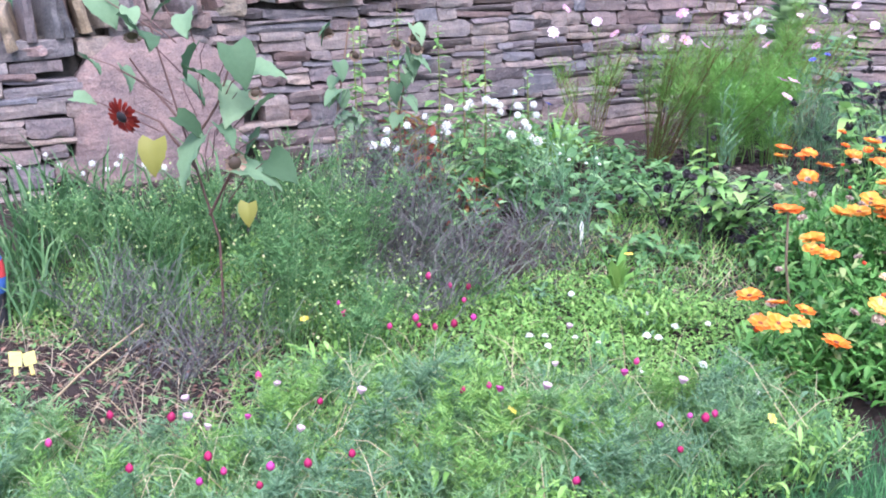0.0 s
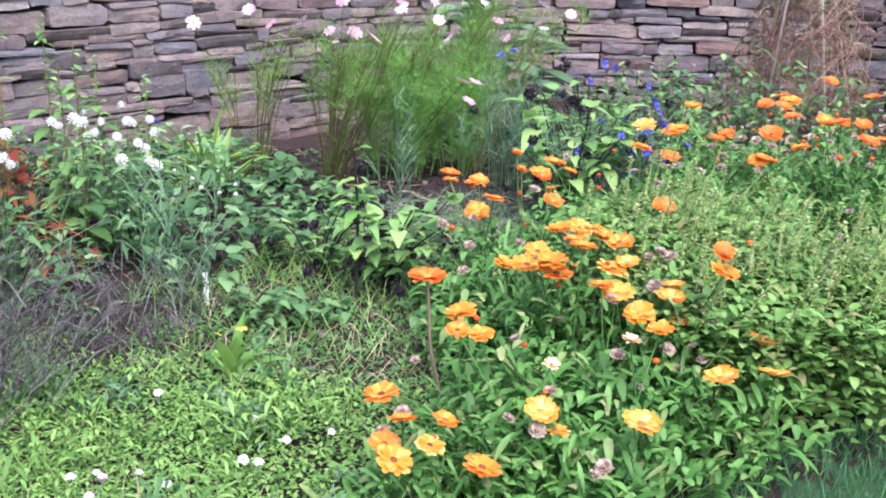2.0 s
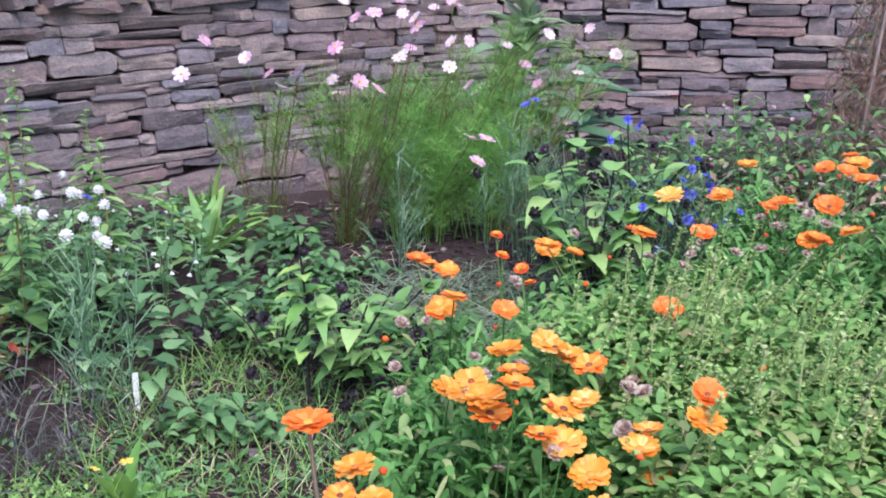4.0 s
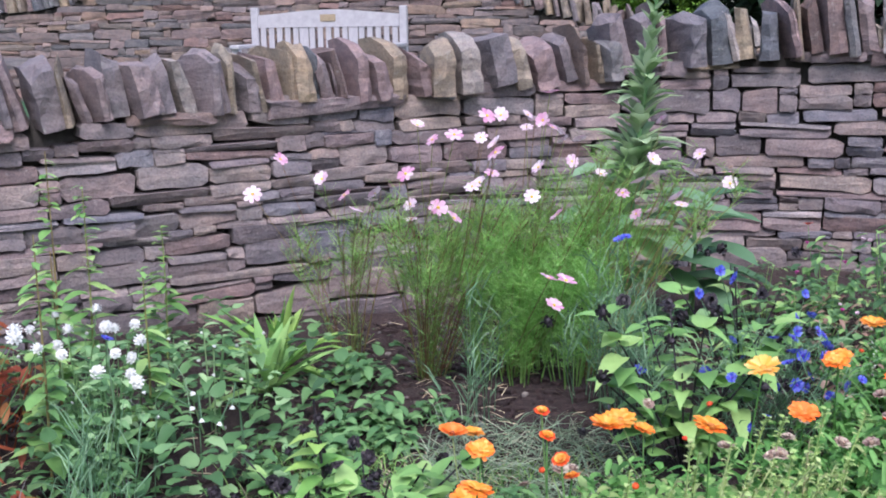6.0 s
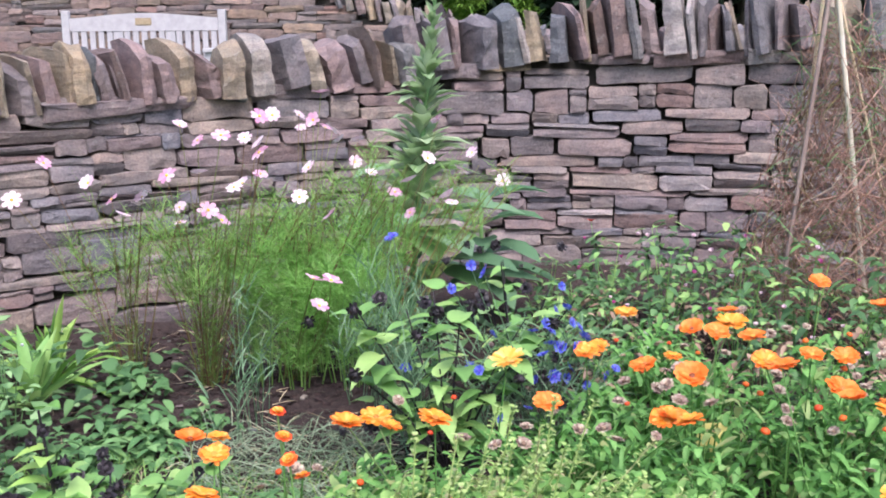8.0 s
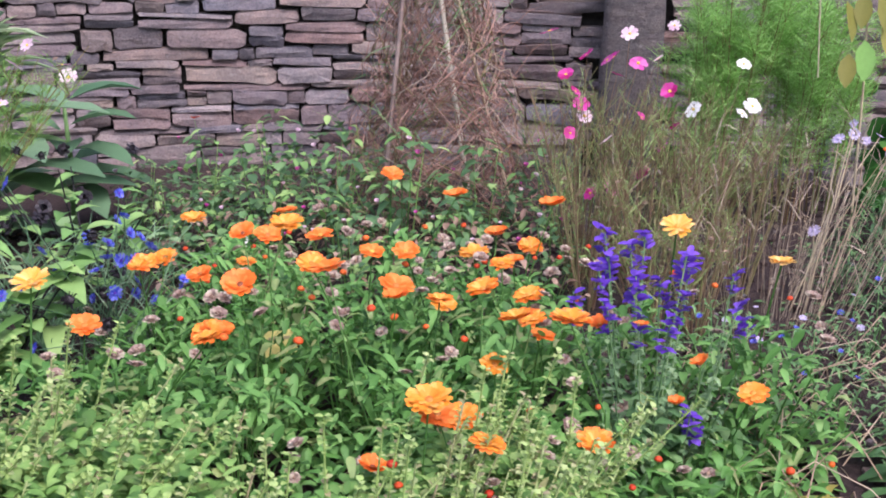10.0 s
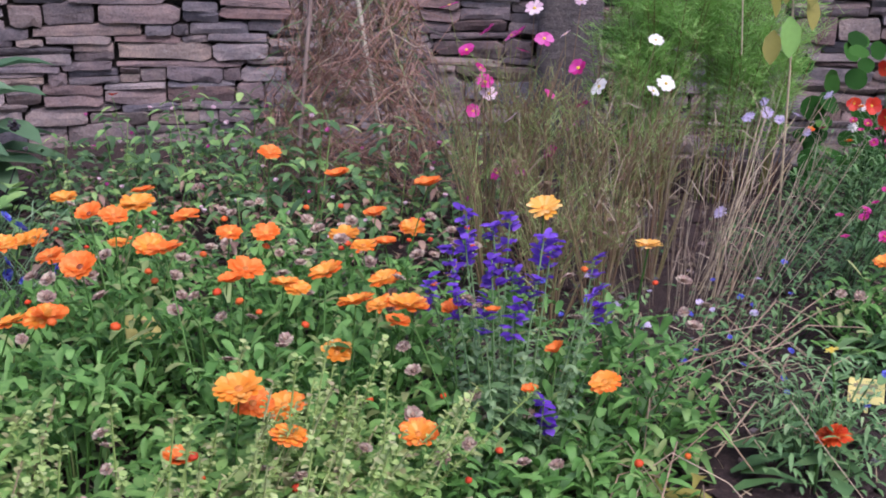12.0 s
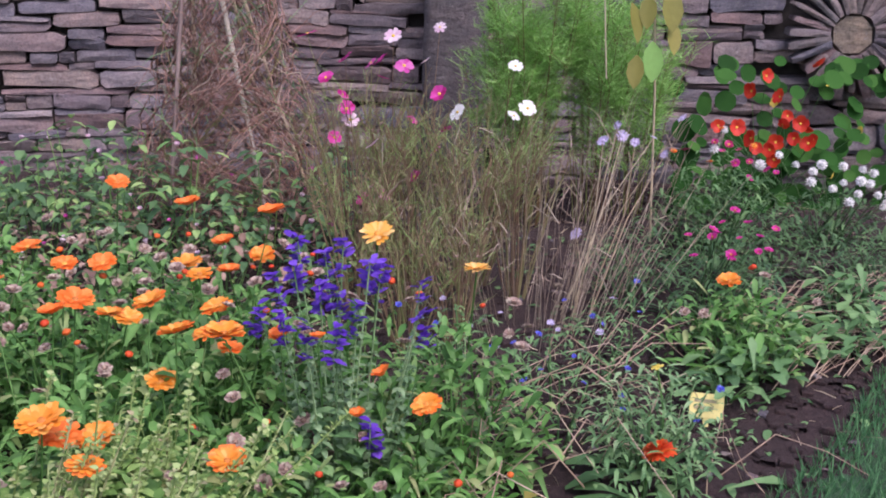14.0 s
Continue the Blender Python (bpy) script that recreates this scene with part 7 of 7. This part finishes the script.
for x, y, h, nth in ((3.7, 5.0, 0.95, 4200), (3.9, 4.95, 0.9, 4200), (3.6, 5.05, 0.75, 2200), (4.08, 5.0, 0.75, 2600)):
    foot = on_ground(x, y)
    ob = thing("feathery_bush", "tall soft feathery bright green bush", "plant", foot, "feathery bushes")
    fo, st = feathery(20, h, 0.22, int(nth * 0.85), fennel_green, red_stem, (0.04, 0.09), 0.0022, low=0.25)
    part("foliage", fo, ob)
    part("branchwork", st, ob)
for x, y, n, r, h, lean in ((3.42, 4.0, 40, 0.26, 0.56, (0.18, 0.0)), (3.32, 4.1, 24, 0.26, 0.54, (-0.06, 0.0)), (3.5, 4.2, 22, 0.28, 0.54, (0.18, 0.05)), (3.15, 4.3, 24, 0.24, 0.4, (0, 0))):
    ob = stalky(on_ground(x, y), n, r, h, dry_reed, "sheaf of dry straw-coloured stalks standing in the bed", "dry_stalks", "dry plant", 0.0022, 2, lean, "dry stalks")
foot = on_ground(3.48, 4.15)
ob = thing("scabious_plant", "dry scabious with pale lilac flower heads", "flowering plant", foot)
flowered(ob, foot, [(3.58, 4.2, 0.62), (3.66, 4.25, 0.62), (3.7, 4.25, 0.6), (3.84, 4.25, 0.66), (3.78, 4.3, 0.6), (3.82, 4.3, 0.55), (3.47, 4.1, 0.4), (3.62, 4.2, 0.66)], [lilac_head], 0.02, straw_mat, 0.0015, up=0.3)

XERA = ((3.8, 3.99, 0.44), (3.8, 3.94, 0.37), (3.95, 4.0, 0.35), (3.78, 4.0, 0.4), (3.86, 4.0, 0.39), (3.81, 4.03, 0.4), (3.71, 4.0, 0.41), (3.92, 4.0, 0.39), (3.87, 4.05, 0.45), (3.9, 3.97, 0.36), (3.83, 3.98, 0.34), (3.76, 3.97, 0.43), (3.98, 4.02, 0.4), (3.72, 3.98, 0.36), (3.9, 4.03, 0.42))
XERW = ((4.51, 4.45, 0.39), (4.39, 4.45, 0.4), (4.61, 4.45, 0.38), (4.43, 4.5, 0.42), (4.46, 4.5, 0.44), (4.57, 4.45, 0.35), (4.64, 4.4, 0.33), (4.69, 4.45, 0.34), (4.5, 4.4, 0.34), (4.54, 4.5, 0.43), (4.7, 4.45, 0.26), (4.67, 4.45, 0.3), (4.18, 4.63, 0.54), (4.1, 4.55, 0.5), (4.6, 4.48, 0.42), (4.55, 4.42, 0.4), (4.66, 4.5, 0.4), (4.74, 4.5, 0.38), (4.35, 4.48, 0.45), (4.3, 4.5, 0.48), (4.48, 4.46, 0.37), (4.62, 4.42, 0.35))
for foot, fl, heads, lab in ((on_ground(3.85, 4.05), XERA, [pink_everlasting], "bushy everlasting with pink papery flowers"), (on_ground(4.55, 4.5), XERW, [everlasting_head], "bushy everlasting with small white flowers")):
    ob = thing("everlasting_plant", lab, "flowering plant", foot, "everlastings")
    flowered(ob, foot, [(x, y - 0.05, z + 0.01) for x, y, z in fl], heads, 0.0155, dark_green, 0.0013)
    part("foliage", leafy_clump(300, 0.22, 0.2, (0.04, 0.08), (0.006, 0.012), dark_green, LANCE), ob)
foot = on_ground(4.15, 4.55)
ob = thing("everlasting_plant", "everlasting with mixed dark red, pink and white papery heads", "flowering plant", foot, "everlastings")
flowered(ob, foot, ((4.12, 4.5, 0.57), (4.15, 4.5, 0.52), (4.19, 4.5, 0.5), (4.23, 4.5, 0.46), (4.13, 4.5, 0.5), (4.18, 4.5, 0.46), (4.24, 4.5, 0.51), (4.1, 4.5, 0.53), (4.3, 4.5, 0.43), (4.33, 4.5, 0.42), (4.27, 4.5, 0.45), (4.0, 4.5, 0.51), (3.96, 4.5, 0.51), (4.06, 4.45, 0.48), (4.2, 4.45, 0.42)),
         [straw_head, dark_red_head, pink_everlasting, everlasting_head], 0.0165, dark_green, 0.0013, up=0.5)
part("foliage", leafy_clump(300, 0.2, 0.36, (0.03, 0.07), (0.006, 0.012), mid_green, LANCE), ob)
dark_clump = leafy_clump(260, 0.22, 0.3, (0.04, 0.08), (0.007, 0.013), dark_green, LANCE)
for x, y, sc in ((4.0, 4.2, 0.7), (4.2, 4.3, 0.65), (4.3, 4.1, 0.6), (4.5, 4.2, 0.5), (4.7, 4.25, 0.5), (4.9, 4.4, 0.55), (3.7, 4.25, 0.7), (4.05, 4.5, 0.8), (4.3, 4.65, 0.8)):
    foot = on_ground(x, y)
    ob = thing("leafy_bush", "dark green narrow-leaved plant in the bed", "plant", foot, "leafy bushes")
    part("foliage", dark_clump, ob, m=Matrix.Rotation(rnd(0, 6), 4, "Z") @ Matrix.Scale(sc, 4))

# nasturtiums with round leaves
nast_leaf = leafy("nasturtium_leaf", ((0.0, (0.014, 0.06, 0.012)), (0.5, (0.03, 0.12, 0.022)), (1.0, (0.07, 0.19, 0.04))), rough=0.8)
nast_leaf.node_tree.nodes["Principled BSDF"].inputs["Specular IOR Level"].default_value = 0.12
disc = Builder()
n = 14
disc.add([(0, 0, -0.12)] + [(math.cos(2 * math.pi * i / n) * (1 + 0.05 * (i % 2)), math.sin(2 * math.pi * i / n), 0.05 * (i % 3)) for i in range(n)], [(0, i + 1, (i + 1) % n + 1) for i in range(n)])
disc_me = disc.mesh("leaf", [nast_leaf])
foot = on_ground(4.65, 5.02)
ob = thing("nasturtium_plant", "climbing nasturtium with round leaves and red flowers on the wall", "flowering plant", foot)
NAST = ((4.77, 5.0, 0.68), (4.56, 5.0, 0.65), (4.51, 5.0, 0.6), (4.61, 4.98, 0.58), (4.61, 4.95, 0.49), (4.68, 4.95, 0.49), (4.72, 4.95, 0.42), (4.66, 4.95, 0.44), (4.74, 4.95, 0.43), (4.64, 4.97, 0.515), (4.7, 4.95, 0.465), (4.57, 4.95, 0.405), (4.5, 4.93, 0.42), (4.59, 4.95, 0.43), (4.59, 4.95, 0.37), (4.4, 4.9, 0.5), (4.46, 4.9, 0.46), (4.3, 4.85, 0.52))
flowered(ob, foot, [(x - 0.1, y - 0.2, z + 0.03) for x, y, z in NAST], [nasturtium_head], 0.03, mid_green, 0.0014, up=0.1)
flowered(ob, foot, ((4.62, 4.97, 0.555), (4.95, 4.9, 0.45), (4.7, 4.7, 0.34), (4.85, 5.0, 0.62)), [nasturtium_yellow], 0.022, mid_green, 0.0014, up=0.1)
for i in range(200):
    p = np.array((rnd(4.2, 5.3), rnd(4.84, 5.12), 0.15 + 0.55 * rnd(0, 1) ** 1.4))
    p[1] = min(p[1], curve_y(WALL, p[0]) - 0.1)
    part("leaf", disc_me, ob, m=facing(p - foot, (rnd(-0.5, 0.3), rnd(-1, -0.3), rnd(0.1, 0.9)), rnd(0, 6), rnd(0.02, 0.043)))

# pale hanging vine
foot = on_ground(3.95, 4.68)
ob = thing("hanging_vine", "withering vine with pale yellow-green hanging leaves", "plant", foot)
s, b = Builder(), Builder()
tube(s, [(0.05, 0, 0), (0.03, 0, 0.5), (0, 0, 0.9), (-0.05, 0.0, 1.05)], 0.004, 0.003, 4)
tube(s, [(-0.1, 0, 0.95), (-0.16, 0, 0.8), (-0.15, -0.02, 0.55)], 0.003, 0.002, 4)
part("stem", s.mesh("stem", [straw_mat]), ob)
for dx, z, ln in ((-0.08, 0.78, 0.12), (-0.02, 0.8, 0.1), (0.05, 0.82, 0.13), (0.0, 0.66, 0.12), (0.06, 0.72, 0.1), (-0.05, 0.62, 0.1), (0.1, 0.9, 0.11), (-0.12, 0.92, 0.11), (0.03, 0.95, 0.1)):
    b = Builder()
    leaf(b, (dx, -0.02, z), (rnd(-0.2, 0.2), -0.25, -1), ln, ln * 0.55, 0.05, 0.3, OVAL)
    part("leaf", b.mesh("leaf", [yellowed if rnd(0, 1) > 0.5 else bright_green]), ob)

# marigold, labels, dry runners in front
runner_mat = leafy("dry_runner", ((0.0, (0.3, 0.2, 0.14)), (1.0, (0.48, 0.37, 0.27))), through_light=0.0)
foot = on_ground(3.3, 3.33)
ob = thing("marigold_plant", "marigold with one shaggy orange-red flower and feathery leaves", "flowering plant", foot)
flowered(ob, foot, [(3.286, 3.277, 0.22)], [marigold_head], 0.04, green, 0.003, up=0.35)
part("foliage", leafy_clump(230, 0.14, 0.2, (0.02, 0.05), (0.005, 0.011), mid_green, LANCE), ob)
foot = on_ground(3.34, 3.4)
ob = thing("marigold_plant", "marigold with a small yellow flower", "flowering plant", foot)
flowered(ob, foot, [(3.318, 3.36, 0.354)], [daisy_yellow], 0.02, green, 0.002)
part("foliage", leafy_clump(230, 0.14, 0.26, (0.02, 0.05), (0.005, 0.011), soft_green, LANCE), ob)
b = Builder()
n = 60
for i in range(n):
    a = rnd(0, 6.28)
    o = on_ground(rnd(2.8, 3.45), rnd(3.2, 3.8), 0.04)
    d = np.array((math.cos(a), math.sin(a) * 0.5, 0)) * rnd(0.2, 0.5)
    tube(b, [o, o + d * 0.35 + (0, 0, rnd(0.05, 0.14)), o + d * 0.7 + (0, 0, rnd(0.03, 0.11)), o + d + (0, 0, 0)], 0.0018, 0.0009, 3)
for i in range(150):
    a = rnd(0, 6.28)
    o = on_ground(rnd(3.75, 4.6), rnd(3.6, 4.05), 0.02)
    d = np.array((1, 0.3, 0)) * rnd(0.1, 0.4) + np.array((0, rnd(-0.1, 0.1), 0))
    tube(b, [o, o + d * 0.35 + (0, 0, rnd(0.02, 0.07)), o + d * 0.7 + (0, 0, rnd(0.0, 0.06)), o + d + (0, 0, 0)], 0.0016, 0.001, 3)
tagged(new("dry_runners", b.mesh("dry_runners", [runner_mat])), "long dry brown runners arching over the soil", "plant litter", kind="stuff")
small_blue = leafy_clump(130, 0.17, 0.16, (0.015, 0.038), (0.004, 0.009), mid_green, LANCE)
for x, y in ((3.2, 3.55), (3.05, 3.75), (3.25, 3.7), (3.45, 3.5), (3.4, 3.78), (3.1, 3.9), (3.55, 3.9)):
    foot = on_ground(x, y)
    ob = thing("small_flowered_plant", "low wiry plant with tiny violet flowers", "flowering plant", foot, "wiry plants")
    part("foliage", small_blue, ob, m=Matrix.Rotation(rnd(0, 6), 4, "Z"))
    for k in range(4):
        p = np.array((rnd(-0.14, 0.14), rnd(-0.14, 0.14), rnd(0.1, 0.18)))
        part("flower_head", random.choice((lilac_head, corn_head)), ob, m=facing(p, toward(p + foot), 0, rnd(0.007, 0.012)))


def plant_label(at, yaw, mat, w, h, tilt, label, ink):
    ob = thing("plant_label", label, "plant label", at)
    ob.rotation_euler = (tilt, 0, yaw)
    b = Builder()
    box(b, -w / 2, w / 2, -0.001, 0.001, 0.03, 0.03 + h, 0.0006)
    part("card", b.mesh("card", [mat], smooth=False), ob)
    b = Builder()
    box(b, -0.006, 0.006, 0.0015, 0.0035, -0.05, 0.03 + h * 0.6, 0.0006)
    part("spike", b.mesh("spike", [mat], smooth=False), ob)
    for k in range(ink):
        b = Builder()
        box(b, -w * 0.36, w * (0.3 - 0.1 * k), -0.0024, -0.0012, 0.03 + h * (0.62 - 0.28 * k), 0.03 + h * (0.76 - 0.28 * k), 0.0003)
        part("writing_bar", b.mesh("writing_bar", [ink_mat], smooth=False), ob)


plant_label(on_ground(3.55, 3.54, -0.01), -0.5, label_mat, 0.075, 0.055, -0.5, "faded yellow plant label with unreadable writing stuck in soil", 2)
plant_label(on_ground(-1.14, 2.31), 0.95, label_mat, 0.035, 0.035, -0.3, "folded bright yellow plant label in the soil", 0)
plant_label(on_ground(-1.18, 2.29), 0.1, label_mat, 0.035, 0.04, -0.2, "folded bright yellow plant label in the soil", 0)
plant_label(on_ground(2.05, 3.84, 0.13), 0.1, label_mat, 0.07, 0.055, -0.2, "faded yellow plant label among calendula leaves", 1)
plant_label(on_ground(2.05, 4.85), 0.2, white_tag_mat, 0.016, 0.08, -0.1, "narrow white plastic plant tag in the soil", 0)
plant_label(on_ground(0.32, 3.42), 0.2, white_tag_mat, 0.014, 0.06, -0.2, "narrow white plastic plant tag in the soil", 0)

for p in ((1.158, 3.435, 0.518), (1.207, 3.283, 0.488), (1.17, 3.42, 0.475), (1.225, 3.3, 0.45)):
    foot = on_ground(p[0], p[1])
    ob = thing("strawflower", "strawflower with a tight scarlet and yellow head", "flowering plant", foot, "strawflowers")
    flowered(ob, foot, [p], [straw_head], 0.024, green, 0.002)

# a small blue garden figure and a blue box in the wall at the low end
fig = Builder()
prof = ((0.0, 0.055), (0.03, 0.06), (0.06, 0.045), (0.11, 0.05), (0.16, 0.058), (0.21, 0.05), (0.25, 0.03), (0.28, 0.038), (0.31, 0.034), (0.34, 0.012))
fig_mats = [leafy("blue_paint", ((0.0, (0.05, 0.12, 0.42)), (1.0, (0.08, 0.18, 0.5))), through_light=0.0), leafy("dark_paint", ((0.0, (0.02, 0.02, 0.03)), (1.0, (0.04, 0.04, 0.05))), through_light=0.0), leafy("red_paint", ((0.0, (0.5, 0.04, 0.05)), (1.0, (0.6, 0.08, 0.08))), through_light=0.0)]
n = 12
fig.add([(q * math.cos(2 * math.pi * i / n), 0.8 * q * math.sin(2 * math.pi * i / n), z) for z, q in prof for i in range(n)], [])
for j in range(len(prof) - 1):
    for i in range(n):
        fig.f.append((j * n + i, j * n + (i + 1) % n, (j + 1) * n + (i + 1) % n, (j + 1) * n + i))
        fig.m.append(1 if j in (0, 1, 2) else 2 if j == 4 else 0)
fig.f.append(tuple(range((len(prof) - 1) * n, len(prof) * n)))
fig.m.append(0)
ob = new("garden_figure", fig.mesh("garden_figure", fig_mats))
ob.location = on_ground(-1.42, 2.62)
tagged(ob, "small painted blue garden figure standing among plants", "garden figure")
ob = thing("wall_box", "small dark blue wooden box with white roof on the wall", "box", (-2.12, 3.45, 0.3))
ob.rotation_euler = (0, 0, 0.6)
boxed("box_body", ob, fig_mats[0], (-0.07, 0.07, -0.05, 0.05, 0.0, 0.09))
boxed("box_roof", ob, paint_mat, (-0.09, 0.09, -0.07, 0.05, 0.092, 0.105), "white board roof")
boxed("bracket", ob, paint_mat, (-0.012, 0.012, -0.058, -0.051, -0.28, 0.09))

# taller soft tufts that break up the meadow
ferny = []
for h, m in ((0.16, soft_green), (0.19, blue_green), (0.14, soft_green), (0.2, meadow_green)):
    ferny.append(feathery(9, h, 0.11, 420, m, m, (0.015, 0.035), 0.0024, low=0.1, stem_r=0.0015))
for x, y, z in scatter(95, -1.1, 0.75, lambda x, y: meadow(x, y) and y < 2.25):
    ob = thing("poppy_plant", "ferny grey-green wild poppy foliage in grass", "plant", (x, y, z), "wild poppies")
    fo, st = random.choice(ferny)
    m = Matrix.Rotation(rnd(0, 6), 4, "Z") @ Matrix.Scale(rnd(0.75, 1.2), 4)
    part("foliage", fo, ob, m=m)
    part("branchwork", st, ob, m=m)
meadow_tufts = [leafy_clump(60, 0.09, h, (0.03, 0.06), (0.006, 0.012), m, LANCE, rise=(0.3, 2.0)) for h, m in ((0.12, meadow_green), (0.16, mid_green), (0.1, blue_green), (0.14, meadow_green))]
for x, y, z in scatter(85, -1.1, 0.85, meadow):
    ob = thing("meadow_tuft", "soft tuft of narrow green leaves in the meadow", "plant", (x, y, z), "meadow tufts")
    part("foliage", random.choice(meadow_tufts), ob, m=Matrix.Rotation(rnd(0, 6), 4, "Z") @ Matrix.Scale(rnd(0.7, 1.25), 4))

# thin grass, straw and small weeds between the meadow and the back of the bed
gap = lambda x, y: bed(x, y) and ((0.1 < x < 1.0 and 2.75 < y < 3.6) or (0.4 < x < 1.3 and 3.5 < y < 4.0) or (-1.4 < x < 0.3 and 1.9 < y < 3.3 and not (x < -0.65 and y < 2.5))) and noise.noise((x * 4, y * 4, 2)) > -0.3
b = Builder()
p = scatter(5200, -1.4, 1.3, gap)
blades(b, p, p + ways(5200, (0.3, 2.0)) * many(5200, 0.025, 0.075)[:, None], 0.0026, 0.1)
tagged(new("thin_grass", b.mesh("thin_grass", [meadow_green])), "thin green grass growing over the soil", "grass", kind="stuff")
b = Builder()
p = scatter(2600, -1.4, 1.3, gap)
blades(b, p, p + ways(2600, (0.05, 0.9)) * many(2600, 0.03, 0.09)[:, None], 0.0022, 0.1)
tagged(new("dead_grass", b.mesh("dead_grass", [straw_mat])), "bleached dead grass lying over the soil", "grass", kind="stuff")
b = Builder()
p = scatter(5200, -1.4, 1.3, gap)
leaves(b, p + (0, 0, 0.01), ways(5200, (0.1, 1.0)), many(5200, 0.015, 0.035), many(5200, 0.008, 0.016), 0.4, 0.25, DIAMOND)
tagged(new("low_weeds", b.mesh("low_weeds", [mid_green])), "low green weeds spreading over the soil", "weeds", kind="stuff")

# broad basal leaves, some yellowing, along the front of the bed
basal = [leafy_clump(15, 0.12, 0.06, (0.09, 0.15), (0.028, 0.042), m, SPOON, rise=(0.0, 0.5), droop=(0.1, 0.5)) for m in (pod_leaf, mid_green, yellowed)]
for x, y, k in ((2.2, 2.95, 0), (2.38, 2.96, 1), (2.3, 3.02, 2), (2.62, 3.08, 0), (2.7, 3.18, 1), (2.88, 3.2, 0), (2.95, 3.3, 2), (3.02, 3.42, 0), (3.35, 3.3, 1), (1.9, 2.85, 0), (2.05, 2.9, 1), (4.0, 3.85, 0), (4.2, 3.9, 1)):
    foot = on_ground(x, y, 0.01)
    ob = thing("leaf_rosette", "low rosette of broad yellowing leaves" if k == 2 else "low rosette of broad green leaves on soil", "plant", foot, "leaf rosettes")
    part("foliage", basal[k], ob, m=Matrix.Rotation(rnd(0, 6), 4, "Z") @ Matrix.Scale(rnd(0.75, 1.1), 4))
sage = leafy_clump(46, 0.1, 0.3, (0.02, 0.045), (0.012, 0.024), soft_green, OVAL, rise=(0.0, 0.8), low=0.04)
for x, y in ((0.02, 3.98), (-0.18, 4.12), (0.2, 4.12), (-0.35, 4.1), (0.12, 3.74), (-0.02, 4.3), (0.28, 4.2), (-0.1, 3.9)):
    foot = on_ground(x, y)
    ob = thing("wiry_plant", "thin upright plant with small grey-green leaves", "plant", foot, "wiry grey-green plants")
    part("foliage", sage, ob, m=Matrix.Rotation(rnd(0, 6), 4, "Z") @ Matrix.Scale(rnd(0.8, 1.2), 4))
    for k in range(3):
        p = np.array((rnd(-0.1, 0.1), rnd(-0.1, 0.1), rnd(0.16, 0.3)))
        part("flower_head", cup_heads[2], ob, m=facing(p, (rnd(-0.5, 0.5), -0.5, -0.6), 0, 0.009))

b = Builder()
tube(b, [on_ground(-0.98, 1.98, 0.05), (-0.87, 2.06, 0.16), (-0.76, 2.16, 0.24)], 0.004, 0.002, 5)
tagged(new("dry_stick", b.mesh("dry_stick", [straw_mat])), "long bleached dry stick leaning over the soil", "stick")
# brown litter and straw on the bare patch at the low end
patch = lambda x, y: bed(x, y) and -1.4 < x < -0.55 and 1.85 < y < 2.6
b = Builder()
p = scatter(420, -1.4, -0.5, patch)
leaves(b, p + (0, 0, 0.004), ways(420, (-0.05, 0.5)), many(420, 0.012, 0.035), many(420, 0.006, 0.016), 0.4, 0.4, OVAL)
tagged(new("leaf_litter", b.mesh("leaf_litter", [rust_stalk])), "brown leaf litter on the bare soil", "plant litter", kind="stuff")
b = Builder()
p = scatter(420, -1.4, -0.5, patch)
blades(b, p, p + ways(420, (0.0, 0.9)) * many(420, 0.05, 0.16)[:, None], 0.0026, 0.1)
tagged(new("dry_straw", b.mesh("dry_straw", [dry_reed])), "dry straw lying over the bare soil", "plant litter", kind="stuff")
b = Builder()
p = scatter(700, -1.4, -0.5, patch)
leaves(b, p, ways(700, (0.1, 1.2)), many(700, 0.02, 0.05), many(700, 0.006, 0.012), 0.4, 0.3, LANCE)
tagged(new("patch_weeds", b.mesh("patch_weeds", [mid_green])), "small green weeds among leaf litter", "weeds", kind="stuff")

# ---- stones of the walls ----
near_s = (SX(-0.75), SX(2.45))
stone_wall(wall_thing, bed_line, S0, S1, 0.02, lambda s: bed_top(s) - 0.012, stone_kinds, 21, 0.1, lambda s, z: near_s[0] < s < near_s[1] and z > 0.15,
           holes=((slab_s, 0.5, 0.12, 0.9), (boulder_s, 0.33, 0.33, 0.36), (rose_s, rose_z, 0.19, 0.17)))
stone_wall(far_wall, far_line, 0.1, far_line.s[-1] - 0.1, 0.35, lambda s: far_top(s) - 0.005, far_kinds, 33, 0.06, lambda s, z: FX(-4.5) < s < FX(1.5) and z > 0.85, size=1.25)
